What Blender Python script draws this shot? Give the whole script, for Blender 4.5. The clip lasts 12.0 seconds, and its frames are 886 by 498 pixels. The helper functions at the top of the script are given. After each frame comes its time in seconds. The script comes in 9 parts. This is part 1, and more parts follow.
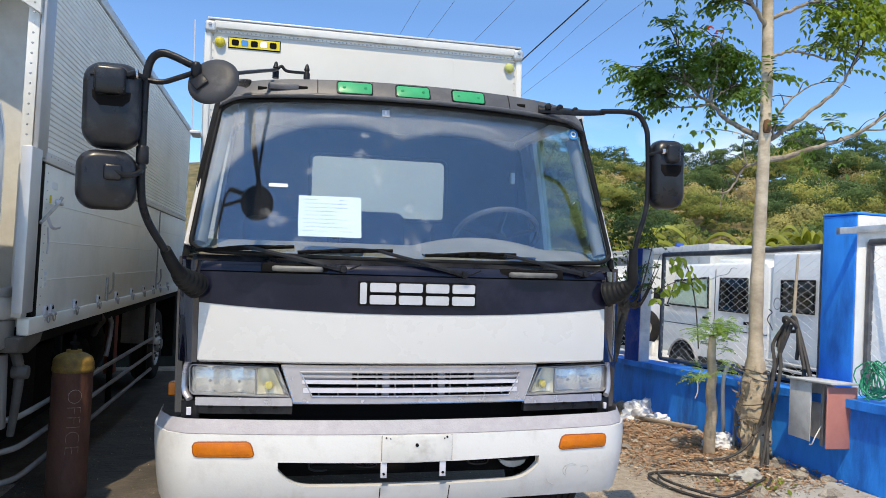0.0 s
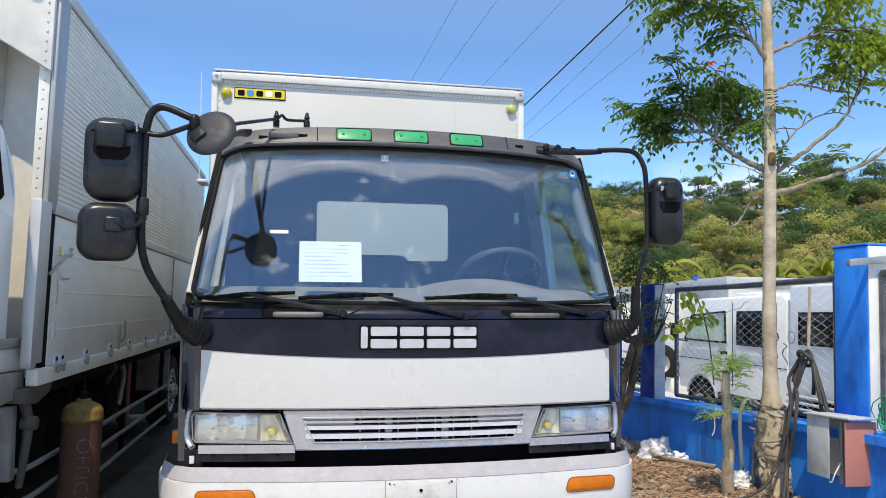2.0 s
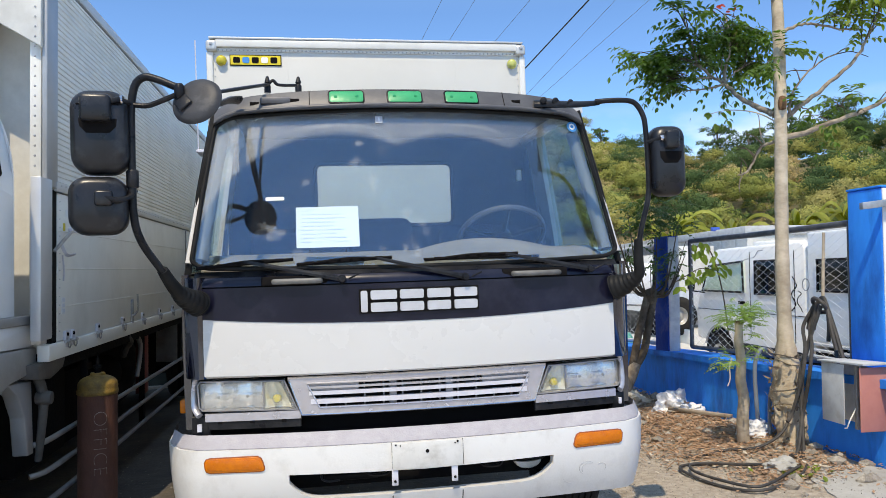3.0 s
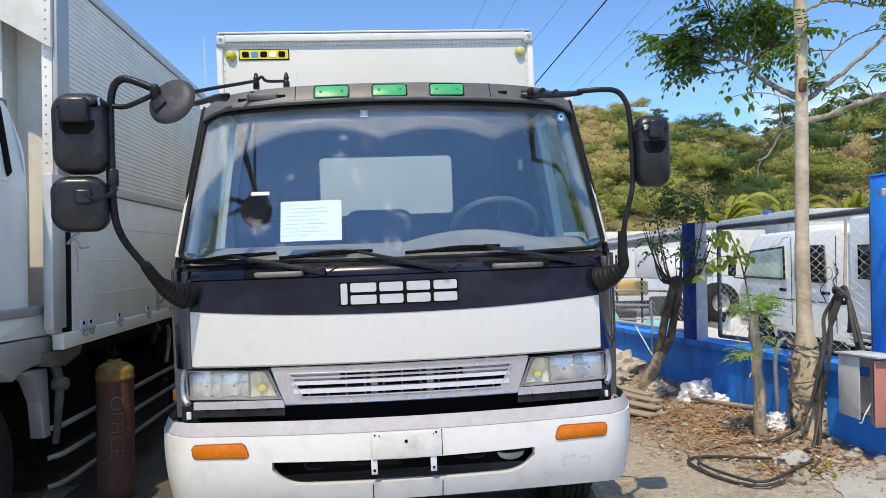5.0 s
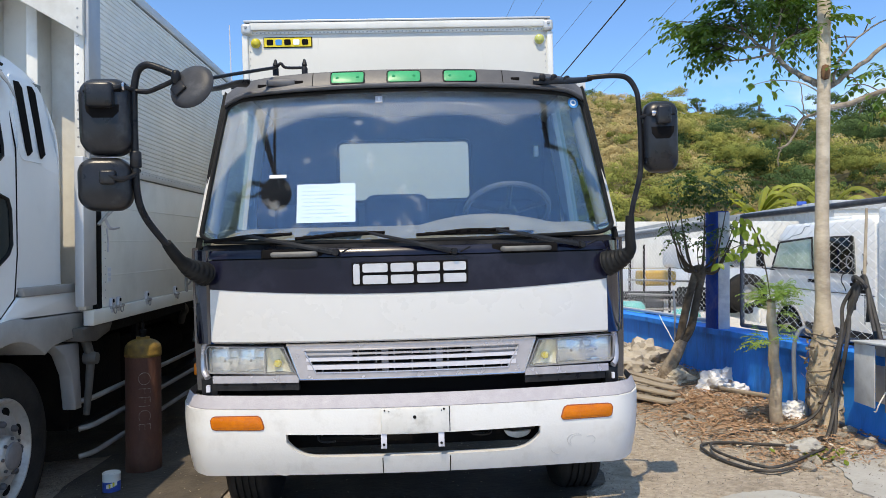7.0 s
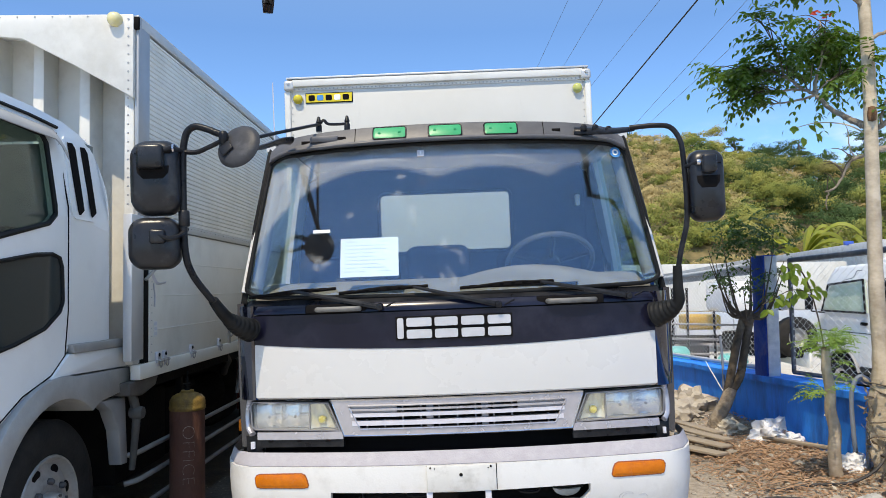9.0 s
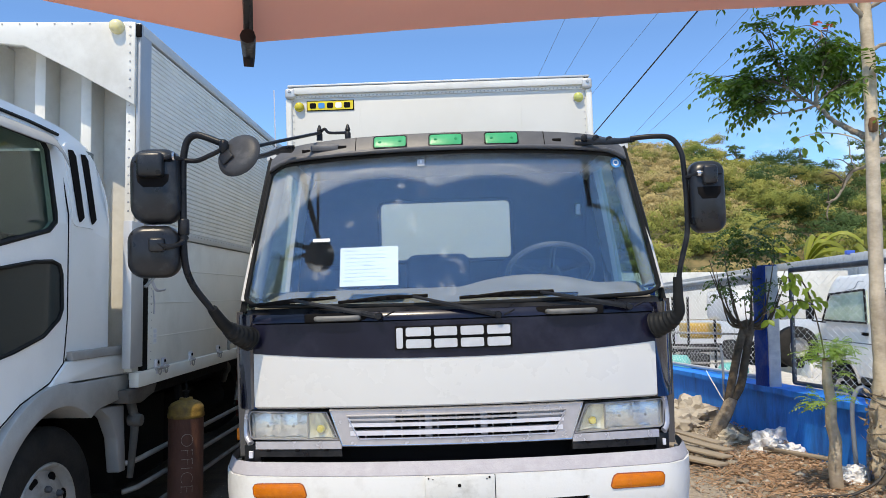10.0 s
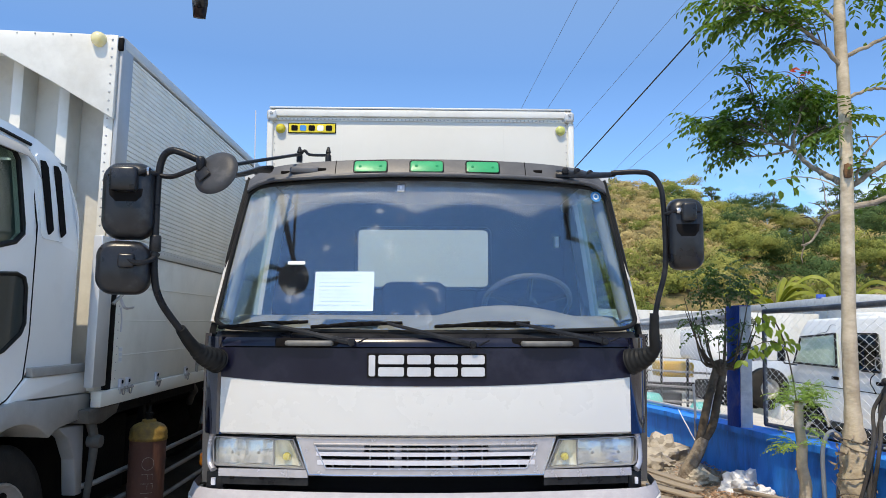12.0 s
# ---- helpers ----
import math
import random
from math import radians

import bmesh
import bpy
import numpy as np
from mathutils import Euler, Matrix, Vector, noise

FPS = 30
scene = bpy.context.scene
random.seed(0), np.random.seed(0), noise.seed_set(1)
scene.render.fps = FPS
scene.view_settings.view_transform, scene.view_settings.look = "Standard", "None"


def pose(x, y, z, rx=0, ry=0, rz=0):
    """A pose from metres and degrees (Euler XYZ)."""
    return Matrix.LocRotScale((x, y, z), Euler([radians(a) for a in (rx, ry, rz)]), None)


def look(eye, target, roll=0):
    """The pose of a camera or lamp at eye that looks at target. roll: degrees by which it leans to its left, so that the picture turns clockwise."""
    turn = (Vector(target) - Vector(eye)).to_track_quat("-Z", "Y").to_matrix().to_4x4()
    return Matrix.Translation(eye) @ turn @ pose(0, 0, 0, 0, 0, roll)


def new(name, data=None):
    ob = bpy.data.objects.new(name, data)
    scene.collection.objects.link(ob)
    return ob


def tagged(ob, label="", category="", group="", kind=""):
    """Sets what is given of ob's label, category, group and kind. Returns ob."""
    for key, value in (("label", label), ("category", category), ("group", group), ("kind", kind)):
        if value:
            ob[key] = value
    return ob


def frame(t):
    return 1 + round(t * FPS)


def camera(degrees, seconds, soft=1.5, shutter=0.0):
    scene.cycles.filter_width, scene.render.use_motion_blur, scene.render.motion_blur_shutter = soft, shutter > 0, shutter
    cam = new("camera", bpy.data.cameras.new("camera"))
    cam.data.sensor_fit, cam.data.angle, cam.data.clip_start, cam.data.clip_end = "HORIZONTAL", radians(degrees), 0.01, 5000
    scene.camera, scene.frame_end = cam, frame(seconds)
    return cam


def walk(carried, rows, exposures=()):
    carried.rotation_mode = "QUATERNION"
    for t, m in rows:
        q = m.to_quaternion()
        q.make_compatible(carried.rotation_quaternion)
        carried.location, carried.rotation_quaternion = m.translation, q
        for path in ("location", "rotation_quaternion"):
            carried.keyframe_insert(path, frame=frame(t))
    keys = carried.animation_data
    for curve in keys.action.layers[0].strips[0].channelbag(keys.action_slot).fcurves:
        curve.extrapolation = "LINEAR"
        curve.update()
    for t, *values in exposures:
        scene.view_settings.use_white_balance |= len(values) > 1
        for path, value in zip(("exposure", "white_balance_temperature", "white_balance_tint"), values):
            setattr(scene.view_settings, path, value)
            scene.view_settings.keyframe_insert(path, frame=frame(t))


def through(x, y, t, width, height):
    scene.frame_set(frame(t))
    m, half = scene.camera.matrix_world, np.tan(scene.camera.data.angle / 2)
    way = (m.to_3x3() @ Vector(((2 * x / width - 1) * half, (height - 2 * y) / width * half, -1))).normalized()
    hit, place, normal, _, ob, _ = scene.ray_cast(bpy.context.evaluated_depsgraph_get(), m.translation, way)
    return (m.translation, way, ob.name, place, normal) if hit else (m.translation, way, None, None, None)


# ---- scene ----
cam = camera(62.1, 12.0, soft=0.5)
PATH = [
    (0, (-0.642, -3.265, 1.479), (-0.209, -1.313, 1.533), 2.9),
    (0.5, (-0.675, -3.275, 1.489), (-0.254, -1.321, 1.564), 2.6),
    (1, (-0.663, -3.273, 1.487), (-0.244, -1.32, 1.573), 2.1),
    (1.5, (-0.635, -3.266, 1.492), (-0.227, -1.311, 1.603), 1.7),
    (2, (-0.559, -3.294, 1.498), (-0.181, -1.337, 1.655), 1.6),
    (2.5, (-0.497, -3.314, 1.5), (-0.159, -1.347, 1.624), 0.8),
    (3, (-0.455, -3.274, 1.495), (-0.127, -1.302, 1.548), -0.7),
    (3.2, (-0.425, -3.241, 1.505), (-0.097, -1.269, 1.574), -1.1),
    (4.8, (-0.075, -3.313, 1.547), (0.104, -1.321, 1.564), -1.0),
    (5, (-0.096, -3.34, 1.532), (0.073, -1.347, 1.543), -0.9),
    (5.5, (-0.15, -3.403, 1.508), (-0.004, -1.408, 1.486), -0.6),
    (6, (-0.094, -3.438, 1.498), (0.031, -1.442, 1.467), -0.3),
    (6.5, (0.002, -3.438, 1.499), (0.107, -1.441, 1.461), -0.4),
    (7, (0.006, -3.438, 1.496), (0.085, -1.439, 1.48), -0.3),
    (7.5, (-0.007, -3.42, 1.511), (0.043, -1.421, 1.531), -0.5),
    (9.5, (-0.027, -3.419, 1.550), (-0.054, -1.422, 1.666), -1.0),
    (10, (-0.021, -3.415, 1.559), (-0.042, -1.419, 1.679), -0.7),
    (10.5, (-0.036, -3.418, 1.561), (-0.059, -1.422, 1.685), -0.7),
    (11, (-0.026, -3.403, 1.562), (-0.028, -1.408, 1.704), -0.4),
    (11.5, (-0.019, -3.393, 1.576), (0.009, -1.400, 1.744), 0.6),
    (12, (-0.023, -3.374, 1.554), (0.018, -1.384, 1.754), 1.4),
]
walk(cam, [(t, look(eye, target, roll)) for t, eye, target, roll in PATH], exposures=((0, 0.99, 8050, 8), (12, 0.99, 8050, 8)))

# ---------------- light ----------------
SUN = Vector((-0.385, -1.08, 1.94)).normalized()
sun_data = bpy.data.lights.new("sun", "SUN")
sun_data.energy, sun_data.angle, sun_data.color = 1.98, radians(0.55), (1.0, 0.93, 0.83)
sun_ob = new("sun", sun_data)
sun_ob.matrix_world = look(SUN * 25, (0, 0, 0))
world = bpy.data.worlds.new("sky")
scene.world = world
world.use_nodes = True
wn = world.node_tree.nodes
sky = wn.new("ShaderNodeTexSky")
sky.sky_type, sky.sun_disc = "NISHITA", False
sky.sun_elevation = math.asin(SUN.z)
sky.sun_rotation = math.atan2(SUN.x, SUN.y)
sky.altitude, sky.air_density, sky.dust_density, sky.ozone_density = 3200, 1.0, 0.0, 4.0
wn["Background"].inputs["Strength"].default_value = 0.37
wl = world.node_tree.links
# low fair-weather clouds all round the horizon
wtc = wn.new("ShaderNodeTexCoord")
wmp = wn.new("ShaderNodeMapping")
wmp.inputs["Scale"].default_value = (3.0, 3.0, 8.0)
wl.new(wtc.outputs["Generated"], wmp.inputs["Vector"])
wno = wn.new("ShaderNodeTexNoise")
wno.inputs["Scale"].default_value, wno.inputs["Detail"].default_value = 2.2, 7
wl.new(wmp.outputs[0], wno.inputs["Vector"])
wrp = wn.new("ShaderNodeValToRGB")
wrp.color_ramp.elements[0].position, wrp.color_ramp.elements[1].position = 0.46, 0.62
wl.new(wno.outputs["Fac"], wrp.inputs["Fac"])
wsx = wn.new("ShaderNodeSeparateXYZ")
wl.new(wtc.outputs["Generated"], wsx.inputs[0])
wmr = wn.new("ShaderNodeMapRange")
wmr.inputs["From Min"].default_value, wmr.inputs["From Max"].default_value = 0.13, 0.21
wmr.inputs["To Min"].default_value, wmr.inputs["To Max"].default_value = 0.75, 0.0
wl.new(wsx.outputs["Z"], wmr.inputs["Value"])
wmu = wn.new("ShaderNodeMath")
wmu.operation = "MULTIPLY"
wl.new(wrp.outputs["Color"], wmu.inputs[0])
wl.new(wmr.outputs[0], wmu.inputs[1])
wmx = wn.new("ShaderNodeMix")
wmx.data_type = "RGBA"
wl.new(wmu.outputs[0], wmx.inputs["Factor"])
# clear dry air: the sky keeps its blue down to the horizon
wrg = wn.new("ShaderNodeMapRange")
wrg.inputs["From Min"].default_value, wrg.inputs["From Max"].default_value = 0.33, 0.90
wl.new(wsx.outputs["Z"], wrg.inputs["Value"])
wtn = wn.new("ShaderNodeMix")
wtn.data_type = "RGBA"
wl.new(wrg.outputs[0], wtn.inputs["Factor"])
wtn.inputs["A"].default_value, wtn.inputs["B"].default_value = (0.230, 0.318, 0.398, 1), (1.0, 0.91, 0.75, 1)
wml = wn.new("ShaderNodeMix")
wml.data_type, wml.blend_type = "RGBA", "MULTIPLY"
wml.inputs["Factor"].default_value = 1.0
wl.new(sky.outputs[0], wml.inputs["A"])
wl.new(wtn.outputs["Result"], wml.inputs["B"])
wl.new(wml.outputs["Result"], wmx.inputs["A"])
wmx.inputs["B"].default_value = (1.65, 1.76, 1.95, 1)
wl.new(wmx.outputs["Result"], wn["Background"].inputs["Color"])


# ---------------- materials ----------------
def mat(name, c1, c2=None, rough=0.5, metal=0.0, scale=6.0, bump=0.0, bscale=60.0, mix=(0.35, 0.65), coat=0.0,
        stain=None, stain_amt=0.0, stain_scale=1.5, rand=0.0, spec=0.5, stretch=(1, 1, 1), rvar=0.1):
    """Principled surface: two tones by noise, stains at a larger scale, fine bump."""
    m = bpy.data.materials.new(name)
    m.use_nodes = True
    nt = m.node_tree
    n, l = nt.nodes, nt.links
    b = n["Principled BSDF"]
    b.inputs["Metallic"].default_value = metal
    b.inputs["Coat Weight"].default_value = coat
    b.inputs["Coat Roughness"].default_value = 0.06
    b.inputs["Specular IOR Level"].default_value = spec
    tc = n.new("ShaderNodeTexCoord")
    mp = n.new("ShaderNodeMapping")
    mp.inputs["Scale"].default_value = stretch
    l.new(tc.outputs["Object"], mp.inputs["Vector"])
    n1 = n.new("ShaderNodeTexNoise")
    n1.inputs["Scale"].default_value, n1.inputs["Detail"].default_value, n1.inputs["Roughness"].default_value = scale, 6, 0.6
    l.new(mp.outputs[0], n1.inputs["Vector"])
    r1 = n.new("ShaderNodeValToRGB")
    c2 = c2 or c1
    r1.color_ramp.elements[0].position, r1.color_ramp.elements[1].position = mix
    r1.color_ramp.elements[0].color, r1.color_ramp.elements[1].color = (*c1, 1), (*c2, 1)
    l.new(n1.outputs["Fac"], r1.inputs["Fac"])
    colour = r1.outputs["Color"]
    if stain:
        n2 = n.new("ShaderNodeTexNoise")
        n2.inputs["Scale"].default_value, n2.inputs["Detail"].default_value, n2.inputs["Roughness"].default_value = stain_scale, 8, 0.65
        l.new(mp.outputs[0], n2.inputs["Vector"])
        r2 = n.new("ShaderNodeValToRGB")
        r2.color_ramp.elements[0].position, r2.color_ramp.elements[1].position = 0.50, 0.72
        r2.color_ramp.elements[0].color, r2.color_ramp.elements[1].color = (0, 0, 0, 1), (stain_amt,) * 3 + (1,)
        l.new(n2.outputs["Fac"], r2.inputs["Fac"])
        mx = n.new("ShaderNodeMix")
        mx.data_type = "RGBA"
        l.new(r2.outputs["Color"], mx.inputs["Factor"])
        l.new(colour, mx.inputs["A"])
        mx.inputs["B"].default_value = (*stain, 1)
        colour = mx.outputs["Result"]
    if rand:
        oi = n.new("ShaderNodeObjectInfo")
        geo = n.new("ShaderNodeNewGeometry")
        ad = n.new("ShaderNodeMath")
        ad.operation = "ADD"
        l.new(oi.outputs["Random"], ad.inputs[0])
        l.new(geo.outputs["Random Per Island"], ad.inputs[1])
        fr = n.new("ShaderNodeMath")
        fr.operation = "FRACT"
        l.new(ad.outputs[0], fr.inputs[0])
        mr = n.new("ShaderNodeMapRange")
        mr.inputs["To Min"].default_value, mr.inputs["To Max"].default_value = 1 - rand, 1 + rand
        l.new(fr.outputs[0], mr.inputs["Value"])
        hs = n.new("ShaderNodeHueSaturation")
        l.new(mr.outputs[0], hs.inputs["Value"])
        l.new(colour, hs.inputs["Color"])
        colour = hs.outputs["Color"]
    l.new(colour, b.inputs["Base Color"])
    rr = n.new("ShaderNodeMapRange")
    rr.inputs["To Min"].default_value, rr.inputs["To Max"].default_value = max(0.02, rough - rvar), min(1, rough + rvar)
    l.new(n1.outputs["Fac"], rr.inputs["Value"])
    l.new(rr.outputs[0], b.inputs["Roughness"])
    if bump:
        n3 = n.new("ShaderNodeTexNoise")
        n3.inputs["Scale"].default_value, n3.inputs["Detail"].default_value = bscale, 5
        l.new(mp.outputs[0], n3.inputs["Vector"])
        bp = n.new("ShaderNodeBump")
        bp.inputs["Strength"].default_value, bp.inputs["Distance"].default_value = bump, 0.02
        l.new(n3.outputs["Fac"], bp.inputs["Height"])
        l.new(bp.outputs[0], b.inputs["Normal"])
    return m


def glass(name, tint, rough=0.0, gloss=1.0, dirt=0.0, smears=0.0, pivots=()):
    """A thin pane: clear, with a mirror part by Fresnel, and a film of dust."""
    m = bpy.data.materials.new(name)
    m.use_nodes = True
    n, l = m.node_tree.nodes, m.node_tree.links
    n.remove(n["Principled BSDF"])
    tr = n.new("ShaderNodeBsdfTransparent")
    tr.inputs["Color"].default_value = (*tint, 1)
    gl = n.new("ShaderNodeBsdfGlossy")
    gl.inputs["Roughness"].default_value = rough
    gl.inputs["Color"].default_value = (0.52, 0.76, 1.0, 1) if pivots else (1, 1, 1, 1)
    lw = n.new("ShaderNodeLayerWeight")
    lw.inputs["Blend"].default_value = 0.5
    pw = n.new("ShaderNodeMath")
    pw.operation = "POWER"
    pw.inputs[1].default_value = 4.0
    l.new(lw.outputs["Facing"], pw.inputs[0])
    mu = n.new("ShaderNodeMath")
    mu.operation = "MULTIPLY_ADD"
    mu.use_clamp = True
    mu.inputs[1].default_value, mu.inputs[2].default_value = 0.9 * gloss, 0.045 * gloss
    l.new(pw.outputs[0], mu.inputs[0])
    ms = n.new("ShaderNodeMixShader")
    l.new(mu.outputs[0], ms.inputs[0])
    l.new(tr.outputs[0], ms.inputs[1])
    l.new(gl.outputs[0], ms.inputs[2])
    out = ms.outputs[0]
    if dirt:
        df = n.new("ShaderNodeBsdfDiffuse")
        df.inputs["Color"].default_value = (0.6, 0.6, 0.58, 1)
        tc = n.new("ShaderNodeTexCoord")
        no = n.new("ShaderNodeTexNoise")
        no.inputs["Scale"].default_value, no.inputs["Detail"].default_value = 3.5, 8
        l.new(tc.outputs["Object"], no.inputs["Vector"])
        rp = n.new("ShaderNodeValToRGB")
        rp.color_ramp.elements[0].position, rp.color_ramp.elements[1].position = 0.42, 0.85
        rp.color_ramp.elements[0].color = (dirt * 0.4,) * 3 + (1,)
        rp.color_ramp.elements[1].color = (dirt,) * 3 + (1,)
        l.new(no.outputs["Fac"], rp.inputs["Fac"])
        film = rp.outputs["Color"]
        if pivots:
            # the wipers keep three overlapping fans of the glass cleaner
            near = None
            for px_, pz_ in pivots:
                sc = n.new("ShaderNodeVectorMath")
                sc.operation = "MULTIPLY"
                sc.inputs[1].default_value = (1, 0, 1)
                l.new(tc.outputs["Object"], sc.inputs[0])
                ds = n.new("ShaderNodeVectorMath")
                ds.operation = "DISTANCE"
                ds.inputs[1].default_value = (px_, 0, pz_)
                l.new(sc.outputs[0], ds.inputs[0])
                if near is None:
                    near = ds.outputs["Value"]
                else:
                    mn = n.new("ShaderNodeMath")
                    mn.operation = "MINIMUM"
                    l.new(near, mn.inputs[0])
                    l.new(ds.outputs["Value"], mn.inputs[1])
                    near = mn.outputs[0]
            sw_ = n.new("ShaderNodeMapRange")
            sw_.inputs["From Min"].default_value, sw_.inputs["From Max"].default_value = 0.685, 0.715
            sw_.inputs["To Min"].default_value, sw_.inputs["To Max"].default_value = 0.06, 1.25
            l.new(near, sw_.inputs["Value"])
            fm = n.new("ShaderNodeMath")
            fm.operation = "MULTIPLY"
            l.new(sw_.outputs[0], fm.inputs[1])
            # fine arcs and runs that the blades and old rain leave in the dust
            sx_ = n.new("ShaderNodeSeparateXYZ")
            l.new(tc.outputs["Object"], sx_.inputs[0])
            cb = n.new("ShaderNodeCombineXYZ")
            l.new(near, cb.inputs["X"])
            l.new(sx_.outputs["X"], cb.inputs["Y"])
            mpa = n.new("ShaderNodeMapping")
            mpa.inputs["Scale"].default_value = (42, 1.6, 1)
            l.new(cb.outputs[0], mpa.inputs["Vector"])
            mpr = n.new("ShaderNodeMapping")
            mpr.inputs["Scale"].default_value = (38, 1, 1.3)
            l.new(tc.outputs["Object"], mpr.inputs["Vector"])
            total = film
            for mp_, gain in ((mpa, 0.10), (mpr, 0.055)):
                na = n.new("ShaderNodeTexNoise")
                na.inputs["Scale"].default_value, na.inputs["Detail"].default_value = 1.0, 4
                l.new(mp_.outputs[0], na.inputs["Vector"])
                ra_ = n.new("ShaderNodeMapRange")
                ra_.inputs["From Min"].default_value, ra_.inputs["From Max"].default_value = 0.52, 0.80
                ra_.inputs["To Max"].default_value = gain
                l.new(na.outputs["Fac"], ra_.inputs["Value"])
                ad_ = n.new("ShaderNodeMath")
                ad_.operation = "ADD"
                l.new(total, ad_.inputs[0])
                l.new(ra_.outputs[0], ad_.inputs[1])
                total = ad_.outputs[0]
            # film thickened towards the left to paint the sun glare there
            side = n.new("ShaderNodeMapRange")
            side.inputs["From Min"].default_value, side.inputs["From Max"].default_value = -0.9, 0.5
            side.inputs["To Min"].default_value, side.inputs["To Max"].default_value = 2.0, 0.8
            l.new(sx_.outputs["X"], side.inputs["Value"])
            glare = n.new("ShaderNodeMath")
            glare.operation = "MULTIPLY"
            l.new(total, glare.inputs[0])
            l.new(side.outputs[0], glare.inputs[1])
            l.new(glare.outputs[0], fm.inputs[0])
            film = fm.outputs[0]
        m2 = n.new("ShaderNodeMixShader")
        l.new(film, m2.inputs[0])
        l.new(out, m2.inputs[1])
        l.new(df.outputs[0], m2.inputs[2])
        out = m2.outputs[0]
        if smears:
            n2 = n.new("ShaderNodeTexNoise")
            n2.inputs["Scale"].default_value, n2.inputs["Detail"].default_value = 13, 7
            l.new(tc.outputs["Object"], n2.inputs["Vector"])
            n3 = n.new("ShaderNodeTexNoise")
            n3.inputs["Scale"].default_value, n3.inputs["Detail"].default_value = 2.2, 2
            l.new(tc.outputs["Object"], n3.inputs["Vector"])
            r2, r3 = n.new("ShaderNodeValToRGB"), n.new("ShaderNodeValToRGB")
            r2.color_ramp.elements[0].position, r2.color_ramp.elements[1].position = 0.57, 0.67
            r3.color_ramp.elements[0].position, r3.color_ramp.elements[1].position = 0.48, 0.58
            r2.color_ramp.elements[1].color = (smears,) * 3 + (1,)
            l.new(n2.outputs["Fac"], r2.inputs["Fac"])
            l.new(n3.outputs["Fac"], r3.inputs["Fac"])
            mm = n.new("ShaderNodeMath")
            mm.operation = "MULTIPLY"
            l.new(r2.outputs["Color"], mm.inputs[0])
            l.new(r3.outputs["Color"], mm.inputs[1])
            half = n.new("ShaderNodeMapRange")
            half.inputs["From Min"].default_value, half.inputs["From Max"].default_value = -0.1, 0.25
            half.inputs["To Min"].default_value, half.inputs["To Max"].default_value = 1.0, 0.12
            l.new(sx_.outputs["X"], half.inputs["Value"])
            mh = n.new("ShaderNodeMath")
            mh.operation = "MULTIPLY"
            l.new(mm.outputs[0], mh.inputs[0])
            l.new(half.outputs[0], mh.inputs[1])
            m3 = n.new("ShaderNodeMixShader")
            l.new(mh.outputs[0], m3.inputs[0])
            l.new(out, m3.inputs[1])
            l.new(df.outputs[0], m3.inputs[2])
            out = m3.outputs[0]
    l.new(out, n["Material Output"].inputs["Surface"])
    return m


WHITE = mat("white_paint", (0.605, 0.597, 0.580), (0.59, 0.582, 0.566), 0.28, coat=0.35, scale=2.5, stain=(0.55, 0.53, 0.48), stain_amt=0.07, stain_scale=5)
BUMPER_WHITE = mat("bumper_paint", (0.68, 0.672, 0.65), (0.65, 0.642, 0.622), 0.36, scale=3, stain=(0.36, 0.33, 0.29), stain_amt=0.32, stain_scale=7, bump=0.05, bscale=90)
BUMPER_TOP = mat("scuffed_bumper_top", (0.40, 0.385, 0.41), (0.36, 0.345, 0.37), 0.6, spec=0.2, scale=20, stain=(0.50, 0.49, 0.50), stain_amt=0.4, stain_scale=18, bump=0.15, bscale=120)
NAVY = mat("navy_paint", (0.007, 0.0075, 0.019), (0.010, 0.0105, 0.024), 0.22, coat=0.0, spec=0.32, scale=4, stain=(0.04, 0.04, 0.06), stain_amt=0.35, stain_scale=4)
BLACK = mat("black_plastic", (0.008, 0.008, 0.010), (0.016, 0.016, 0.018), 0.30, spec=0.20, scale=12, bump=0.12, bscale=160, stain=(0.07, 0.07, 0.07), stain_amt=0.25, stain_scale=6)
MIRROR_BLACK = mat("mirror_housing_plastic", (0.010, 0.010, 0.012), (0.018, 0.018, 0.021), 0.30, spec=0.36, scale=10, bump=0.025, bscale=260, stain=(0.12, 0.12, 0.12), stain_amt=0.30, stain_scale=9)
NAVY_GLOSS = mat("polished_navy_paint", (0.006, 0.0065, 0.016), (0.009, 0.0095, 0.021), 0.05, spec=0.8, coat=1.0, scale=4, rvar=0.03)
GREY_BLACK = mat("faded_header_plastic", (0.055, 0.055, 0.062), (0.085, 0.085, 0.092), 0.45, scale=7, bump=0.08, bscale=140, stain=(0.16, 0.16, 0.17), stain_amt=0.4, stain_scale=5)
FADED_BLACK = mat("sun_faded_mirror_plastic", (0.030, 0.030, 0.033), (0.050, 0.050, 0.054), 0.5, spec=0.3, scale=8, bump=0.05, bscale=120, stain=(0.16, 0.16, 0.16), stain_amt=0.5, stain_scale=9)
RUBBER = mat("black_rubber", (0.010, 0.010, 0.010), (0.018, 0.018, 0.018), 0.5, spec=0.12, scale=9)
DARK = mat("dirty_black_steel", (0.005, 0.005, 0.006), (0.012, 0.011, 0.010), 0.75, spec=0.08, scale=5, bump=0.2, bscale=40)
CHROME = mat("aged_chrome", (0.62, 0.61, 0.62), (0.48, 0.47, 0.50), 0.24, metal=1.0, scale=14, stain=(0.30, 0.29, 0.30), stain_amt=0.5, stain_scale=9)
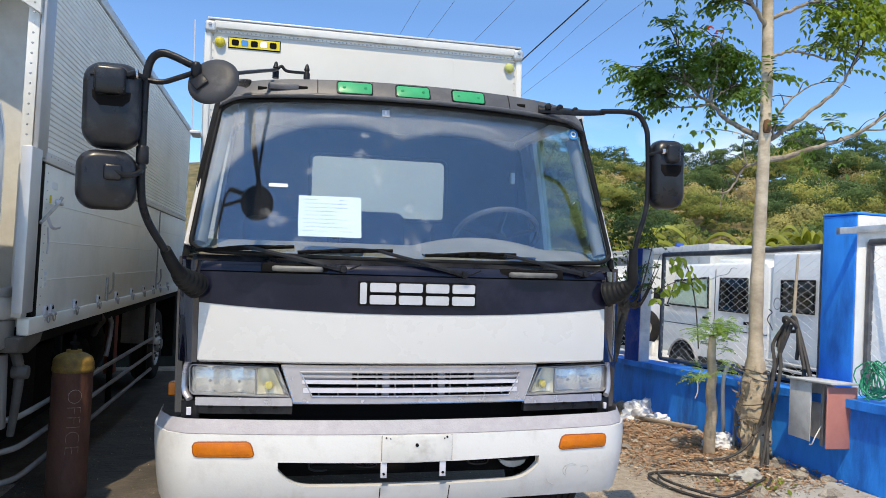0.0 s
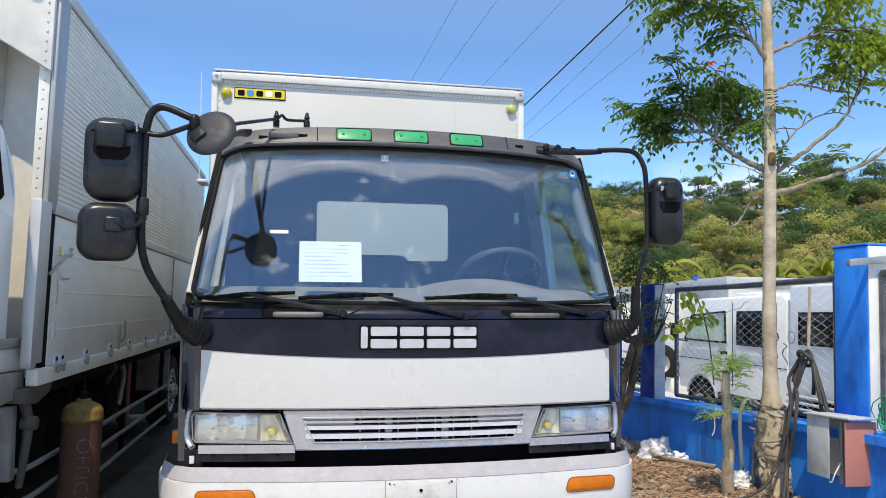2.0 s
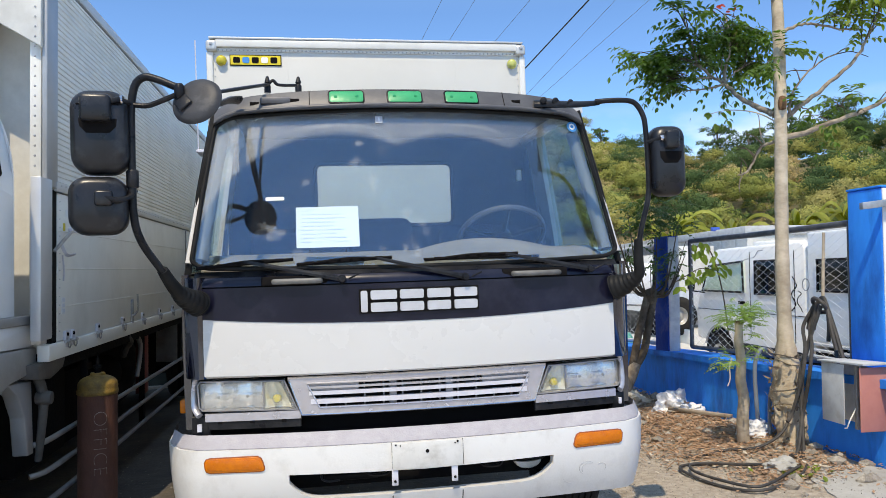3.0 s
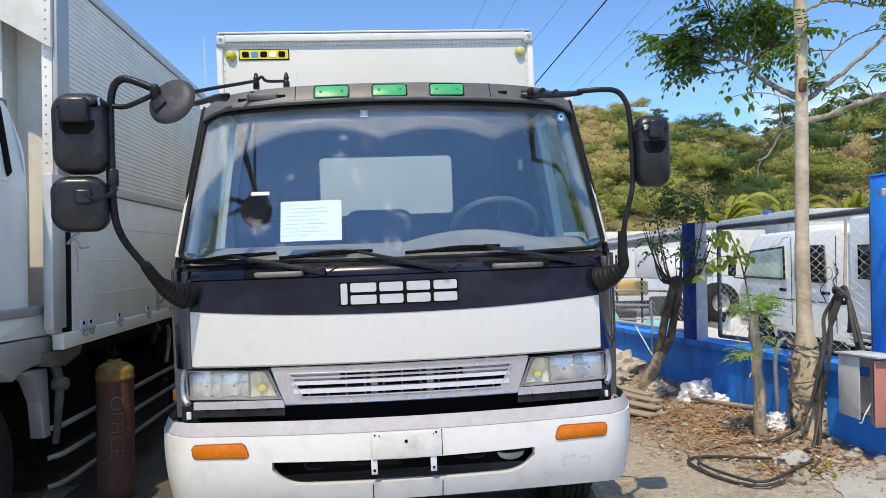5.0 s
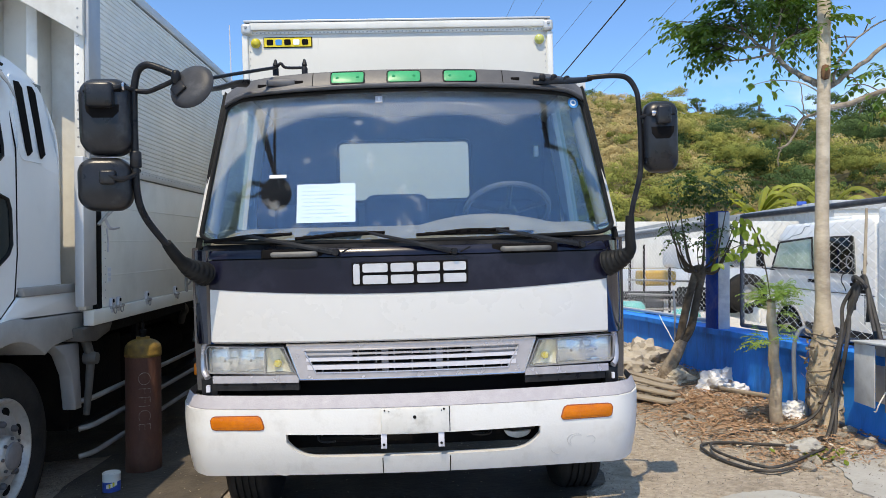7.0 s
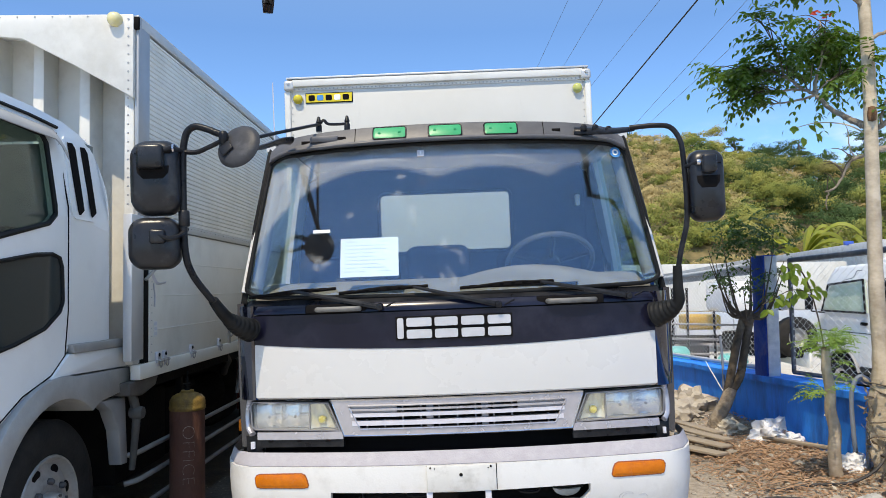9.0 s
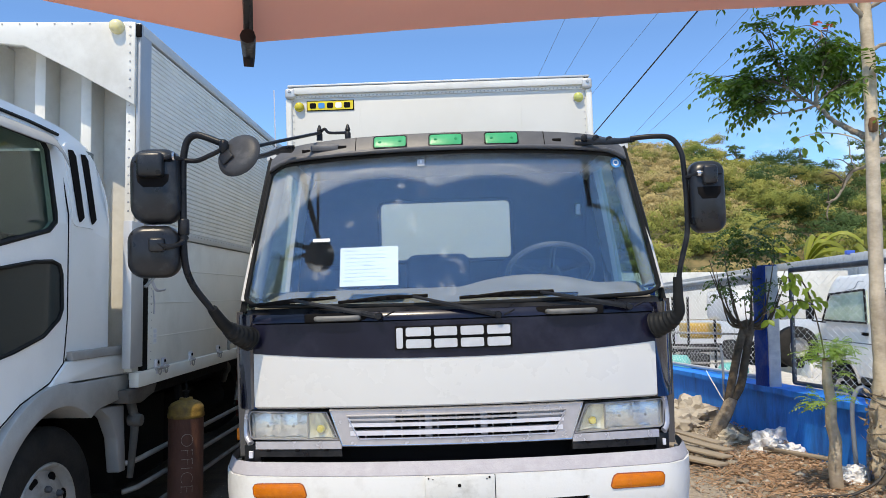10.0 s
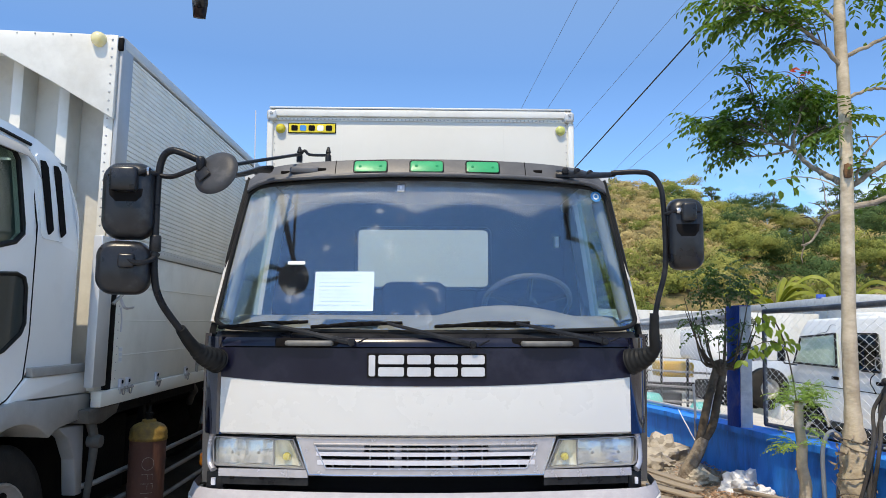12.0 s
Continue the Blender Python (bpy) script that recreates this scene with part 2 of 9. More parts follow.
GRILLE = mat("silver_grille_plastic", (0.52, 0.51, 0.545), (0.44, 0.43, 0.465), 0.25, metal=0.5, scale=16, stain=(0.34, 0.33, 0.34), stain_amt=0.45, stain_scale=11)
RIB_GREY = mat("grey_grille_plastic", (0.27, 0.265, 0.275), (0.21, 0.205, 0.215), 0.4, metal=0.3, scale=16)
GRILLE_WHITE = mat("pale_grille_bar", (0.66, 0.65, 0.70), (0.57, 0.56, 0.61), 0.35, metal=0.1, scale=12)
LAMP_SILVER = mat("lamp_reflector", (0.95, 0.95, 0.94), (0.86, 0.86, 0.86), 0.17, metal=0.75, scale=14, bump=0.30, bscale=22)
LAMP_WARM = mat("turn_lamp_reflector", (0.85, 0.81, 0.68), (0.78, 0.73, 0.58), 0.2, metal=0.4, scale=20, bump=0.5, bscale=18)
EMBLEM = mat("satin_silver", (0.58, 0.58, 0.60), (0.50, 0.50, 0.52), 0.35, metal=0.25, scale=10)
STEEL = mat("galvanised_steel", (0.36, 0.36, 0.36), (0.48, 0.48, 0.48), 0.45, metal=0.8, scale=18, bump=0.06)
ALU = mat("dull_aluminium", (0.56, 0.565, 0.56), (0.63, 0.635, 0.63), 0.42, metal=0.35, scale=3, stain=(0.36, 0.36, 0.34), stain_amt=0.35, stain_scale=4, stretch=(1, 0.3, 1))
ALU_PANEL = mat("aluminium_sheet", (0.86, 0.845, 0.785), (0.81, 0.795, 0.735), 0.42, metal=0.05, scale=2.5, stain=(0.60, 0.585, 0.52), stain_amt=0.4, stain_scale=2.2, stretch=(1, 1, 1), bump=0.06, bscale=4)
BOX_PANEL = mat("box_front_panel", (0.585, 0.58, 0.545), (0.545, 0.54, 0.505), 0.45, scale=2, stain=(0.58, 0.57, 0.52), stain_amt=0.35, stain_scale=2.2, bump=0.05, bscale=3)
BOX_RAIL = mat("white_box_rail", (0.70, 0.70, 0.67), (0.64, 0.64, 0.61), 0.4, scale=5, stain=(0.5, 0.48, 0.43), stain_amt=0.5, stain_scale=6)
PLATE_WHITE = mat("grimy_plate_holder", (0.66, 0.65, 0.62), (0.58, 0.57, 0.54), 0.5, scale=7, stain=(0.28, 0.26, 0.23), stain_amt=0.5, stain_scale=13)
GREEN = mat("green_tape", (0.010, 0.285, 0.105), (0.016, 0.345, 0.135), 0.38, scale=9, bump=0.05, bscale=50)
AMBER = mat("amber_lens", (0.62, 0.165, 0.003), (0.52, 0.125, 0.002), 0.25, scale=30, coat=0.1, spec=0.3, bump=0.12, bscale=90)
AMBER_RIM = mat("dark_amber_edge", (0.30, 0.065, 0.006), (0.24, 0.05, 0.005), 0.25, scale=30, coat=0.4)
YELLOW_LENS = mat("yellow_lamp_lens", (0.62, 0.50, 0.02), (0.48, 0.40, 0.03), 0.2, scale=30, coat=0.6)
LIME_LENS = mat("faded_lamp_lens", (0.56, 0.58, 0.13), (0.44, 0.46, 0.14), 0.25, scale=30, coat=0.6)
YELLOW = mat("yellow_sticker", (0.80, 0.62, 0.02), (0.72, 0.56, 0.03), 0.4, scale=8)
# black for print and joints, and for shade painted into gaps
INK_SHADE = mat("black_ink_and_shade", (0.010, 0.009, 0.009), rough=0.8, spec=0.05)
GRIP = mat("worn_grey_grip", (0.10, 0.098, 0.092), (0.16, 0.155, 0.145), 0.5, scale=14, stain=(0.06, 0.06, 0.06), stain_amt=0.6, stain_scale=10)
BLUE_INK = mat("blue_print", (0.03, 0.25, 0.62), rough=0.5)
WHITE_INK = mat("white_print", (0.85, 0.85, 0.80), rough=0.5)
PALE_INK = mat("pale_handwriting", (0.70, 0.73, 0.78), rough=0.7)
STICKER_GREY = mat("sun_bleached_sticker", (0.48, 0.50, 0.56), (0.42, 0.44, 0.50), 0.4, scale=40)
PAPER = mat("white_paper", (0.84, 0.85, 0.84), (0.80, 0.81, 0.80), 0.8, scale=5)
DASH = mat("grey_beige_dashboard", (0.185, 0.175, 0.145), (0.235, 0.22, 0.185), 0.7, scale=8, bump=0.1, bscale=200, stain=(0.30, 0.29, 0.26), stain_amt=0.5, stain_scale=4)
CABIN = mat("dark_cabin_trim", (0.016, 0.018, 0.028), (0.026, 0.028, 0.038), 0.75, spec=0.12, scale=6, bump=0.08, bscale=150)
SEAT = mat("dark_seat_cloth", (0.022, 0.025, 0.045), (0.035, 0.038, 0.06), 0.85, spec=0.1, scale=25, bump=0.15, bscale=250)
PALE_TRIM = mat("pale_door_trim", (0.20, 0.22, 0.21), (0.15, 0.17, 0.16), 0.6, scale=7)
TYRE = mat("tyre_rubber", (0.018, 0.018, 0.018), (0.034, 0.032, 0.030), 0.8, spec=0.15, scale=8, bump=0.15, bscale=60)
RIM = mat("silver_rim", (0.52, 0.51, 0.49), (0.42, 0.41, 0.39), 0.38, metal=0.35, scale=12, stain=(0.17, 0.13, 0.10), stain_amt=0.6, stain_scale=9)
CLEAR = glass("clear_lens", (0.97, 0.98, 0.97), 0.05, 1.6, 0.12)
SCREEN = glass("windscreen_glass", (0.90, 0.96, 1.0), 0.0, 1.95, 0.16, 0.20, ((-0.345, 1.462), (0.212, 1.452), (0.835, 1.468)))
PANE = glass("window_glass", (0.66, 0.76, 0.70), 0.0, 0.6, 0.015)
DARK_PANE = glass("tinted_glass", (0.12, 0.14, 0.14), 0.0, 0.45, 0.01)
YELLOW_LENS_DULL = mat("yellowed_lens", (0.72, 0.62, 0.28), (0.66, 0.60, 0.36), 0.25, scale=30, coat=0.5)
REAR_PANE = glass("rear_glass", (0.97, 1.0, 0.96), 0.0, 0.6, 0.08)
MIRROR = mat("mirror_glass", (0.85, 0.86, 0.86), rough=0.03, metal=1.0, rvar=0.01)


PANES = ("clear_lens", "windscreen_glass", "window_glass", "tinted_glass", "rear_glass")


# ---------------- mesh helpers ----------------
def put(bm, tmp, m=None):
    """Adds the bmesh tmp to bm."""
    if m is not None:
        tmp.transform(m)
    me = bpy.data.meshes.new("tmp")
    tmp.to_mesh(me)
    tmp.free()
    bm.from_mesh(me)
    bpy.data.meshes.remove(me)
    return bm


def block(x0, x1, y0, y1, z0, z1, bev=0.0, seg=2, bm=None, m=None):
    tmp = bmesh.new()
    bmesh.ops.create_cube(tmp, size=1)
    for v in tmp.verts:
        v.co = ((x0 + x1) / 2 + v.co.x * (x1 - x0), (y0 + y1) / 2 + v.co.y * (y1 - y0), (z0 + z1) / 2 + v.co.z * (z1 - z0))
    if bev:
        bmesh.ops.bevel(tmp, geom=list(tmp.edges), offset=bev, segments=seg, affect="EDGES", profile=0.5)
    return put(bm if bm is not None else bmesh.new(), tmp, m)


def lathe(profile, n=24, axis="z", centre=(0, 0, 0), bm=None, m=None, caps=True):
    """A turned solid: profile of (radius, height) from one end to the other."""
    tmp = bmesh.new()
    rings = []
    for r, h in profile:
        if r < 1e-6:
            rings.append([tmp.verts.new((0, 0, h))])
        else:
            rings.append([tmp.verts.new((r * math.cos(2 * math.pi * k / n), r * math.sin(2 * math.pi * k / n), h)) for k in range(n)])
    for a, b in zip(rings, rings[1:]):
        for k in range(n):
            j = (k + 1) % n
            if len(a) == 1 and len(b) > 1:
                tmp.faces.new((a[0], b[k], b[j]))
            elif len(b) == 1 and len(a) > 1:
                tmp.faces.new((a[k], a[j], b[0]))
            elif len(a) > 1:
                tmp.faces.new((a[k], a[j], b[j], b[k]))
    for ring, flip in ((rings[0], True), (rings[-1], False)):
        if len(ring) > 1 and caps:
            tmp.faces.new(ring[::-1] if flip else ring)
    bmesh.ops.recalc_face_normals(tmp, faces=tmp.faces)
    turn = {"z": Matrix(), "y": Matrix.Rotation(radians(-90), 4, "X"), "x": Matrix.Rotation(radians(90), 4, "Y")}[axis]
    tmp.transform(Matrix.Translation(centre) @ turn)
    return put(bm if bm is not None else bmesh.new(), tmp, m)


def smooth_path(pts, steps=6, closed=False):
    p = [Vector(q) for q in pts]
    out, n = [], len(p)
    for i in range(n if closed else n - 1):
        a = p[(i - 1) % n] if closed or i > 0 else p[0]
        b, c = p[i], p[(i + 1) % n]
        d = p[(i + 2) % n] if closed or i + 2 < n else p[-1]
        for k in range(steps):
            t = k / steps
            out.append(0.5 * ((2 * b) + (c - a) * t + (2 * a - 5 * b + 4 * c - d) * t * t + (3 * b - a - 3 * c + d) * t ** 3))
    if not closed:
        out.append(p[-1])
    return out


def tube(pts, r, n=8, closed=False, bm=None, flat=1.0):
    """A round bar along points; r is one radius or one for each end, or one a point."""
    bm = bm if bm is not None else bmesh.new()
    p = [Vector(q) for q in pts]
    rs = r if isinstance(r, (list, tuple)) else [r] * len(p)
    if len(rs) == 2 and len(p) != 2:
        rs = [rs[0] + (rs[1] - rs[0]) * i / (len(p) - 1) for i in range(len(p))]
    rings, up = [], None
    for i, q in enumerate(p):
        a = p[i - 1] if closed or i else q
        b = p[(i + 1) % len(p)] if closed or i + 1 < len(p) else q
        d = (b - a).normalized()
        if up is None:
            up = d.orthogonal().normalized()
        up = (up - d * up.dot(d)).normalized()
        side = d.cross(up)
        rings.append([bm.verts.new(q + (up * math.cos(2 * math.pi * k / n) + side * flat * math.sin(2 * math.pi * k / n)) * rs[i]) for k in range(n)])
    pairs = list(zip(rings, rings[1:]))
    if closed:
        pairs.append((rings[-1], rings[0]))
    for a, b in pairs:
        for k in range(n):
            j = (k + 1) % n
            bm.faces.new((a[k], a[j], b[j], b[k]))
    if not closed:
        bm.faces.new(rings[0][::-1])
        bm.faces.new(rings[-1])
    return bm


def sheet(f, us, vs, thick, bm=None):
    """A closed shell over a grid: f(u, v) gives the outer place; thick is the vector to the inner face."""
    bm = bm if bm is not None else bmesh.new()
    t = Vector(thick)
    A = [[bm.verts.new(f(u, v)) for v in vs] for u in us]
    B = [[bm.verts.new(Vector(f(u, v)) + t) for v in vs] for u in us]
    U, V = len(us), len(vs)
    fs = []
    for i in range(U - 1):
        for j in range(V - 1):
            fs.append(bm.faces.new((A[i][j], A[i + 1][j], A[i + 1][j + 1], A[i][j + 1])))
            fs.append(bm.faces.new((B[i][j], B[i][j + 1], B[i + 1][j + 1], B[i + 1][j])))
    for i in range(U - 1):
        fs.append(bm.faces.new((A[i][0], B[i][0], B[i + 1][0], A[i + 1][0])))
        fs.append(bm.faces.new((A[i][-1], A[i + 1][-1], B[i + 1][-1], B[i][-1])))
    for j in range(V - 1):
        fs.append(bm.faces.new((A[0][j], A[0][j + 1], B[0][j + 1], B[0][j])))
        fs.append(bm.faces.new((A[-1][j], B[-1][j], B[-1][j + 1], A[-1][j + 1])))
    bmesh.ops.recalc_face_normals(bm, faces=fs)
    return bm


def prism(poly, place, d0, d1, bev=0.0, bm=None):
    """A flat outline poly of (a, b), as thick as d0 to d1; place(a, b, d) lays it into space."""
    tmp = bmesh.new()
    lo = [tmp.verts.new(place(a, b, d0)) for a, b in poly]
    hi = [tmp.verts.new(place(a, b, d1)) for a, b in poly]
    tmp.faces.new(lo[::-1])
    tmp.faces.new(hi)
    for i in range(len(poly)):
        j = (i + 1) % len(poly)
        tmp.faces.new((lo[i], lo[j], hi[j], hi[i]))
    bmesh.ops.recalc_face_normals(tmp, faces=tmp.faces)
    if bev:
        bmesh.ops.bevel(tmp, geom=list(tmp.edges), offset=bev, segments=2, affect="EDGES", profile=0.5)
    return put(bm if bm is not None else bmesh.new(), tmp)


def ring(outer, inner, place, d0, d1, bm=None):
    """A frame between two outlines with the same number of corners."""
    bm = bm if bm is not None else bmesh.new()
    n = len(outer)
    lo_o = [bm.verts.new(place(a, b, d0)) for a, b in outer]
    hi_o = [bm.verts.new(place(a, b, d1)) for a, b in outer]
    lo_i = [bm.verts.new(place(a, b, d0)) for a, b in inner]
    hi_i = [bm.verts.new(place(a, b, d1)) for a, b in inner]
    fs = []
    for i in range(n):
        j = (i + 1) % n
        fs += [bm.faces.new((lo_o[i], lo_o[j], hi_o[j], hi_o[i])), bm.faces.new((lo_i[i], hi_i[i], hi_i[j], lo_i[j])),
               bm.faces.new((hi_o[i], hi_o[j], hi_i[j], hi_i[i])), bm.faces.new((lo_o[i], lo_i[i], lo_i[j], lo_o[j]))]
    bmesh.ops.recalc_face_normals(bm, faces=fs)
    return bm


def rounded(a0, a1, b0, b1, r, n=5):
    """A rectangle with round corners as a list of (a, b)."""
    out = []
    for ca, cb, s in ((a1 - r, b1 - r, 0), (a0 + r, b1 - r, 90), (a0 + r, b0 + r, 180), (a1 - r, b0 + r, 270)):
        for k in range(n + 1):
            t = radians(s + 90 * k / n)
            out.append((ca + r * math.cos(t), cb + r * math.sin(t)))
    return out


def finish(bm, name, material, smooth=45):
    me = bpy.data.meshes.new(name)
    bm.normal_update()
    bm.to_mesh(me)
    bm.free()
    me.materials.append(material)
    if smooth:
        me.set_sharp_from_angle(angle=radians(smooth))
        me.shade_smooth() if hasattr(me, "shade_smooth") else None
        me.set_sharp_from_angle(angle=radians(smooth))
    return me


def part(name, bm, material, parent, label="", smooth=45):
    ob = new(name, finish(bm, name, material, smooth))
    if material.name in PANES:
        ob.visible_shadow = False
    ob.parent = parent
    if label:
        tagged(ob, label)
    return ob


def thing(name, label, category, m=Matrix(), group="", kind=""):
    ob = new(name)
    ob.empty_display_size = 0.2
    ob.matrix_basis = m
    return tagged(ob, label, category, group, kind)


def solid(name, bm, material, label, category="", group="", kind="", smooth=45, m=None):
    ob = new(name, finish(bm, name, material, smooth))
    if m is not None:
        ob.matrix_basis = m
    return tagged(ob, label, category, group, kind)


def lin(a, b, n):
    return [a + (b - a) * i / n for i in range(n + 1)]


# ---------------- ground ----------------
def ground_z(x, y):
    """Height of the yard: it rises towards the fence and falls away to the back."""
    xx, yy = max(-6, min(4, x)), max(-6, min(8, y))
    z = 0.075 + 0.04 * xx - 0.02 * yy
    bank = max(0.0, min(1.0, (x - 1.9) / 0.9)) * max(0.0, min(1.0, (3.6 - x) / 0.6))
    near = max(0.0, min(1.0, (y + 1.5) / 1.5)) * max(0.0, min(1.0, (9 - y) / 2))
    z += 0.05 * bank * near * (1 + 0.9 * noise.noise((x * 1.3, y * 1.3, 0.3)))
    z += 0.012 * noise.noise((x * 0.8, y * 0.8, 2.0)) + 0.006 * noise.noise((x * 3.1, y * 3.1, 5.0))
    return z


# ---------------- the box truck ----------------
LEAN_M = Matrix(((0.9998, -0.0001, -0.0212, 0), (-0.0001, 1.0, -0.005, 0), (0.0212, 0.005, 0.9998, 0), (0, 0, 0, 1)))
TRUCK_M = Matrix.Translation((0, 0, 0.71)) @ LEAN_M @ Matrix.Translation((0, 0, -0.71))
truck = thing("box_truck", "white and navy cab-over truck with an aluminium cargo box, parked", "truck", TRUCK_M)


def bow(x):
    """How far the nose curves back away from the middle."""
    return 0.05 * (x / 0.7) ** 2


def front(x, y, z):
    return Vector((x, y + bow(x), z))


# bumper: a swept section with the slot cut out, in three mouldings
def bumper_point(u, v):
    """u along the width -1..1, v up the section 0..1."""
    s = abs(u)
    x = 1.105 * u
    wrap = max(0.0, (s - 0.90) / 0.10)
    y = bow(min(s, 0.93) * 1.105) + 0.36 * wrap ** 1.7
    x = math.copysign(1.105 * min(s, 0.90) + 0.174 * math.sin(wrap * math.pi / 2), u)
    z0 = 0.408 - 0.02 * s ** 3
    z = z0 + (0.728 - z0) * v
    y += 0.055 * (1 - v) ** 2.2 - 0.012 * math.sin(math.pi * v)
    x *= 1 - 0.020 * (1 - v) ** 1.5 * s ** 4
    return Vector((x, y, z))


def slot_edge(x):
    """Lower and upper edge of the bumper's air slot at x, or None."""
    s = abs(x)
    if s > 0.615:
        return None
    k = max(0.0, (s - 0.42) / 0.195)
    return 0.500 + 0.096 * k ** 3.2, 0.606 + 0.012 * s


def bumper_shell():
    bm = bmesh.new()
    us = sorted(set([round(u, 4) for u in lin(-1, 1, 92)] + [-0.54, 0.54]))
    rows_lo = [0, 0.04, 0.10, 0.16, 0.22]
    cols = []
    for u in us:
        x = bumper_point(u, 0.5).x
        e = slot_edge(x)
        lo, hi = e if e else (0.604, 0.612)
        z0 = 0.408 - 0.02 * abs(u) ** 3
        vlo, vhi = (lo - z0) / (0.728 - z0), (hi - z0) / (0.728 - z0)
        vs = [vlo * k / 5 for k in range(6)] + [vhi + (1 - vhi) * k / 5 for k in range(6)]
        cols.append((u, vs, e is not None))
    fr = [[bm.verts.new(bumper_point(u, v)) for v in vs] for u, vs, _ in cols]
    bk = [[bm.verts.new(bumper_point(u, v) + Vector((0 if abs(u) < 0.9 else -math.copysign(0.03, u), 0.05, 0))) for v in vs] for u, vs, _ in cols]
    fs = []
    for i in range(len(cols) - 1):
        hole = cols[i][2] and cols[i + 1][2]
        for j in range(11):
            if j == 5 and hole:
                continue
            fs.append(bm.faces.new((fr[i][j], fr[i + 1][j], fr[i + 1][j + 1], fr[i][j + 1])))
            fs.append(bm.faces.new((bk[i][j], bk[i][j + 1], bk[i + 1][j + 1], bk[i + 1][j])))
        for j in ([0, 11] + ([5, 6] if hole else [])):
            fs.append(bm.faces.new((fr[i][j], bk[i][j], bk[i + 1][j], fr[i + 1][j])))
        if hole != (cols[i + 1][2] and cols[min(i + 2, len(cols) - 1)][2]):
            k = i + 1
            fs.append(bm.faces.new((fr[k][5], fr[k][6], bk[k][6], bk[k][5])))
    for k in (0, -1):
        for j in range(11):
            fs.append(bm.faces.new((fr[k][j], fr[k][j + 1], bk[k][j + 1], bk[k][j])))
    bmesh.ops.recalc_face_normals(bm, faces=fs)
    return bm


bumper = part("bumper", bumper_shell(), BUMPER_WHITE, truck, "white scuffed plastic bumper with an air slot", 50)


def ledge(u, v):
    p = bumper_point(u, 1.0)
    inset = 0.010 + 0.040 * v
    z = p.z + 0.004 + 0.054 * v ** 0.9
    k = max(0.0, (abs(u) - 0.9) / 0.1)
    return Vector((p.x - math.copysign(inset * 0.5 * k, u), p.y + inset * (1 - 0.4 * k), z))


part("bumper_top", sheet(ledge, lin(-1, 1, 60), [0, 0.12, 0.4, 0.75, 1], (0, 0.02, -0.03)), BUMPER_TOP, bumper, "scuffed grey upper edge of the bumper")
for sx in (-0.150, 0.168):
    for va, vb in ((0.64, 1), (0, 0.26)):
        part("seam", tube([bumper_point(sx / 1.105, v) + Vector((0, -0.001, 0)) for v in lin(va, vb, 6)], 0.0022, 5), DARK, bumper)
plate = part("plate_holder", block(-0.152, 0.166, -0.020, -0.006, 0.612, 0.730, 0.004), PLATE_WHITE, bumper, "bare white number plate holder with screw holes")
for hx, hz, hr in ((0.005, 0.688, 0.008), (-0.135, 0.722, 0.004), (-0.115, 0.718, 0.003), (0.142, 0.722, 0.005), (0.130, 0.716, 0.003)):
    part("screw_hole", lathe([(hr, 0), (hr, 0.003)], 12, "y", (hx, -0.0225, hz)), INK_SHADE, plate)
for bx in (-0.141, 0.127):
    br = part("bracket", block(bx - 0.014, bx + 0.014, -0.012, -0.004, 0.543, 0.614, 0.002), GRILLE_WHITE, bumper, "bare metal plate bracket")
    part("bolt", lathe([(0.006, 0), (0.006, 0.006), (0, 0.007)], 8, "y", (bx, -0.018, 0.562)), DARK, br)


SCUFF = mat("grey_scuff", (0.42, 0.41, 0.40), (0.55, 0.54, 0.53), 0.7, scale=40)
for cx_, cz_, rr, a0, a1 in ((0.775, 0.530, 0.040, 0.6, 4.2), (0.782, 0.527, 0.033, 0.9, 3.8), (0.850, 0.525, 0.028, -1.2, 2.2), (0.70, 0.50, 0.05, 3.4, 4.6), (-0.62, 0.47, 0.09, 3.6, 4.9), (-0.28, 0.45, 0.06, 3.9, 5.2)):
    arc = [(cx_ + rr * math.cos(a), cz_ + rr * 0.8 * math.sin(a)) for a in lin(a0, a1, 10)]
    part("scuff_mark", tube([bumper_point(x / 1.105, (z - 0.3996) / 0.3284) + Vector((0, -0.0004, 0)) for x, z in arc], [0.0005, 0.0014], 5), SCUFF, bumper)


def lamp_outline(s):
    return [(s * a, b) for a, b in ((-0.006, 0.010), (0.002, 0.040), (0.010, 0.055), (0.024, 0.062), (0.228, 0.058), (0.243, 0.054), (0.251, 0.042), (0.248, 0.014), (0.243, 0.003), (0.230, -0.001), (0.012, -0.001), (-0.002, 0.002))]


for s in (-1, 1):
    pl = lambda a, b, d, s=s: bumper_point((s * 0.712 + a) / 1.105, (0.6375 + b - 0.3996) / 0.3284) + Vector((0, d, 0))
    lamp = part("indicator_lamp", prism(lamp_outline(s), pl, -0.008, 0.02, 0.003), AMBER, bumper, "amber indicator lens set into the bumper")
    part("lens_rim", tube([pl(a, b, -0.002) for a, b in lamp_outline(s)], 0.0045, 6, True), AMBER_RIM, lamp, "darker moulded lens edge")
    inset = [(0.122 * s + (a - 0.122 * s) * 0.90, 0.030 + (b - 0.030) * 0.66) for a, b in lamp_outline(s)]
    part("lens_panel", prism(inset, pl, -0.0105, 0.0, 0.001), AMBER, lamp)
    part("lens_line", tube([pl(a, b, -0.0090) for a, b in inset], 0.0016, 5, True), AMBER, lamp)
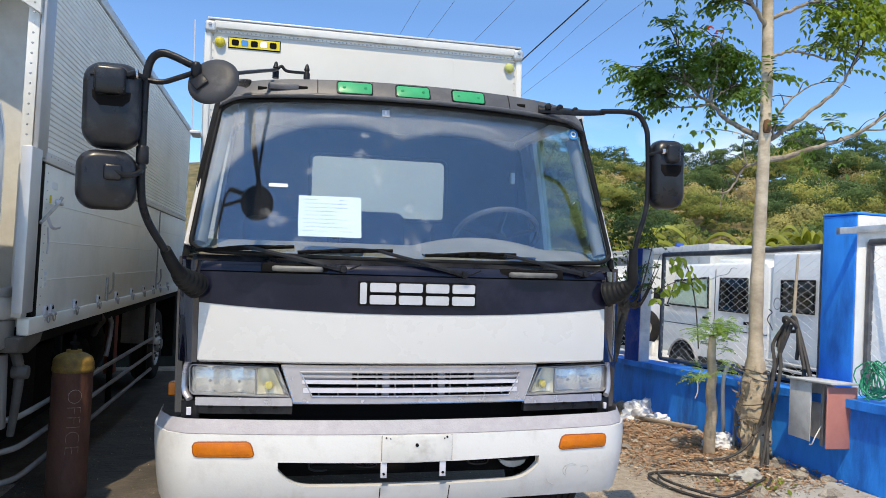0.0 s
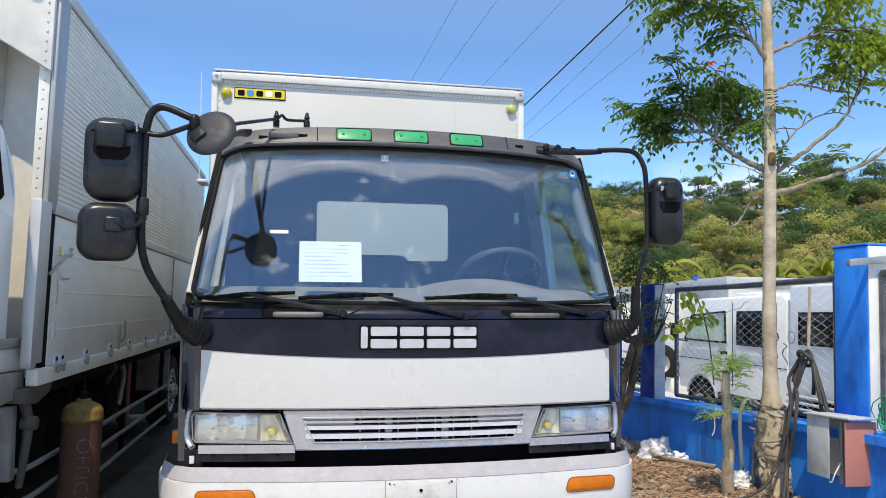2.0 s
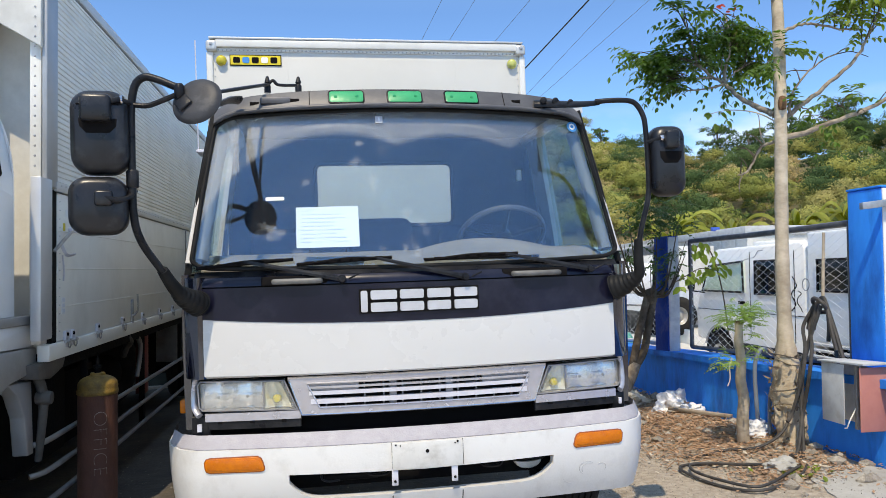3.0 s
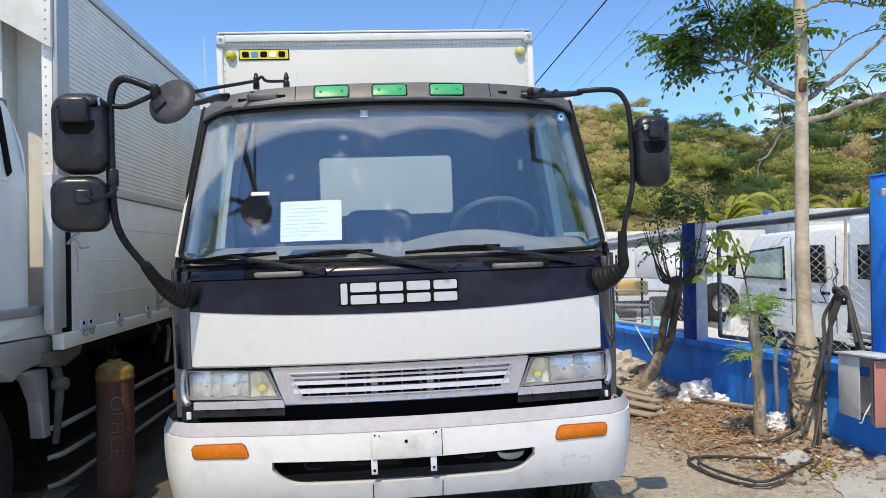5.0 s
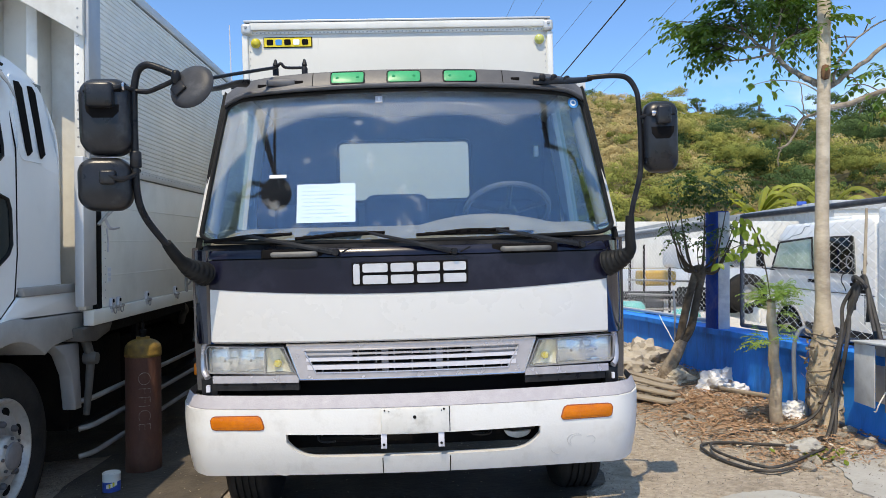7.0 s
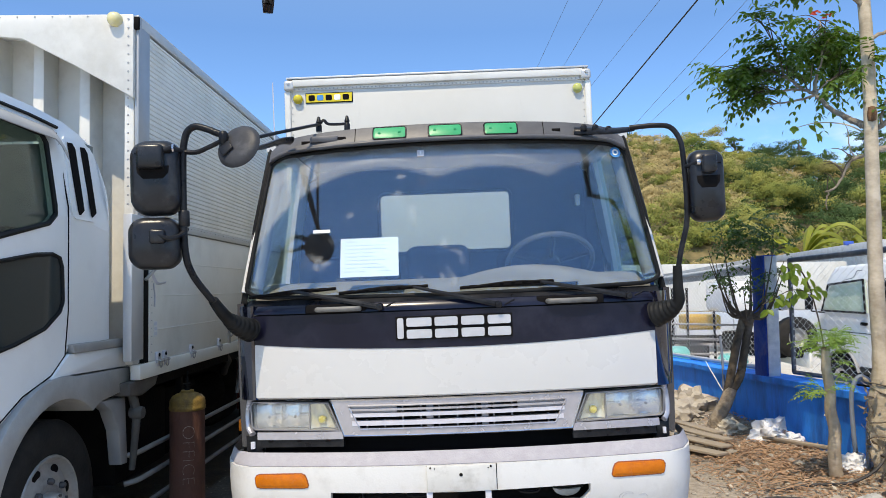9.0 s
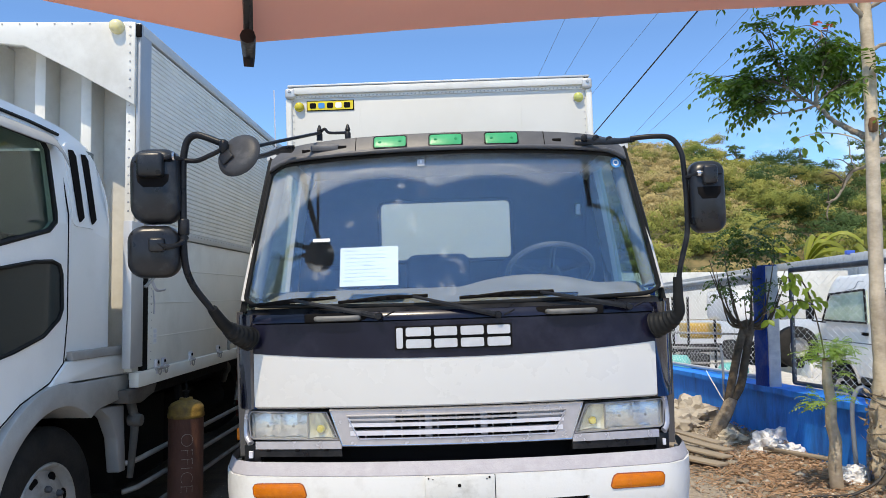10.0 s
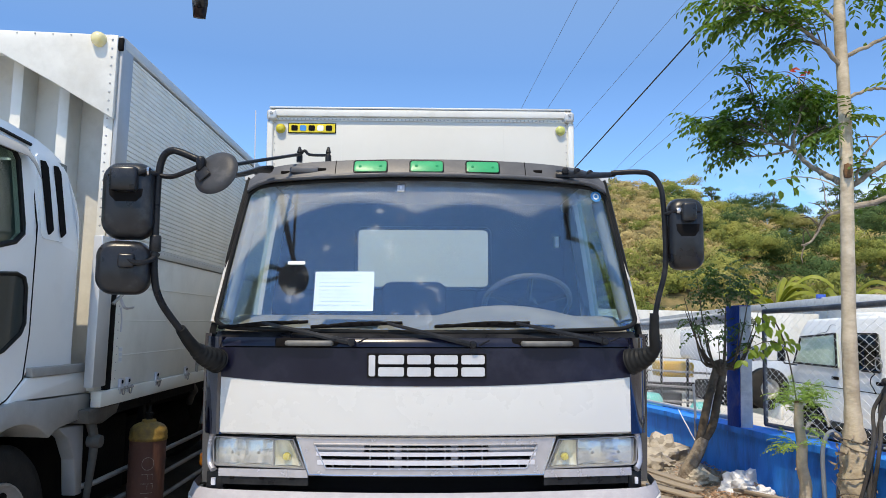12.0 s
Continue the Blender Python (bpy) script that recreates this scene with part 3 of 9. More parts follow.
# what shows in the slot
b = block(-0.75, 0.75, 0.20, 0.26, 0.50, 0.62, 0.01)
block(-0.45, -0.2, 0.12, 0.2, 0.545, 0.575, 0.008, bm=b)
block(-0.02, 0.40, 0.14, 0.2, 0.585, 0.605, 0.006, bm=b)
part("bumper_beam", b, DARK, truck, "black steel beam behind the bumper")
FOG_LENS = mat("dull_fog_lens", (0.50, 0.50, 0.47), (0.38, 0.38, 0.36), 0.35, scale=20, bump=0.3, bscale=60, spec=0.3)
fog = part("fog_lamp", prism([(0.066 * math.cos(a), 0.040 * math.sin(a)) for a in lin(math.pi, 2 * math.pi, 14)] + [(0.030, -0.008), (-0.030, -0.008)], lambda a, c, d: Vector((0.505 + a, 0.13 + d, 0.572 + c)), 0.0, 0.03, 0.004), FOG_LENS, truck, "dull fog lamp behind the slot")
part("fog_lamp_hood", block(0.42, 0.59, 0.128, 0.20, 0.570, 0.60, 0.01), BLACK, fog)
part("hook", tube(smooth_path([(-0.46, 0.13, 0.585), (-0.46, 0.12, 0.56), (-0.43, 0.12, 0.548), (-0.38, 0.12, 0.55)], 4), 0.005, 6), BLACK, truck, "small steel hook in the slot")
for hx in (-0.20, 0.33):
    part("hook", tube(smooth_path([(hx - 0.05, 0.13, 0.595), (hx - 0.045, 0.11, 0.568), (hx + 0.03, 0.11, 0.565), (hx + 0.045, 0.13, 0.59)], 4), 0.008, 6), BLACK, truck)
part("tow_bracket", block(-1.03, -0.98, 0.25, 0.40, 0.385, 0.43, 0.004), DARK, truck)

# dark opening below the grille and the cab floor pan; black sheets paint its shade
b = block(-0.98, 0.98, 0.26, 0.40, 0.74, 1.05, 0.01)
part("radiator_panel", b, INK_SHADE, truck, "black panel painting the shade behind the grille")
part("front_apron", sheet(lambda u, v: front(u, 0.21 + 0.01 * v, 0.70 + 0.17 * v), lin(-0.97, 0.97, 24), [0, 0.5, 1], (0, 0.02, 0)), INK_SHADE, truck)

# grille
G = lambda a, b_, d: front(a, 0.062 + d + (1.028 - b_) * 0.05, b_)
gr_out = [(-0.598, 1.026), (0.598, 1.026), (0.540, 0.857), (-0.540, 0.857)]


def seg_poly(poly, n=14):
    out = []
    for i in range(len(poly)):
        a, c = poly[i], poly[(i + 1) % len(poly)]
        out += [(a[0] + (c[0] - a[0]) * k / n, a[1] + (c[1] - a[1]) * k / n) for k in range(n)]
    return out


gr_in = [(-0.515, 0.998), (0.515, 0.998), (0.460, 0.888), (-0.460, 0.888)]
grille = part("grille", ring(seg_poly(gr_out), seg_poly(gr_in), G, 0.0, 0.045), GRILLE, truck, "silver plastic radiator grille with horizontal bars")
part("grille_lip", tube([G(a, c, -0.001) for a, c in seg_poly(gr_in)], 0.0045, 6, True), GRILLE, grille, "bright inner lip of the grille")
part("grille_edge", tube([G(a, c, 0.003) for a, c in seg_poly(gr_out)], 0.005, 6, True), CHROME, grille)
# black back sheet paints the shade inside the grille slots
part("grille_back", sheet(lambda u, v: G(u * (0.46 + 0.055 * v), 0.888 + 0.11 * v, 0.040), lin(-1, 1, 20), [0, 1], (0, 0.01, 0)), INK_SHADE, grille)


def bar_strip(x0, x1, z0, z1, d0, d1, n=20):
    return sheet(lambda u, v: G(x0 + (x1 - x0) * u, z0 + (z1 - z0) * v, d0), lin(0, 1, n), [0, 1], (0, d1 - d0, 0))


for x0, x1, z0, z1, m_ in ((-0.505, 0.505, 0.945, 0.962, GRILLE_WHITE), (-0.500, 0.500, 0.905, 0.926, GRILLE_WHITE),
                           (-0.515, 0.515, 0.974, 0.984, GRILLE)):
    part("grille_bar", bar_strip(x0, x1, z0, z1, -0.004, 0.03), m_, grille)
for sx in (-1, 1):
    part("grille_cheek", bar_strip(sx * 0.285, sx * 0.515, 0.984, 0.999, 0.004, 0.03), RIB_GREY, grille)
    part("grille_cheek", bar_strip(sx * 0.285, sx * 0.510, 0.962, 0.974, 0.006, 0.03), RIB_GREY, grille)
for i in range(11):
    x = -0.43 + i * 0.086
    part("grille_rib", bar_strip(x - 0.003, x + 0.003, 0.888, 0.998 if abs(x) < 0.27 else 0.93, 0.014, 0.032, 1), RIB_GREY, grille)
for x in (-0.13, 0.13):
    part("grille_rib", bar_strip(x - 0.016, x + 0.016, 0.888, 0.998, 0.012, 0.032, 1), RIB_GREY, grille)

# head lamps
def headlamp(s):
    P = lambda a, b_, d: Vector((s * a, 0.085 + bow(a) * 0.75 + d, b_))
    out = [(0.612, 1.016), (0.985, 1.024), (0.998, 1.005), (0.992, 0.905), (0.975, 0.890), (0.555, 0.882)]
    hl = part("headlamp", prism(out, P, 0.055, 0.062), LAMP_SILVER, truck, "clear glass headlamp with an amber corner")
    inner = [(0.617, 1.0115), (0.981, 1.0195), (0.9925, 1.004), (0.987, 0.907), (0.972, 0.8935), (0.563, 0.887)]
    part("headlamp_rim", ring(seg_poly(out, 6), seg_poly(inner, 6), P, -0.006, 0.05), RIB_GREY, hl)
    # two parabolic bowls with a flat web between, and a warm bowl for the turn signal
    part("reflector", sheet(lambda u, v: P(0.712 + 0.262 * u, 0.894 + 0.116 * v, 0.050 - 0.040 * abs(2 * ((u * 2) % 1.0 if u < 1 else 1.0) - 1) ** 2 + 0.010 * (2 * v - 1) ** 2), lin(0, 1, 24), lin(0, 1, 8), (0, 0.003, 0)), LAMP_SILVER, hl, "silvered headlamp reflector")
    for cx in (0.778, 0.905):
        part("bulb", lathe([(0, -0.018), (0.011, -0.014), (0.013, 0.02)], 12, "y", P(cx, 0.950, 0.03)), LAMP_SILVER, hl)
        part("bulb_cap", lathe([(0, -0.024), (0.007, -0.022), (0.008, -0.014)], 10, "y", P(cx, 0.950, 0.03)), RIB_GREY, hl)
    part("divider", prism([(0.704, 1.006), (0.709, 1.006), (0.709, 0.892), (0.704, 0.892)], P, 0.0, 0.05), RIB_GREY, hl)
    part("turn_reflector", sheet(lambda u, v: P(0.582 + 0.052 * v + (0.702 - 0.582 - 0.052 * v) * u, 0.892 + 0.114 * v, 0.048 - 0.030 * (2 * u - 1) ** 2 - 0.010 * (2 * v - 1) ** 2), lin(0, 1, 10), lin(0, 1, 8), (0, 0.003, 0)), LAMP_WARM, hl, "yellowed turn signal reflector")
    part("turn_bulb", lathe([(0, -0.020), (0.014, -0.016), (0.021, 0.0), (0.018, 0.02)], 14, "y", P(0.650, 0.930, 0.03)), YELLOW_LENS, hl, "yellow turn signal bulb")
    part("outer_panel", prism([(0.972, 1.012), (0.986, 1.010), (0.983, 0.905), (0.970, 0.897)], P, 0.012, 0.04), RIB_GREY, hl)
    part("lens", sheet(lambda u, v: P(0.565 + 0.055 * v + (0.985 - 0.565 - 0.055 * v) * u, 0.889 + 0.122 * v, -0.004 + 0.012 * u ** 4), lin(0, 1, 14), lin(0, 1, 4), (0, 0.004, 0)), CLEAR, hl, "scratched clear lens")
    trim = part("lamp_trim", sheet(lambda u, v: P(0.545 + 0.42 * u, 0.843 + 0.036 * v, -0.004), lin(0, 1, 12), [0, 1], (0, 0.03, 0)), GRILLE, truck, "silver trim strip under the headlamp")
    part("lamp_sill", sheet(lambda u, v: P(0.545 + 0.405 * u, 0.806 + 0.034 * v, 0.004), lin(0, 1, 12), [0, 1], (0, 0.03, 0)), BLACK, trim)
    for a in (0.62, 0.76, 0.90):
        part("clip", block(-0.010, 0.010, -0.004, 0.006, -0.006, 0.005, 0.002, m=Matrix.Translation(P(a, 0.838, -0.004))), INK_SHADE, trim)
    part("side_trim", tube(smooth_path([P(0.99, 0.87, 0.0), P(1.012, 0.90, 0.02), P(1.016, 0.96, 0.03), P(1.008, 1.02, 0.03), P(0.99, 1.045, 0.01)], 5), 0.017, 8, flat=0.8), GRILLE, truck)
    b = block(s * 0.955, s * 1.02, 0.18, 0.24, 0.76, 0.86, 0.006)
    part("lamp_bracket", b, BLACK, truck)
    part("lamp_clip", block(s * 0.985, s * 1.0, 0.165, 0.18, 0.80, 0.83, 0.002), GRILLE_WHITE, truck)
    return hl


for s in (-1, 1):
    headlamp(s)

# front panel: white lower part, navy band above it, cowl
def face_y(z):
    return 0.042 + 0.012 * max(0, (1.12 - z) / 0.1) ** 2 * 0.4


def border(u):
    return 1.263 + 0.036 * abs(u) ** 2.2


part("front_panel", sheet(lambda u, v: front(0.962 * u, face_y(1.038) - 0.004 * math.sin(3.1 * v) + (0.012 if v == 0 else 0), 1.036 + (border(u) - 1.036) * v), lin(-1, 1, 40), [0, 0.04, 0.3, 0.6, 1], (0, 0.02, 0)), WHITE, truck, "white front panel below the windscreen")
part("navy_band", sheet(lambda u, v: front(0.962 * u, face_y(1.3), border(u) + (1.436 - border(u)) * v), lin(-1, 1, 40), [0, 0.5, 0.95, 1], (0, 0.02, 0)), NAVY, truck, "glossy navy band across the front")
part("panel_gap", sheet(lambda u, v: front(0.962 * u, 0.058, 1.434 + 0.008 * v), lin(-1, 1, 30), [0, 1], (0, 0.02, 0)), INK_SHADE, truck)
cowl = part("cowl", sheet(lambda u, v: front(0.985 * u, 0.044 + 0.022 * v ** 2, 1.442 + 0.044 * v), lin(-1, 1, 40), lin(0, 1, 4), (0, 0.03, 0)), NAVY, truck, "navy cowl under the windscreen")
for hx0, hx1 in ((-0.665, -0.425), (0.430, 0.690)):
    h = part("panel_grip", tube(smooth_path([front(hx0 + 0.02, 0.05, 1.458), front(hx0 + 0.035, 0.018, 1.458), front(hx1 - 0.035, 0.018, 1.458), front(hx1 - 0.02, 0.05, 1.458)], 4), 0.013, 8), GRIP, cowl, "worn grey grab handle")
    part("grip_recess", block(hx0 - 0.035, hx1 + 0.02, 0.032, 0.055, 1.440, 1.482, 0.006, m=Matrix.Translation((0, bow((hx0 + hx1) / 2), 0))), INK_SHADE, cowl)
part("screen_sill", sheet(lambda u, v: front(1.0 * u, 0.062 + 0.03 * v, 1.484 + 0.026 * v), lin(-1, 1, 40), lin(0, 1, 3), (0, 0.03, -0.004)), BLACK, truck, "black sill below the windscreen")

# maker's emblem as five plain silver shapes on the band
emblem = part("emblem", sheet(lambda u, v: front(-0.274 + 0.548 * u, face_y(1.3) - 0.004, 1.302 + 0.110 * v), lin(0, 1, 16), [0, 1], (0, 0.006, 0)), INK_SHADE, truck, "row of silver emblem blocks on a black strip")
for x0, x1 in ((-0.266, -0.236), (-0.222, -0.104), (-0.090, 0.018), (0.034, 0.142), (0.158, 0.266)):
    if x1 - x0 < 0.05:
        spans = ((1.309, 1.405),)
    else:
        spans = ((1.309, 1.350), (1.364, 1.405))
    for z0, z1 in spans:
        part("emblem_bar", prism(rounded(x0, x1, z0, z1, 0.008, 3), lambda a, c, d: front(a, face_y(1.3) + d, c), -0.014, -0.004), EMBLEM, emblem)

# windscreen
def screen(u, v, d=0.0):
    s = abs(u)
    k = max(0.0, (s - 0.90) / 0.10)
    cut = 1 - math.sqrt(max(0.0, 1 - min(k, 1) ** 2))
    zt = 2.283 - 0.035 * s ** 2 - 0.065 * cut
    zb = 1.508 + 0.022 * s ** 2 + 0.045 * cut
    z = zb + (zt - zb) * v
    x = u * (1.022 - 0.10 * ((z - 1.508) / 0.77) - 0.012 * ((z - 1.508) / 0.77) ** 3)
    return Vector((x, 0.095 + (z - 1.505) * 0.33 + 0.062 * (x / 0.85) ** 2 + 0.03 * max(0, s - 0.9) * 10 * 0.3 + d, z))


us = [math.sin(a) for a in lin(-math.pi / 2, math.pi / 2, 48)]
ws = part("windscreen", sheet(lambda u, v: screen(u, v), us, lin(0, 1, 12), (0, 0.006, 0)), SCREEN, truck, "dusty laminated windscreen glass", 60)
ws.visible_shadow = False
edge = [screen(u, 0) for u in us] + [screen(1, v) for v in lin(0, 1, 10)[1:]] + [screen(u, 1) for u in us[::-1][1:]] + [screen(-1, v) for v in lin(1, 0, 10)[1:-1]]
part("screen_seal", tube([p + Vector((0, -0.004, 0)) for p in edge], 0.011, 8, True), RUBBER, truck, "black rubber windscreen seal")

# paper sale notice behind the glass, with unreadable writing
def on_screen(x, z, d):
    return Vector((x, 0.095 + (z - 1.505) * 0.33 + 0.062 * (x / 0.85) ** 2 + d, z))


notice = solid("paper_notice", sheet(lambda u, v: on_screen(-0.545 + 0.288 * u, 1.607 + 0.192 * v, 0.012 + 0.004 * math.sin(5 * u + v)), lin(0, 1, 6), lin(0, 1, 4), (0, 0.0006, 0)), PAPER, "white handwritten sale sheet behind the windscreen", "paper", m=TRUCK_M)
rnd = random.Random(4)
for r_ in range(9):
    z = 1.782 - r_ * 0.0185
    segs = [(-0.525 + 0.012 * rnd.random(), -0.46 + 0.01 * rnd.random()), (-0.445, -0.445 + 0.04 + 0.10 * rnd.random())] if r_ else [(-0.53, -0.46), (-0.36, -0.31)]
    if r_ == 8:
        segs = [(-0.53, -0.47), (-0.45, -0.42), (-0.36, -0.29)]
    words = []
    for x0, x1 in segs:
        x = x0
        while x < x1:
            w_ = rnd.uniform(0.010, 0.024)
            words.append((x, min(x1, x + w_)))
            x += w_ + rnd.uniform(0.004, 0.007)
    for x0, x1 in words:
        part("written_word", sheet(lambda u, v, x0=x0, x1=x1, z=z: on_screen(x0 + (x1 - x0) * u, z + 0.0045 * v, 0.0098 + 0.004 * math.sin(5 * ((x0 + (x1 - x0) * u + 0.545) / 0.288) + (z - 1.607) / 0.192)), lin(0, 1, 4), [0, 1], (0, 0.0008, 0)), PALE_INK, notice)
for sx, sz, w, h, m_, nm, lb in ((-0.136, 2.232, 0.036, 0.034, STICKER_GREY, "square_sticker", "small white inspection sticker on the windscreen"), (-0.640, 1.842, 0.085, 0.016, PAPER, "paper_strip", "narrow white paper strip on the windscreen")):
    st = solid(nm, sheet(lambda u, v: on_screen(sx + w * (u - 0.5), sz + h * (v - 0.5), -0.003), [0, 1], [0, 1], (0, 0.001, 0)), m_, lb, "sticker", m=TRUCK_M)
    if nm == "square_sticker":
        part("print_mark", sheet(lambda u, v: on_screen(sx - 0.004 + 0.008 * u, sz - 0.006 + 0.018 * v, -0.0042), [0, 1], [0, 1], (0, 0.001, 0)), PALE_INK, st)
disc = solid("round_sticker", prism([(0.872 + 0.028 * math.cos(a), 2.205 + 0.028 * math.sin(a)) for a in lin(0, 2 * math.pi, 24)[:-1]], on_screen, -0.006, -0.004), BLUE_INK, "round blue sticker with a white ring on the windscreen", "sticker", m=TRUCK_M)
part("sticker_ring", ring([(0.872 + 0.017 * math.cos(a), 2.205 + 0.017 * math.sin(a)) for a in lin(0, 2 * math.pi, 20)[:-1]], [(0.872 + 0.009 * math.cos(a), 2.205 + 0.009 * math.sin(a)) for a in lin(0, 2 * math.pi, 20)[:-1]], on_screen, -0.0075, -0.0055), WHITE_INK, disc)

# header with three taped marker lamps
def head(u, v, d=0.0):
    s = abs(u)
    x = 0.955 * u
    z = 2.296 - 0.03 * s ** 2 - 0.02 * s ** 8 - 0.05 * max(0.0, (s - 0.84) / 0.16) ** 2 + (0.092 - 0.03 * s ** 6) * v
    return Vector((x, 0.300 + 0.055 * v ** 1.2 + 0.060 * (x / 0.85) ** 2 + d, z))


header = part("header_panel", sheet(head, lin(-0.968, 0.968, 44), [0, 0.06, 0.5, 0.92, 1], (0, 0.03, -0.005)), GREY_BLACK, truck, "faded black panel above the windscreen")
part("header_lip", tube([head(u, 0.02, -0.004) for u in lin(-0.955, 0.955, 40)], 0.010, 8), GREY_BLACK, header)
for gx in (-0.292, -0.006, 0.280):
    g = part("marker_lamp", prism(rounded(gx - 0.082, gx + 0.082, 2.313, 2.374, 0.012, 4), lambda a, c, d: head(a / 0.955, (c - 2.296 + 0.03 * (a / 0.955) ** 2) / 0.092, d), -0.010, 0.005, 0.002), GREEN, header, "roof marker opening covered with green tape")
    part("marker_rim", tube([head(a / 0.955, (c - 2.296 + 0.03 * (a / 0.955) ** 2) / 0.092, -0.003) for a, c in rounded(gx - 0.085, gx + 0.085, 2.310, 2.377, 0.013, 4)], 0.004, 6, True), BLACK, g)
    for ddx in (-0.052, 0.052):
        part("screw", lathe([(0.008, 0), (0.006, -0.003), (0, -0.004)], 8, "y", tuple(head((gx + ddx) / 0.955, 0.55, -0.011))), GREEN, g)
for px_ in (-0.73, -0.54, 0.565, 0.735):
    part("header_slot", block(-0.022, 0.022, -0.004, 0.01, -0.008, 0.008, 0.001, m=Matrix.Translation(head(px_ / 0.955, 0.45))), INK_SHADE, header)
for px_ in (-0.47, 0.5):
    part("header_joint", tube([head(px_ / 0.955, v, -0.001) for v in lin(0, 1, 5)], 0.002, 5), INK_SHADE, header)
# one block stands for the stay rod's cast shadow and a small cover
part("wiper_cover", block(-0.075, 0.075, -0.018, 0.02, -0.018, 0.018, 0.012, m=Matrix.Translation(head(-0.63 / 0.955, 0.5))), GREY_BLACK, header)

# cab shell
def side_x(z):
    return 1.062 - 0.02 * max(0, (1.0 - z)) - 0.125 * max(0.0, (z - 1.45) / 0.9) ** 1.25


for s in (-1, 1):
    side = part("cab_side", sheet(lambda u, v: Vector((s * side_x(0.80 + 0.70 * v), 0.20 + 1.20 * u + 0.02 * (1 - v) * (1 - u), 0.80 + 0.70 * v)), lin(0, 1, 8), lin(0, 1, 8), (-s * 0.03, 0, 0)), NAVY_GLOSS, truck, "navy lower side of the cab")
    part("corner_panel", sheet(lambda u, v: Vector((s * (0.964 + (side_x(0.82 + 0.66 * v) - 0.964) * math.sin(u * math.pi / 2)), 0.042 + bow(0.964) + 0.12 * (1 - math.cos(u * math.pi / 2)), 1.035 + 0.45 * v)), lin(0, 1, 8), lin(0, 1, 4), (-s * 0.02, 0.02, 0)), NAVY_GLOSS, truck, "glossy navy corner panel")
    part("door_trim", sheet(lambda u, v: Vector((s * (side_x(0.9 + 0.6 * v) - 0.045), 0.32 + 1.02 * u, 0.9 + 0.6 * v)), lin(0, 1, 4), lin(0, 1, 4), (-s * 0.015, 0, 0)), PALE_TRIM, truck)
    # pillars and roof rail, white outside
    part("front_pillar", tube([Vector((s * (abs(screen(1, v).x) + 0.017), screen(1, v).y + 0.030, screen(1, v).z)) for v in lin(-0.04, 1.0, 14)], 0.017, 8, flat=0.9), WHITE, truck, "white windscreen pillar")
    part("pillar_trim", tube([Vector((s * (abs(screen(1, v).x) - 0.03), screen(1, v).y + 0.060, screen(1, v).z)) for v in lin(-0.02, 1.0, 12)], 0.034, 8), PALE_TRIM, truck)
    part("rear_pillar", sheet(lambda u, v: Vector((s * side_x(1.5 + 0.85 * v), 1.12 + 0.27 * u, 1.5 + 0.85 * v)), [0, 1], lin(0, 1, 6), (-s * 0.05, 0, 0)), WHITE, truck)
    part("roof_rail", tube([Vector((s * (side_x(2.3) - 0.035), y, 2.27 + 0.05 * math.sin((y - 0.3) * 2.4))) for y in lin(0.50, 1.39, 10)], 0.045, 8), WHITE, truck)
    part("side_window", sheet(lambda u, v: Vector((s * (side_x(1.5 + 0.8 * v) - 0.02), 0.24 + 0.2 * v + (0.9 - 0.2 * v) * u, 1.5 + 0.8 * v)), lin(0, 1, 4), lin(0, 1, 6), (-s * 0.004, 0, 0)), PANE, truck, "side window pane")
    part("window_seal", tube([Vector((s * (side_x(1.5 + 0.8 * v) - 0.02), 0.24 + 0.2 * v + (0.9 - 0.2 * v) * u, 1.5 + 0.8 * v)) for u, v in ((0, 0), (0.3, 0), (1, 0), (1, 0.5), (1, 1), (0.4, 1), (0, 1), (0, 0.5))], 0.016, 6, True), RUBBER, truck)
part("roof", sheet(lambda u, v: Vector((0.95 * u * (1 - 0.05 * v), 0.37 + 1.03 * v + 0.06 * u * u * (1 - v), 2.376 + 0.085 * math.sin(min(1, v * 1.4) * math.pi / 2) * (1 - abs(u) ** 4) - 0.03 * u * u * (1 - v) - 0.02 * abs(u) ** 6)), lin(-1, 1, 24), lin(0, 1, 10), (0, 0, -0.04)), WHITE, truck, "white cab roof")
# rear wall with its window
RW = lambda a, c, d: Vector((a, 1.36 + d, c))
part("rear_wall", ring(seg_poly([(0.95, 2.38), (-0.95, 2.38), (-1.03, 0.82), (1.03, 0.82)], 6), rounded(-0.452, 0.402, 1.767, 2.152, 0.04, 5), RW, 0, 0.04), CABIN, truck, "dark rear cab wall with a window opening")
part("rear_window", prism(rounded(-0.452, 0.402, 1.767, 2.152, 0.04, 5), RW, 0.015, 0.019), REAR_PANE, truck, "rear window pane")
part("rear_window_seal", tube([RW(a, c, -0.004) for a, c in rounded(-0.455, 0.405, 1.764, 2.155, 0.042, 5)], 0.012, 6, True), RUBBER, truck)
part("head_lining", block(-0.9, 0.9, 0.42, 1.36, 2.315, 2.325), CABIN, truck, "dark head lining")
part("cab_floor", block(-1.0, 1.0, 0.26, 1.38, 0.86, 0.90), CABIN, truck)
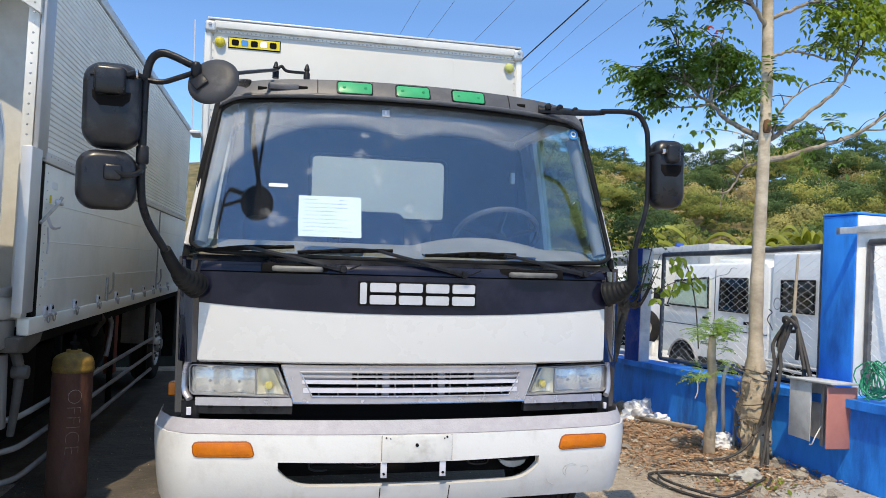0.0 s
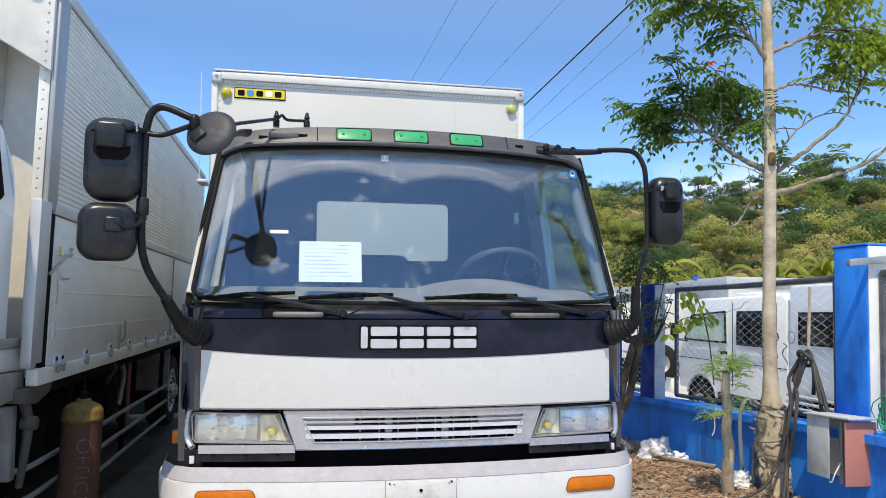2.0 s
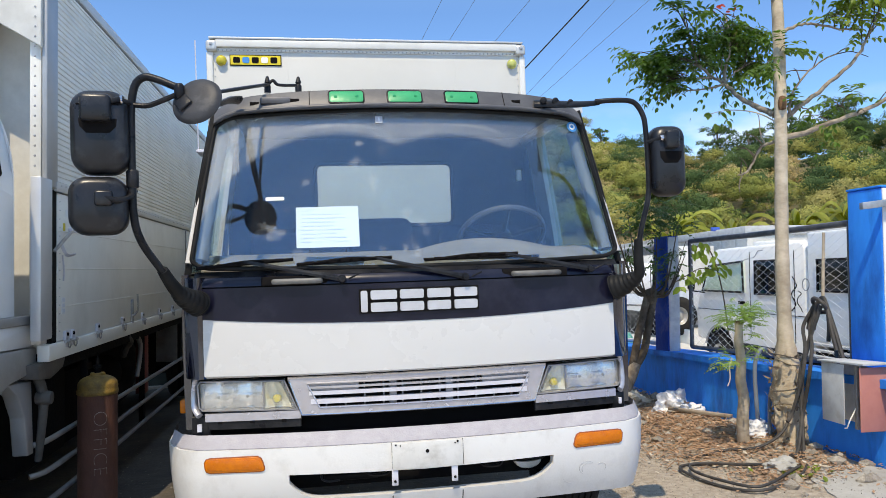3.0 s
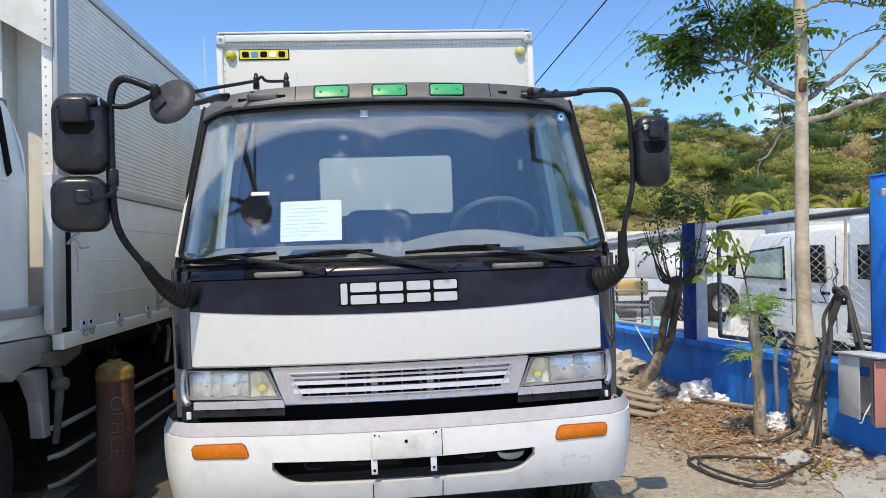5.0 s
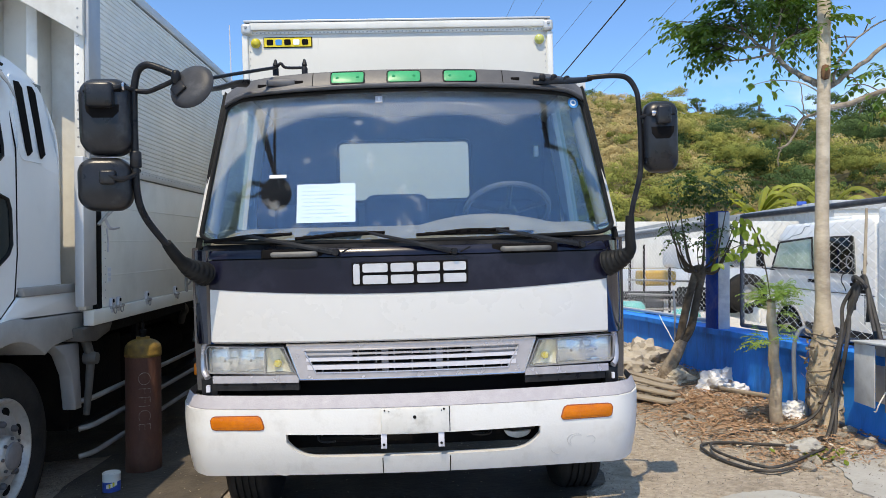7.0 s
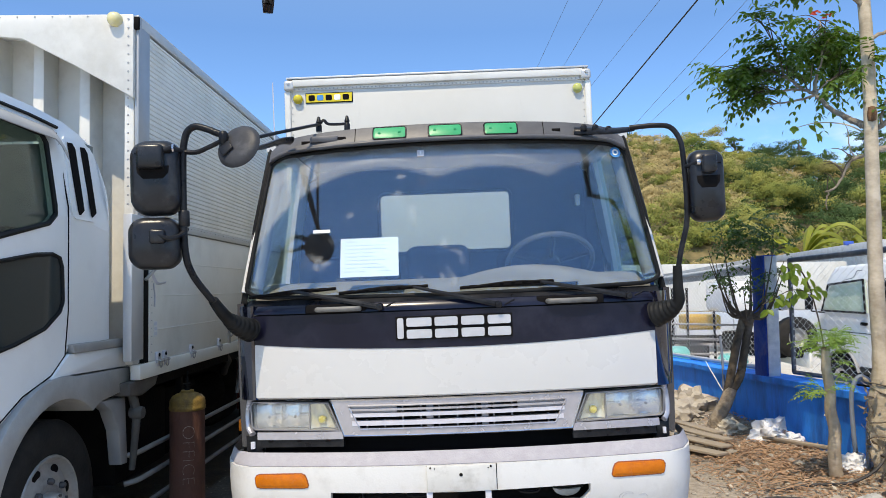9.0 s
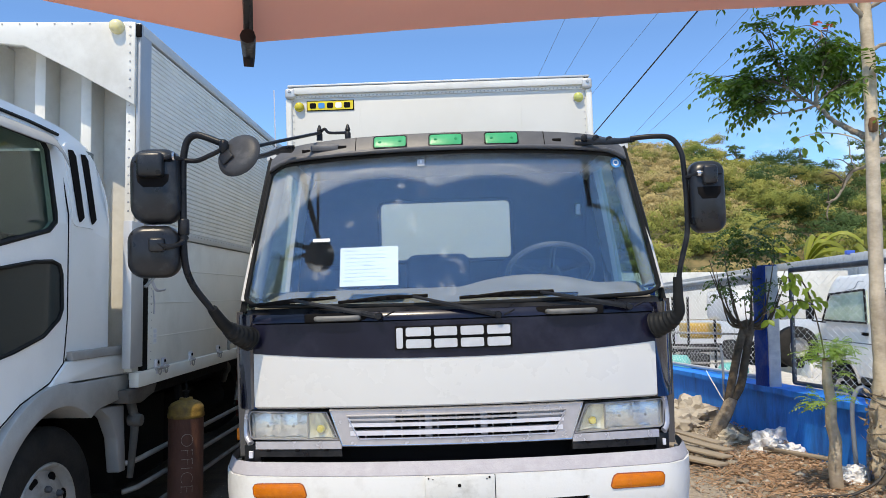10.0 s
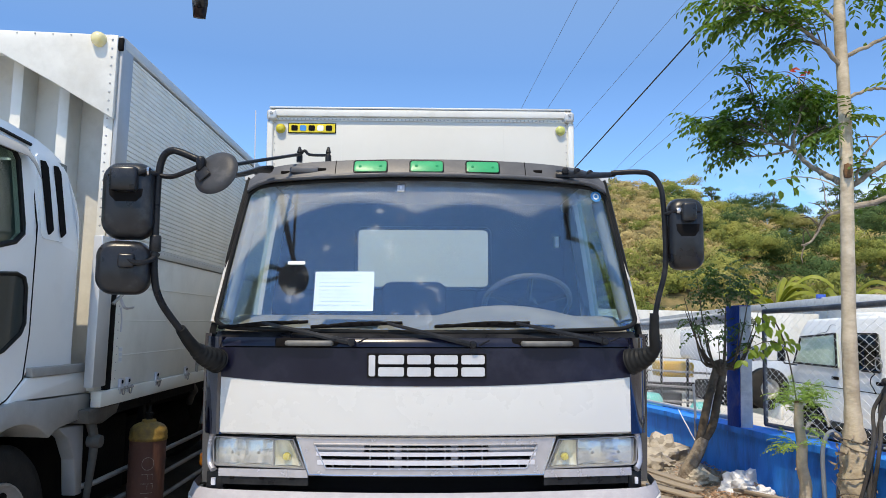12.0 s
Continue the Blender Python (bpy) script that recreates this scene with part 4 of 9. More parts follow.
# dashboard, steering wheel, seats
def dash(u, v):
    hump = 0.055 * max(0.0, 1 - ((u - 0.42) / 0.36) ** 2) if abs(u - 0.42) < 0.36 else 0.0
    x = 0.98 * u
    y = 0.16 + 0.062 * (x / 0.85) ** 2 + (0.46 - 0.05 * u * u) * v
    z = 1.515 + 0.075 * math.sin(min(1, v * 1.25) * math.pi / 2) + hump * math.sin(min(1, max(0, v - 0.15) * 1.3) * math.pi / 2) - (0.30 * max(0, v - 0.9) * 10 * 0.1)
    return Vector((x, y, z))


part("dashboard", sheet(dash, lin(-1, 1, 40), lin(0, 1, 12), (0, 0.0, -0.05)), DASH, truck, "sun-faded grey dashboard")
part("dash_front", block(-0.96, 0.96, 0.50, 0.56, 1.10, 1.58, 0.02), CABIN, truck)
part("dash_vent", block(0.05, 0.62, 0.21, 0.25, 1.532, 1.545, 0.003), INK_SHADE, truck)
SWM = Matrix.Translation((0.55, 0.68, 1.655)) @ Matrix.Rotation(radians(-38), 4, "X")
wheel_pts = [SWM @ Vector((0.235 * math.cos(a), 0.235 * math.sin(a), 0)) for a in lin(0, 2 * math.pi, 36)[:-1]]
sw = part("steering_wheel", tube(wheel_pts, 0.015, 8, True), GREY_BLACK, truck, "black steering wheel")
part("wheel_hub", lathe([(0.0, 0.02), (0.05, 0.015), (0.06, -0.03), (0.02, -0.06), (0.02, -0.3)], 16, m=SWM), BLACK, sw)
for a in (radians(200), radians(340), radians(270)):
    part("wheel_spoke", tube([SWM @ Vector((0, 0, -0.01)), SWM @ Vector((0.23 * math.cos(a), 0.23 * math.sin(a), 0))], 0.013, 6), BLACK, sw)
for cx, w in ((-0.58, 0.26), (-0.08, 0.20), (0.55, 0.26)):
    part("seat_cushion", block(cx - w, cx + w, 0.72, 1.22, 1.12, 1.26, 0.05, 3), SEAT, truck)
    part("seat_back", block(cx - w, cx + w, 1.14, 1.30, 1.24, 1.80 if w < 0.25 else 1.75, 0.06, 3), SEAT, truck)
part("seat_belt", tube([(0.86, 1.28, 2.2), (0.86, 1.26, 1.9), (0.84, 1.1, 1.3)], 0.014, 6, flat=0.2), SEAT, truck)
part("belt_anchor", block(0.80, 0.83, 1.22, 1.25, 2.02, 2.09, 0.006), PAPER, truck)
# wipers
def wiper(px_, pz, ex, ez, x0, z0, x1, z1):
    w = part("wiper", tube([front(px_, 0.028, pz), on_screen((px_ + ex) / 2, (pz + ez) / 2, -0.045), on_screen(ex, ez, -0.04)], [0.017, 0.010], 6, flat=0.6), BLACK, truck, "black windscreen wiper")
    part("wiper_pivot", lathe([(0.0, -0.03), (0.014, -0.028), (0.018, -0.005), (0.018, 0.03)], 12, "y", tuple(front(px_, 0.03, pz))), BLACK, w)
    b = tube([on_screen(x0 + (x1 - x0) * k, z0 + (z1 - z0) * k, -0.016) for k in lin(0, 1, 8)], 0.008, 6)
    tube([on_screen(x0 + (x1 - x0) * k, z0 + (z1 - z0) * k + 0.010 * math.sin(math.pi * (k - 0.15) / 0.75), -0.03) for k in lin(0.15, 0.9, 8)], 0.006, 5, bm=b)
    bl = part("wiper_blade", b, INK_SHADE, w)
    for k in (0.14, 0.26, 0.38, 0.50, 0.62, 0.74, 0.86):
        part("blade_clip", block(-0.018, 0.018, -0.014, 0.004, -0.005, 0.010, 0.002, m=Matrix.Translation(on_screen(x0 + (x1 - x0) * k, z0 + (z1 - z0) * k, -0.018))), INK_SHADE, bl)
    part("wiper_nozzle", tube([front(px_ + 0.03, 0.03, pz), front(px_ + 0.075, 0.01, pz + 0.022)], 0.004, 5), BLACK, w)


wiper(-0.345, 1.462, -0.775, 1.552, -0.99, 1.527, -0.56, 1.556)
wiper(0.212, 1.452, -0.185, 1.550, -0.545, 1.532, -0.115, 1.552)
wiper(0.835, 1.468, 0.420, 1.552, 0.035, 1.535, 0.485, 1.554)

# mirrors
def mirror_head(x0, x1, z0, z1, y, tilt, name, label, bevel=0.05):
    cx, cz = (x0 + x1) / 2, (z0 + z1) / 2
    M = Matrix.Translation((cx, y, cz)) @ Matrix.Rotation(radians(tilt), 4, "Z")
    tmp = bmesh.new()
    w, h = (x1 - x0) / 2, (z1 - z0) / 2
    levels = ((0.0, 1.0), (-0.03, 0.985), (-0.055, 0.93), (-0.072, 0.80), (-0.082, 0.55))
    rings = []
    for d, k in levels:
        o = rounded(-w * (0.4 + 0.6 * k) if k < 1 else -w, w * (0.4 + 0.6 * k) if k < 1 else w, -h * (0.4 + 0.6 * k) if k < 1 else -h, h * (0.4 + 0.6 * k) if k < 1 else h, bevel * (0.5 + 0.5 * k), 6)
        rings.append([tmp.verts.new((a, d, c)) for a, c in o])
    for ra, rb in zip(rings, rings[1:]):
        for i in range(len(ra)):
            tmp.faces.new((ra[i], ra[(i + 1) % len(ra)], rb[(i + 1) % len(ra)], rb[i]))
    tmp.faces.new(rings[0])
    tmp.faces.new(rings[-1])
    bmesh.ops.recalc_face_normals(tmp, faces=tmp.faces)
    tmp.transform(M)
    ob = part(name, tmp, MIRROR_BLACK, truck, label, 40)
    part("mirror_glass", prism(rounded(-w * 0.92, w * 0.92, -h * 0.94, h * 0.94, bevel * 0.9, 5), lambda a, c, d: M @ Vector((a, d, c)), 0.001, 0.004), MIRROR, ob)
    return ob, M


def scoop(M_, ob, w, z):
    """A black plate that paints the shade of the hollow under a mirror's mounting boss."""
    poly = [(-w, z), (w, z), (w * 0.95, z - 0.03), (w * 0.6, z - 0.055), (-w * 0.6, z - 0.055), (-w * 0.95, z - 0.03)]
    part("mirror_hollow", prism(poly, lambda a, c, d: M_ @ Vector((a, d, c)), -0.0835, -0.07, 0.001), INK_SHADE, ob)
    part("housing_groove", tube([M_ @ Vector((a, -0.0815, z + 0.055)) for a in lin(-w * 1.1, w * 1.1, 6)], 0.0035, 6), INK_SHADE, ob)


ml, M = mirror_head(-1.372, -1.160, 1.900, 2.228, -0.23, 6, "main_mirror", "black wing mirror seen from behind", 0.072)
scoop(M, ml, 0.068, 0.045)
part("mirror_boss", block(-0.055, 0.055, -0.125, -0.06, 0.03, 0.135, 0.018, 3, m=M @ Matrix.Translation((-0.005, 0, 0))), MIRROR_BLACK, ml)
part("mirror_clamp", tube([M @ Vector((0.03, -0.09, 0.105)), M @ Vector((0.075, -0.085, 0.120)), M @ Vector((0.115, -0.02, 0.115))], 0.011, 8), BLACK, ml)
part("clamp_ring", lathe([(0.016, -0.006), (0.02, 0), (0.016, 0.006)], 12, "x", tuple(M @ Vector((0.085, -0.075, 0.120)))), CHROME, ml)
ml2, M = mirror_head(-1.388, -1.172, 1.668, 1.894, -0.23, 10, "wide_mirror", "square black wide-angle mirror seen from behind", 0.066)
part("mirror_boss", block(-0.01, 0.055, -0.11, -0.06, -0.005, 0.055, 0.012, 3, m=M), MIRROR_BLACK, ml2)
part("mirror_clamp", tube(smooth_path([M @ Vector((0.03, -0.10, 0.03)), M @ Vector((0.07, -0.10, 0.015)), M @ Vector((0.11, -0.06, 0.03)), M @ Vector((0.13, -0.01, 0.06))], 4), 0.011, 8), BLACK, ml2)
arm = part("mirror_arm", tube(smooth_path([(-0.955, -0.262, 2.236), (-0.99, -0.26, 2.248), (-1.045, -0.255, 2.272), (-1.095, -0.25, 2.284), (-1.132, -0.245, 2.258), (-1.150, -0.24, 2.19), (-1.154, -0.24, 2.10), (-1.155, -0.24, 1.95), (-1.154, -0.235, 1.75), (-1.135, -0.20, 1.64), (-1.075, -0.12, 1.52), (-1.045, -0.05, 1.45)], 6), 0.0155, 10), BLACK, truck, "bent black tube carrying the mirrors")
part("arm_branch", tube(smooth_path([(-1.150, -0.24, 2.178), (-1.09, -0.248, 2.172), (-1.03, -0.255, 2.192), (-0.975, -0.262, 2.214)], 5), 0.011, 8), BLACK, arm)
part("arm_collar", lathe([(0.02, -0.035), (0.024, -0.03), (0.024, 0.03), (0.02, 0.035)], 12, "z", (-1.154, -0.238, 1.885)), BLACK, arm)
def boot(path, r0, r1, waist):
    """A moulded rubber sleeve that flares in ribs to the cab corner."""
    rs = []
    for i in range(len(path)):
        t = i / (len(path) - 1)
        f = max(0.0, (t - waist) / (1 - waist))
        rs.append(r0 + 0.008 * min(1, t / waist) + (r1 - r0 - 0.008) * f ** 0.8 + (0.0024 * math.sin(f * 6 * 2 * math.pi) if f > 0 else 0))
    return tube(path, rs, 18)


part("arm_boot", boot(smooth_path([(-1.075, -0.12, 1.525), (-1.045, -0.05, 1.452), (-1.015, 0.03, 1.405), (-0.975, 0.12, 1.372)], 14), 0.022, 0.058, 0.45), RUBBER, arm, "ribbed rubber boot at the cab corner")
RM = Matrix.Translation((-0.900, -0.27, 2.186)) @ Matrix.Rotation(radians(-40), 4, "Y") @ Matrix.Rotation(radians(62), 4, "X")
rm = part("round_mirror", lathe([(0.0, 0.022), (0.06, 0.021), (0.086, 0.015), (0.099, 0.005), (0.103, -0.004), (0.098, -0.011), (0.0, -0.009)], 48, "z", m=RM), FADED_BLACK, truck, "round faded black convex mirror over the cab corner")
part("round_mirror_mount", block(-0.030, 0.030, -0.026, 0.026, 0.024, 0.034, 0.005, m=RM @ Matrix.Translation((-0.045, 0.012, 0))), BLACK, rm)
part("mount_joint", lathe([(0.012, -0.03), (0.020, -0.02), (0.020, 0.02), (0.012, 0.03)], 12, "z", (-0.965, -0.268, 2.225)), BLACK, rm)
part("mirror_bracket", tube(smooth_path([(-0.86, -0.22, 2.180), (-0.85, 0.0, 2.235), (-0.83, 0.22, 2.300), (-0.80, 0.335, 2.325)], 4), [0.012, 0.026], 8, flat=0.6), BLACK, truck)
rod = part("stay_rod", tube([(-0.90, -0.22, 2.22), (-0.80, 0.08, 2.315), (-0.665, 0.44, 2.428)], 0.0085, 8), BLACK, truck, "thin black stay rod on the roof")
part("rod_link", tube(smooth_path([(-0.665, 0.44, 2.43), (-0.645, 0.44, 2.448), (-0.628, 0.44, 2.43), (-0.60, 0.44, 2.424), (-0.522, 0.44, 2.424)], 4), 0.008, 6), BLACK, rod)
for bx in (-0.672, -0.522):
    part("rod_stud", lathe([(0.016, -0.045), (0.016, -0.01), (0.010, 0), (0.015, 0.008), (0.011, 0.02), (0.007, 0.035), (0, 0.04)], 10, "z", (bx, 0.44, 2.43)), BLACK, rod)
mr, M = mirror_head(1.112, 1.268, 1.798, 2.130, 0.0, -6, "side_mirror", "black wing mirror seen from behind")
scoop(M, mr, 0.052, 0.040)
part("mirror_boss", block(-0.03, 0.035, -0.12, -0.06, 0.05, 0.135, 0.014, 3, m=M), MIRROR_BLACK, mr)
part("mirror_clamp", tube([M @ Vector((0.0, -0.09, 0.10)), M @ Vector((-0.05, -0.085, 0.10)), M @ Vector((-0.095, -0.02, 0.09))], 0.010, 8), BLACK, mr)
part("clamp_ring", lathe([(0.013, -0.012), (0.016, 0), (0.013, 0.012)], 12, "x", tuple(M @ Vector((-0.04, -0.088, 0.10)))), CHROME, mr)
arm2 = part("mirror_arm", tube(smooth_path([(0.86, 0.02, 2.255), (0.97, 0.0, 2.258), (1.04, -0.01, 2.245), (1.080, -0.012, 2.19), (1.092, -0.014, 2.12), (1.098, -0.014, 1.95), (1.094, -0.012, 1.80), (1.062, 0.0, 1.66), (1.045, 0.01, 1.56)], 6), 0.0125, 10), BLACK, truck, "bent black tube carrying the mirror")
part("arm_foot", boot(smooth_path([(1.046, 0.01, 1.60), (1.046, 0.015, 1.50), (1.050, 0.03, 1.435), (1.015, 0.08, 1.395), (0.965, 0.13, 1.372)], 12), 0.020, 0.064, 0.55), RUBBER, arm2, "ribbed rubber boot at the cab corner")
part("arm_bracket", tube(smooth_path([(0.66, 0.350, 2.315), (0.75, 0.31, 2.306), (0.82, 0.14, 2.268), (0.88, 0.02, 2.250)], 4), [0.030, 0.016], 8, flat=0.6), BLACK, arm2)
for k, (bx, by, bz) in enumerate(((0.70, 0.318, 2.326), (0.755, 0.295, 2.318), (0.80, 0.20, 2.288))):
    part("bracket_bolt", lathe([(0.017, 0), (0.017, -0.012), (0.008, -0.016)], 10, "y", (bx, by, bz)), BLACK, arm2)

# wheels and chassis
def truck_wheel(parent, c, r=0.40, w=0.24, out=1, label="dusty black truck tyre", steer=0):
    M_ = Matrix.Translation(c) @ Matrix.Rotation(radians(steer), 4, "Z") @ Matrix.Rotation(radians(90 if out > 0 else -90), 4, "Y")
    prof = [(r * 0.60, -w * 0.42), (r * 0.80, -w * 0.50), (r * 0.94, -w * 0.47), (r * 0.985, -w * 0.38)]
    for k in range(5):
        zc = -w * 0.30 + k * w * 0.15
        prof += [(r, zc - w * 0.05), (r, zc + w * 0.05), (r * 0.972, zc + w * 0.055), (r * 0.972, zc + w * 0.095)]
    prof = prof[:-2] + [(r * 0.985, w * 0.38), (r * 0.94, w * 0.47), (r * 0.80, w * 0.50), (r * 0.60, w * 0.42)]
    wh = part("tyre", lathe(prof, 48, m=M_, caps=False), TYRE, parent, label)
    rim = part("rim", lathe([(r * 0.62, w * 0.40), (r * 0.605, w * 0.46), (r * 0.585, w * 0.46), (r * 0.57, w * 0.40), (r * 0.55, w * 0.33), (r * 0.52, w * 0.31), (r * 0.44, w * 0.37), (r * 0.36, w * 0.42), (r * 0.30, w * 0.43), (r * 0.29, w * 0.38), (r * 0.22, w * 0.38), (r * 0.21, w * 0.58), (r * 0.17, w * 0.64), (0, w * 0.64)], 48, m=M_, caps=False), RIM, wh, "silver steel wheel rim")
    part("hub_cap", lathe([(r * 0.15, 0), (r * 0.145, 0.012), (r * 0.12, 0.018), (0, 0.018)], 24, m=M_ @ Matrix.Translation((0, 0, w * 0.64))), RIB_GREY, wh, "dull grey hub cap")
    for k in range(8):
        a = 2 * math.pi * k / 8
        part("wheel_nut", lathe([(0.018, 0), (0.018, 0.022), (0.010, 0.03), (0, 0.03)], 6, m=M_ @ Matrix.Translation((r * 0.335 * math.cos(a), r * 0.335 * math.sin(a), w * 0.42))), GREY_BLACK, wh)
        part("hub_bolt", lathe([(0.009, 0), (0.009, 0.010), (0, 0.012)], 6, m=M_ @ Matrix.Translation((r * 0.185 * math.cos(a), r * 0.185 * math.sin(a), w * 0.62))), GREY_BLACK, wh)
        part("hand_hole", lathe([(0.031, 0.0), (0.029, 0.006), (0, 0.006)], 14, m=M_ @ Matrix.Translation((r * 0.465 * math.cos(a + 0.39), r * 0.465 * math.sin(a + 0.39), w * 0.350)) @ Matrix.Rotation(a + 0.39, 4, "Z") @ Matrix.Diagonal((0.85, 1.15, 1, 1))), INK_SHADE, wh)
    return wh


truck_wheel(truck, (-0.90, 0.86, 0.405), 0.40, 0.23, -1)
truck_wheel(truck, (0.90, 0.86, 0.450), 0.40, 0.23, 1)
for s in (-1, 1):
    truck_wheel(truck, (s * 0.88, 5.0, 0.45), 0.40, 0.23, s)
part("axle", tube([(-0.85, 0.86, 0.42), (0.85, 0.86, 0.44)], 0.06, 8), DARK, truck)
for s in (-1, 1):
    part("chassis_rail", block(s * 0.38, s * 0.46, 0.3, 6.4, 0.72, 0.92, 0.01), DARK, truck)
part("engine", block(-0.34, 0.34, 0.5, 1.5, 0.55, 1.05, 0.05), DARK, truck)
for s in (-1, 1):
    part("wheel_arch", sheet(lambda u, v: Vector((s * (0.76 + 0.28 * v), 0.86 - 0.50 * math.cos(u * math.pi), 0.46 + 0.42 * math.sin(u * math.pi))), lin(0, 1, 12), [0, 1], (0, 0.0, 0.02)), DARK, truck)
part("side_repeater", block(-1.10, -1.06, 0.30, 0.36, 0.86, 0.92, 0.008), AMBER, truck, "small orange side lamp")

# cargo box
bx0, bx1, by0, by1, bz0, bz1 = -1.160, 1.064, 1.862, 6.6, 1.02, 3.086
cargo = part("cargo_box", block(bx0 + 0.02, bx1 - 0.02, by0 + 0.01, by1, bz0, bz1 - 0.02, 0.004), BOX_PANEL, truck, "grey-white aluminium cargo box")
part("box_rail", block(bx0 + 0.06, bx1 - 0.06, by0 - 0.022, by0 + 0.03, 3.024, 3.076, 0.006), BOX_RAIL, cargo, "white rail along the front top edge")
part("top_flange", block(bx0 + 0.02, bx1 - 0.02, by0 - 0.026, by0 + 0.10, 3.078, 3.092, 0.003), ALU, cargo)
rivet_mesh = finish(lathe([(0.006, 0), (0.0045, -0.003), (0, -0.004)], 6, "y", (0, 0, 0)), "rivet", STEEL)
for k in range(75):
    rivet = new("rivet", rivet_mesh)
    rivet.parent = cargo
    rivet.location = (bx0 + 0.08 + k * (bx1 - bx0 - 0.16) / 74, by0 + 0.002, 3.008)
part("rivet_strip", block(bx0 + 0.06, bx1 - 0.06, by0 + 0.002, by0 + 0.012, 2.998, 3.024, 0.002), BOX_RAIL, cargo)
for s, xc in ((-1, bx0), (1, bx1)):
    c = part("corner_cap", block(min(xc, xc - s * 0.075), max(xc, xc - s * 0.075), by0 - 0.03, by0 + 0.08, 2.994, 3.072, 0.02, 3), ALU, cargo, "weathered metal corner cap")
    part("cap_bolt", lathe([(0.012, 0), (0.010, -0.008), (0, -0.009)], 10, "y", (xc - s * 0.035, by0 - 0.031, 3.045)), STEEL, c)
    part("corner_post", block(min(xc, xc - s * 0.045), max(xc, xc - s * 0.045), by0 - 0.008, by0 + 0.06, 1.0, 2.996, 0.012, 3), BOX_RAIL, cargo)
    b = bmesh.new()
    for k in range(12):
        lathe([(0.005, 0), (0.004, -0.003), (0, -0.004)], 6, "y", (xc - s * 0.055, by0 + 0.009, 2.98 - k * 0.05), bm=b)
    part("post_rivets", b, STEEL, cargo)
    lx = -1.062 if s < 0 else 0.966
    lm = part("clearance_lamp", lathe([(0.036, 0.0), (0.036, -0.012), (0.030, -0.030), (0.016, -0.038), (0, -0.040)], 20, "y", (lx, by0 + 0.01, 2.936)), YELLOW_LENS if s < 0 else LIME_LENS, cargo, "yellow clearance lamp" if s < 0 else "sun-faded yellow-green clearance lamp")
    part("lamp_base", lathe([(0.040, 0.0), (0.040, -0.008)], 20, "y", (lx, by0 + 0.011, 2.936)), ALU, lm)
for k, x in enumerate((-0.62, 0.55)):
    part("panel_seam", block(x - 0.0008, x + 0.0008, by0 + 0.0088, by0 + 0.012, 1.05, 2.995), BOX_RAIL, cargo)
sg = part("maker_sign", block(-1.008, -0.664, by0 + 0.004, by0 + 0.012, 2.904, 2.978, 0.001), INK_SHADE, cargo, "yellow sign with a row of coloured blocks")
part("sign_face", block(-1.002, -0.670, by0 + 0.001, by0 + 0.006, 2.910, 2.972), YELLOW, sg)
for k, m_ in enumerate((INK_SHADE, BLUE_INK, INK_SHADE, WHITE_INK, INK_SHADE)):
    x = -0.985 + k * 0.062
    part("sign_block", prism(rounded(x, x + 0.046, 2.921, 2.961, 0.010, 3), lambda a, c, d: Vector((a, by0 + d, c)), -0.002, 0.003), m_, sg)
part("aerial", tube([(-1.20, 1.7, 2.3), (-1.205, 1.7, 3.02)], 0.004, 5), GRILLE_WHITE, truck, "thin white whip aerial")
part("aerial_base", block(-1.214, -1.15, 1.69, 1.88, 2.285, 2.305, 0.004), GRILLE_WHITE, truck)


# ---------------- the wing-body truck standing beside it ----------------
CAB_WHITE = mat("cool_white_paint", (0.92, 0.92, 0.905), (0.90, 0.90, 0.885), 0.22, coat=0.4, scale=2, stain=(0.55, 0.55, 0.55), stain_amt=0.15, stain_scale=3)
PANEL_WHITE = mat("white_body_panel", (0.70, 0.695, 0.655), (0.64, 0.635, 0.60), 0.5, scale=3, stain=(0.44, 0.42, 0.37), stain_amt=0.45, stain_scale=3)
POST_GREY = mat("grey_extrusion", (0.36, 0.37, 0.38), (0.42, 0.43, 0.44), 0.4, metal=0.3, scale=6)
POST_BLUE = mat("blue_grey_post", (0.56, 0.58, 0.61), (0.62, 0.64, 0.66), 0.4, metal=0.4, scale=5)
GREY_GUARD = mat("grey_fender_plastic", (0.34, 0.335, 0.325), (0.41, 0.405, 0.39), 0.55, scale=6, bump=0.08, bscale=120, stain=(0.24, 0.23, 0.22), stain_amt=0.4, stain_scale=5)
OLD_STEEL = mat("weathered_rail_steel", (0.25, 0.245, 0.235), (0.34, 0.33, 0.32), 0.55, metal=0.4, scale=10, stain=(0.18, 0.12, 0.08), stain_amt=0.5, stain_scale=6)
GRIMY_STEEL = mat("grimy_frame_steel", (0.075, 0.07, 0.065), (0.12, 0.11, 0.10), 0.7, scale=9, bump=0.2, bscale=50)
RED_STEEL = mat("faded_red_steel", (0.22, 0.035, 0.02), (0.15, 0.03, 0.02), 0.6, scale=8)
wing = thing("wing_truck", "white truck with a corrugated aluminium wing body, parked close by", "truck")
SX, FY, ZB, ZT, YE = -1.95, 1.10, 1.09, 3.275, 7.6
body = part("body_core", block(-4.30, SX - 0.03, FY + 0.40, YE, ZB - 0.05, ZT - 0.03), PANEL_WHITE, wing)
# corrugated upper wing
zs = []
z = 2.02
while z < 3.19:
    zs += [(z, 0.0), (z + 0.005, 0.006), (z + 0.018, 0.006), (z + 0.023, 0.0)]
    z += 0.032
bm = bmesh.new()
ys = lin(FY + 0.16, YE, 12)
G_ = [[bm.verts.new((SX - 0.005 + d, y, z)) for z, d in zs] for y in ys]
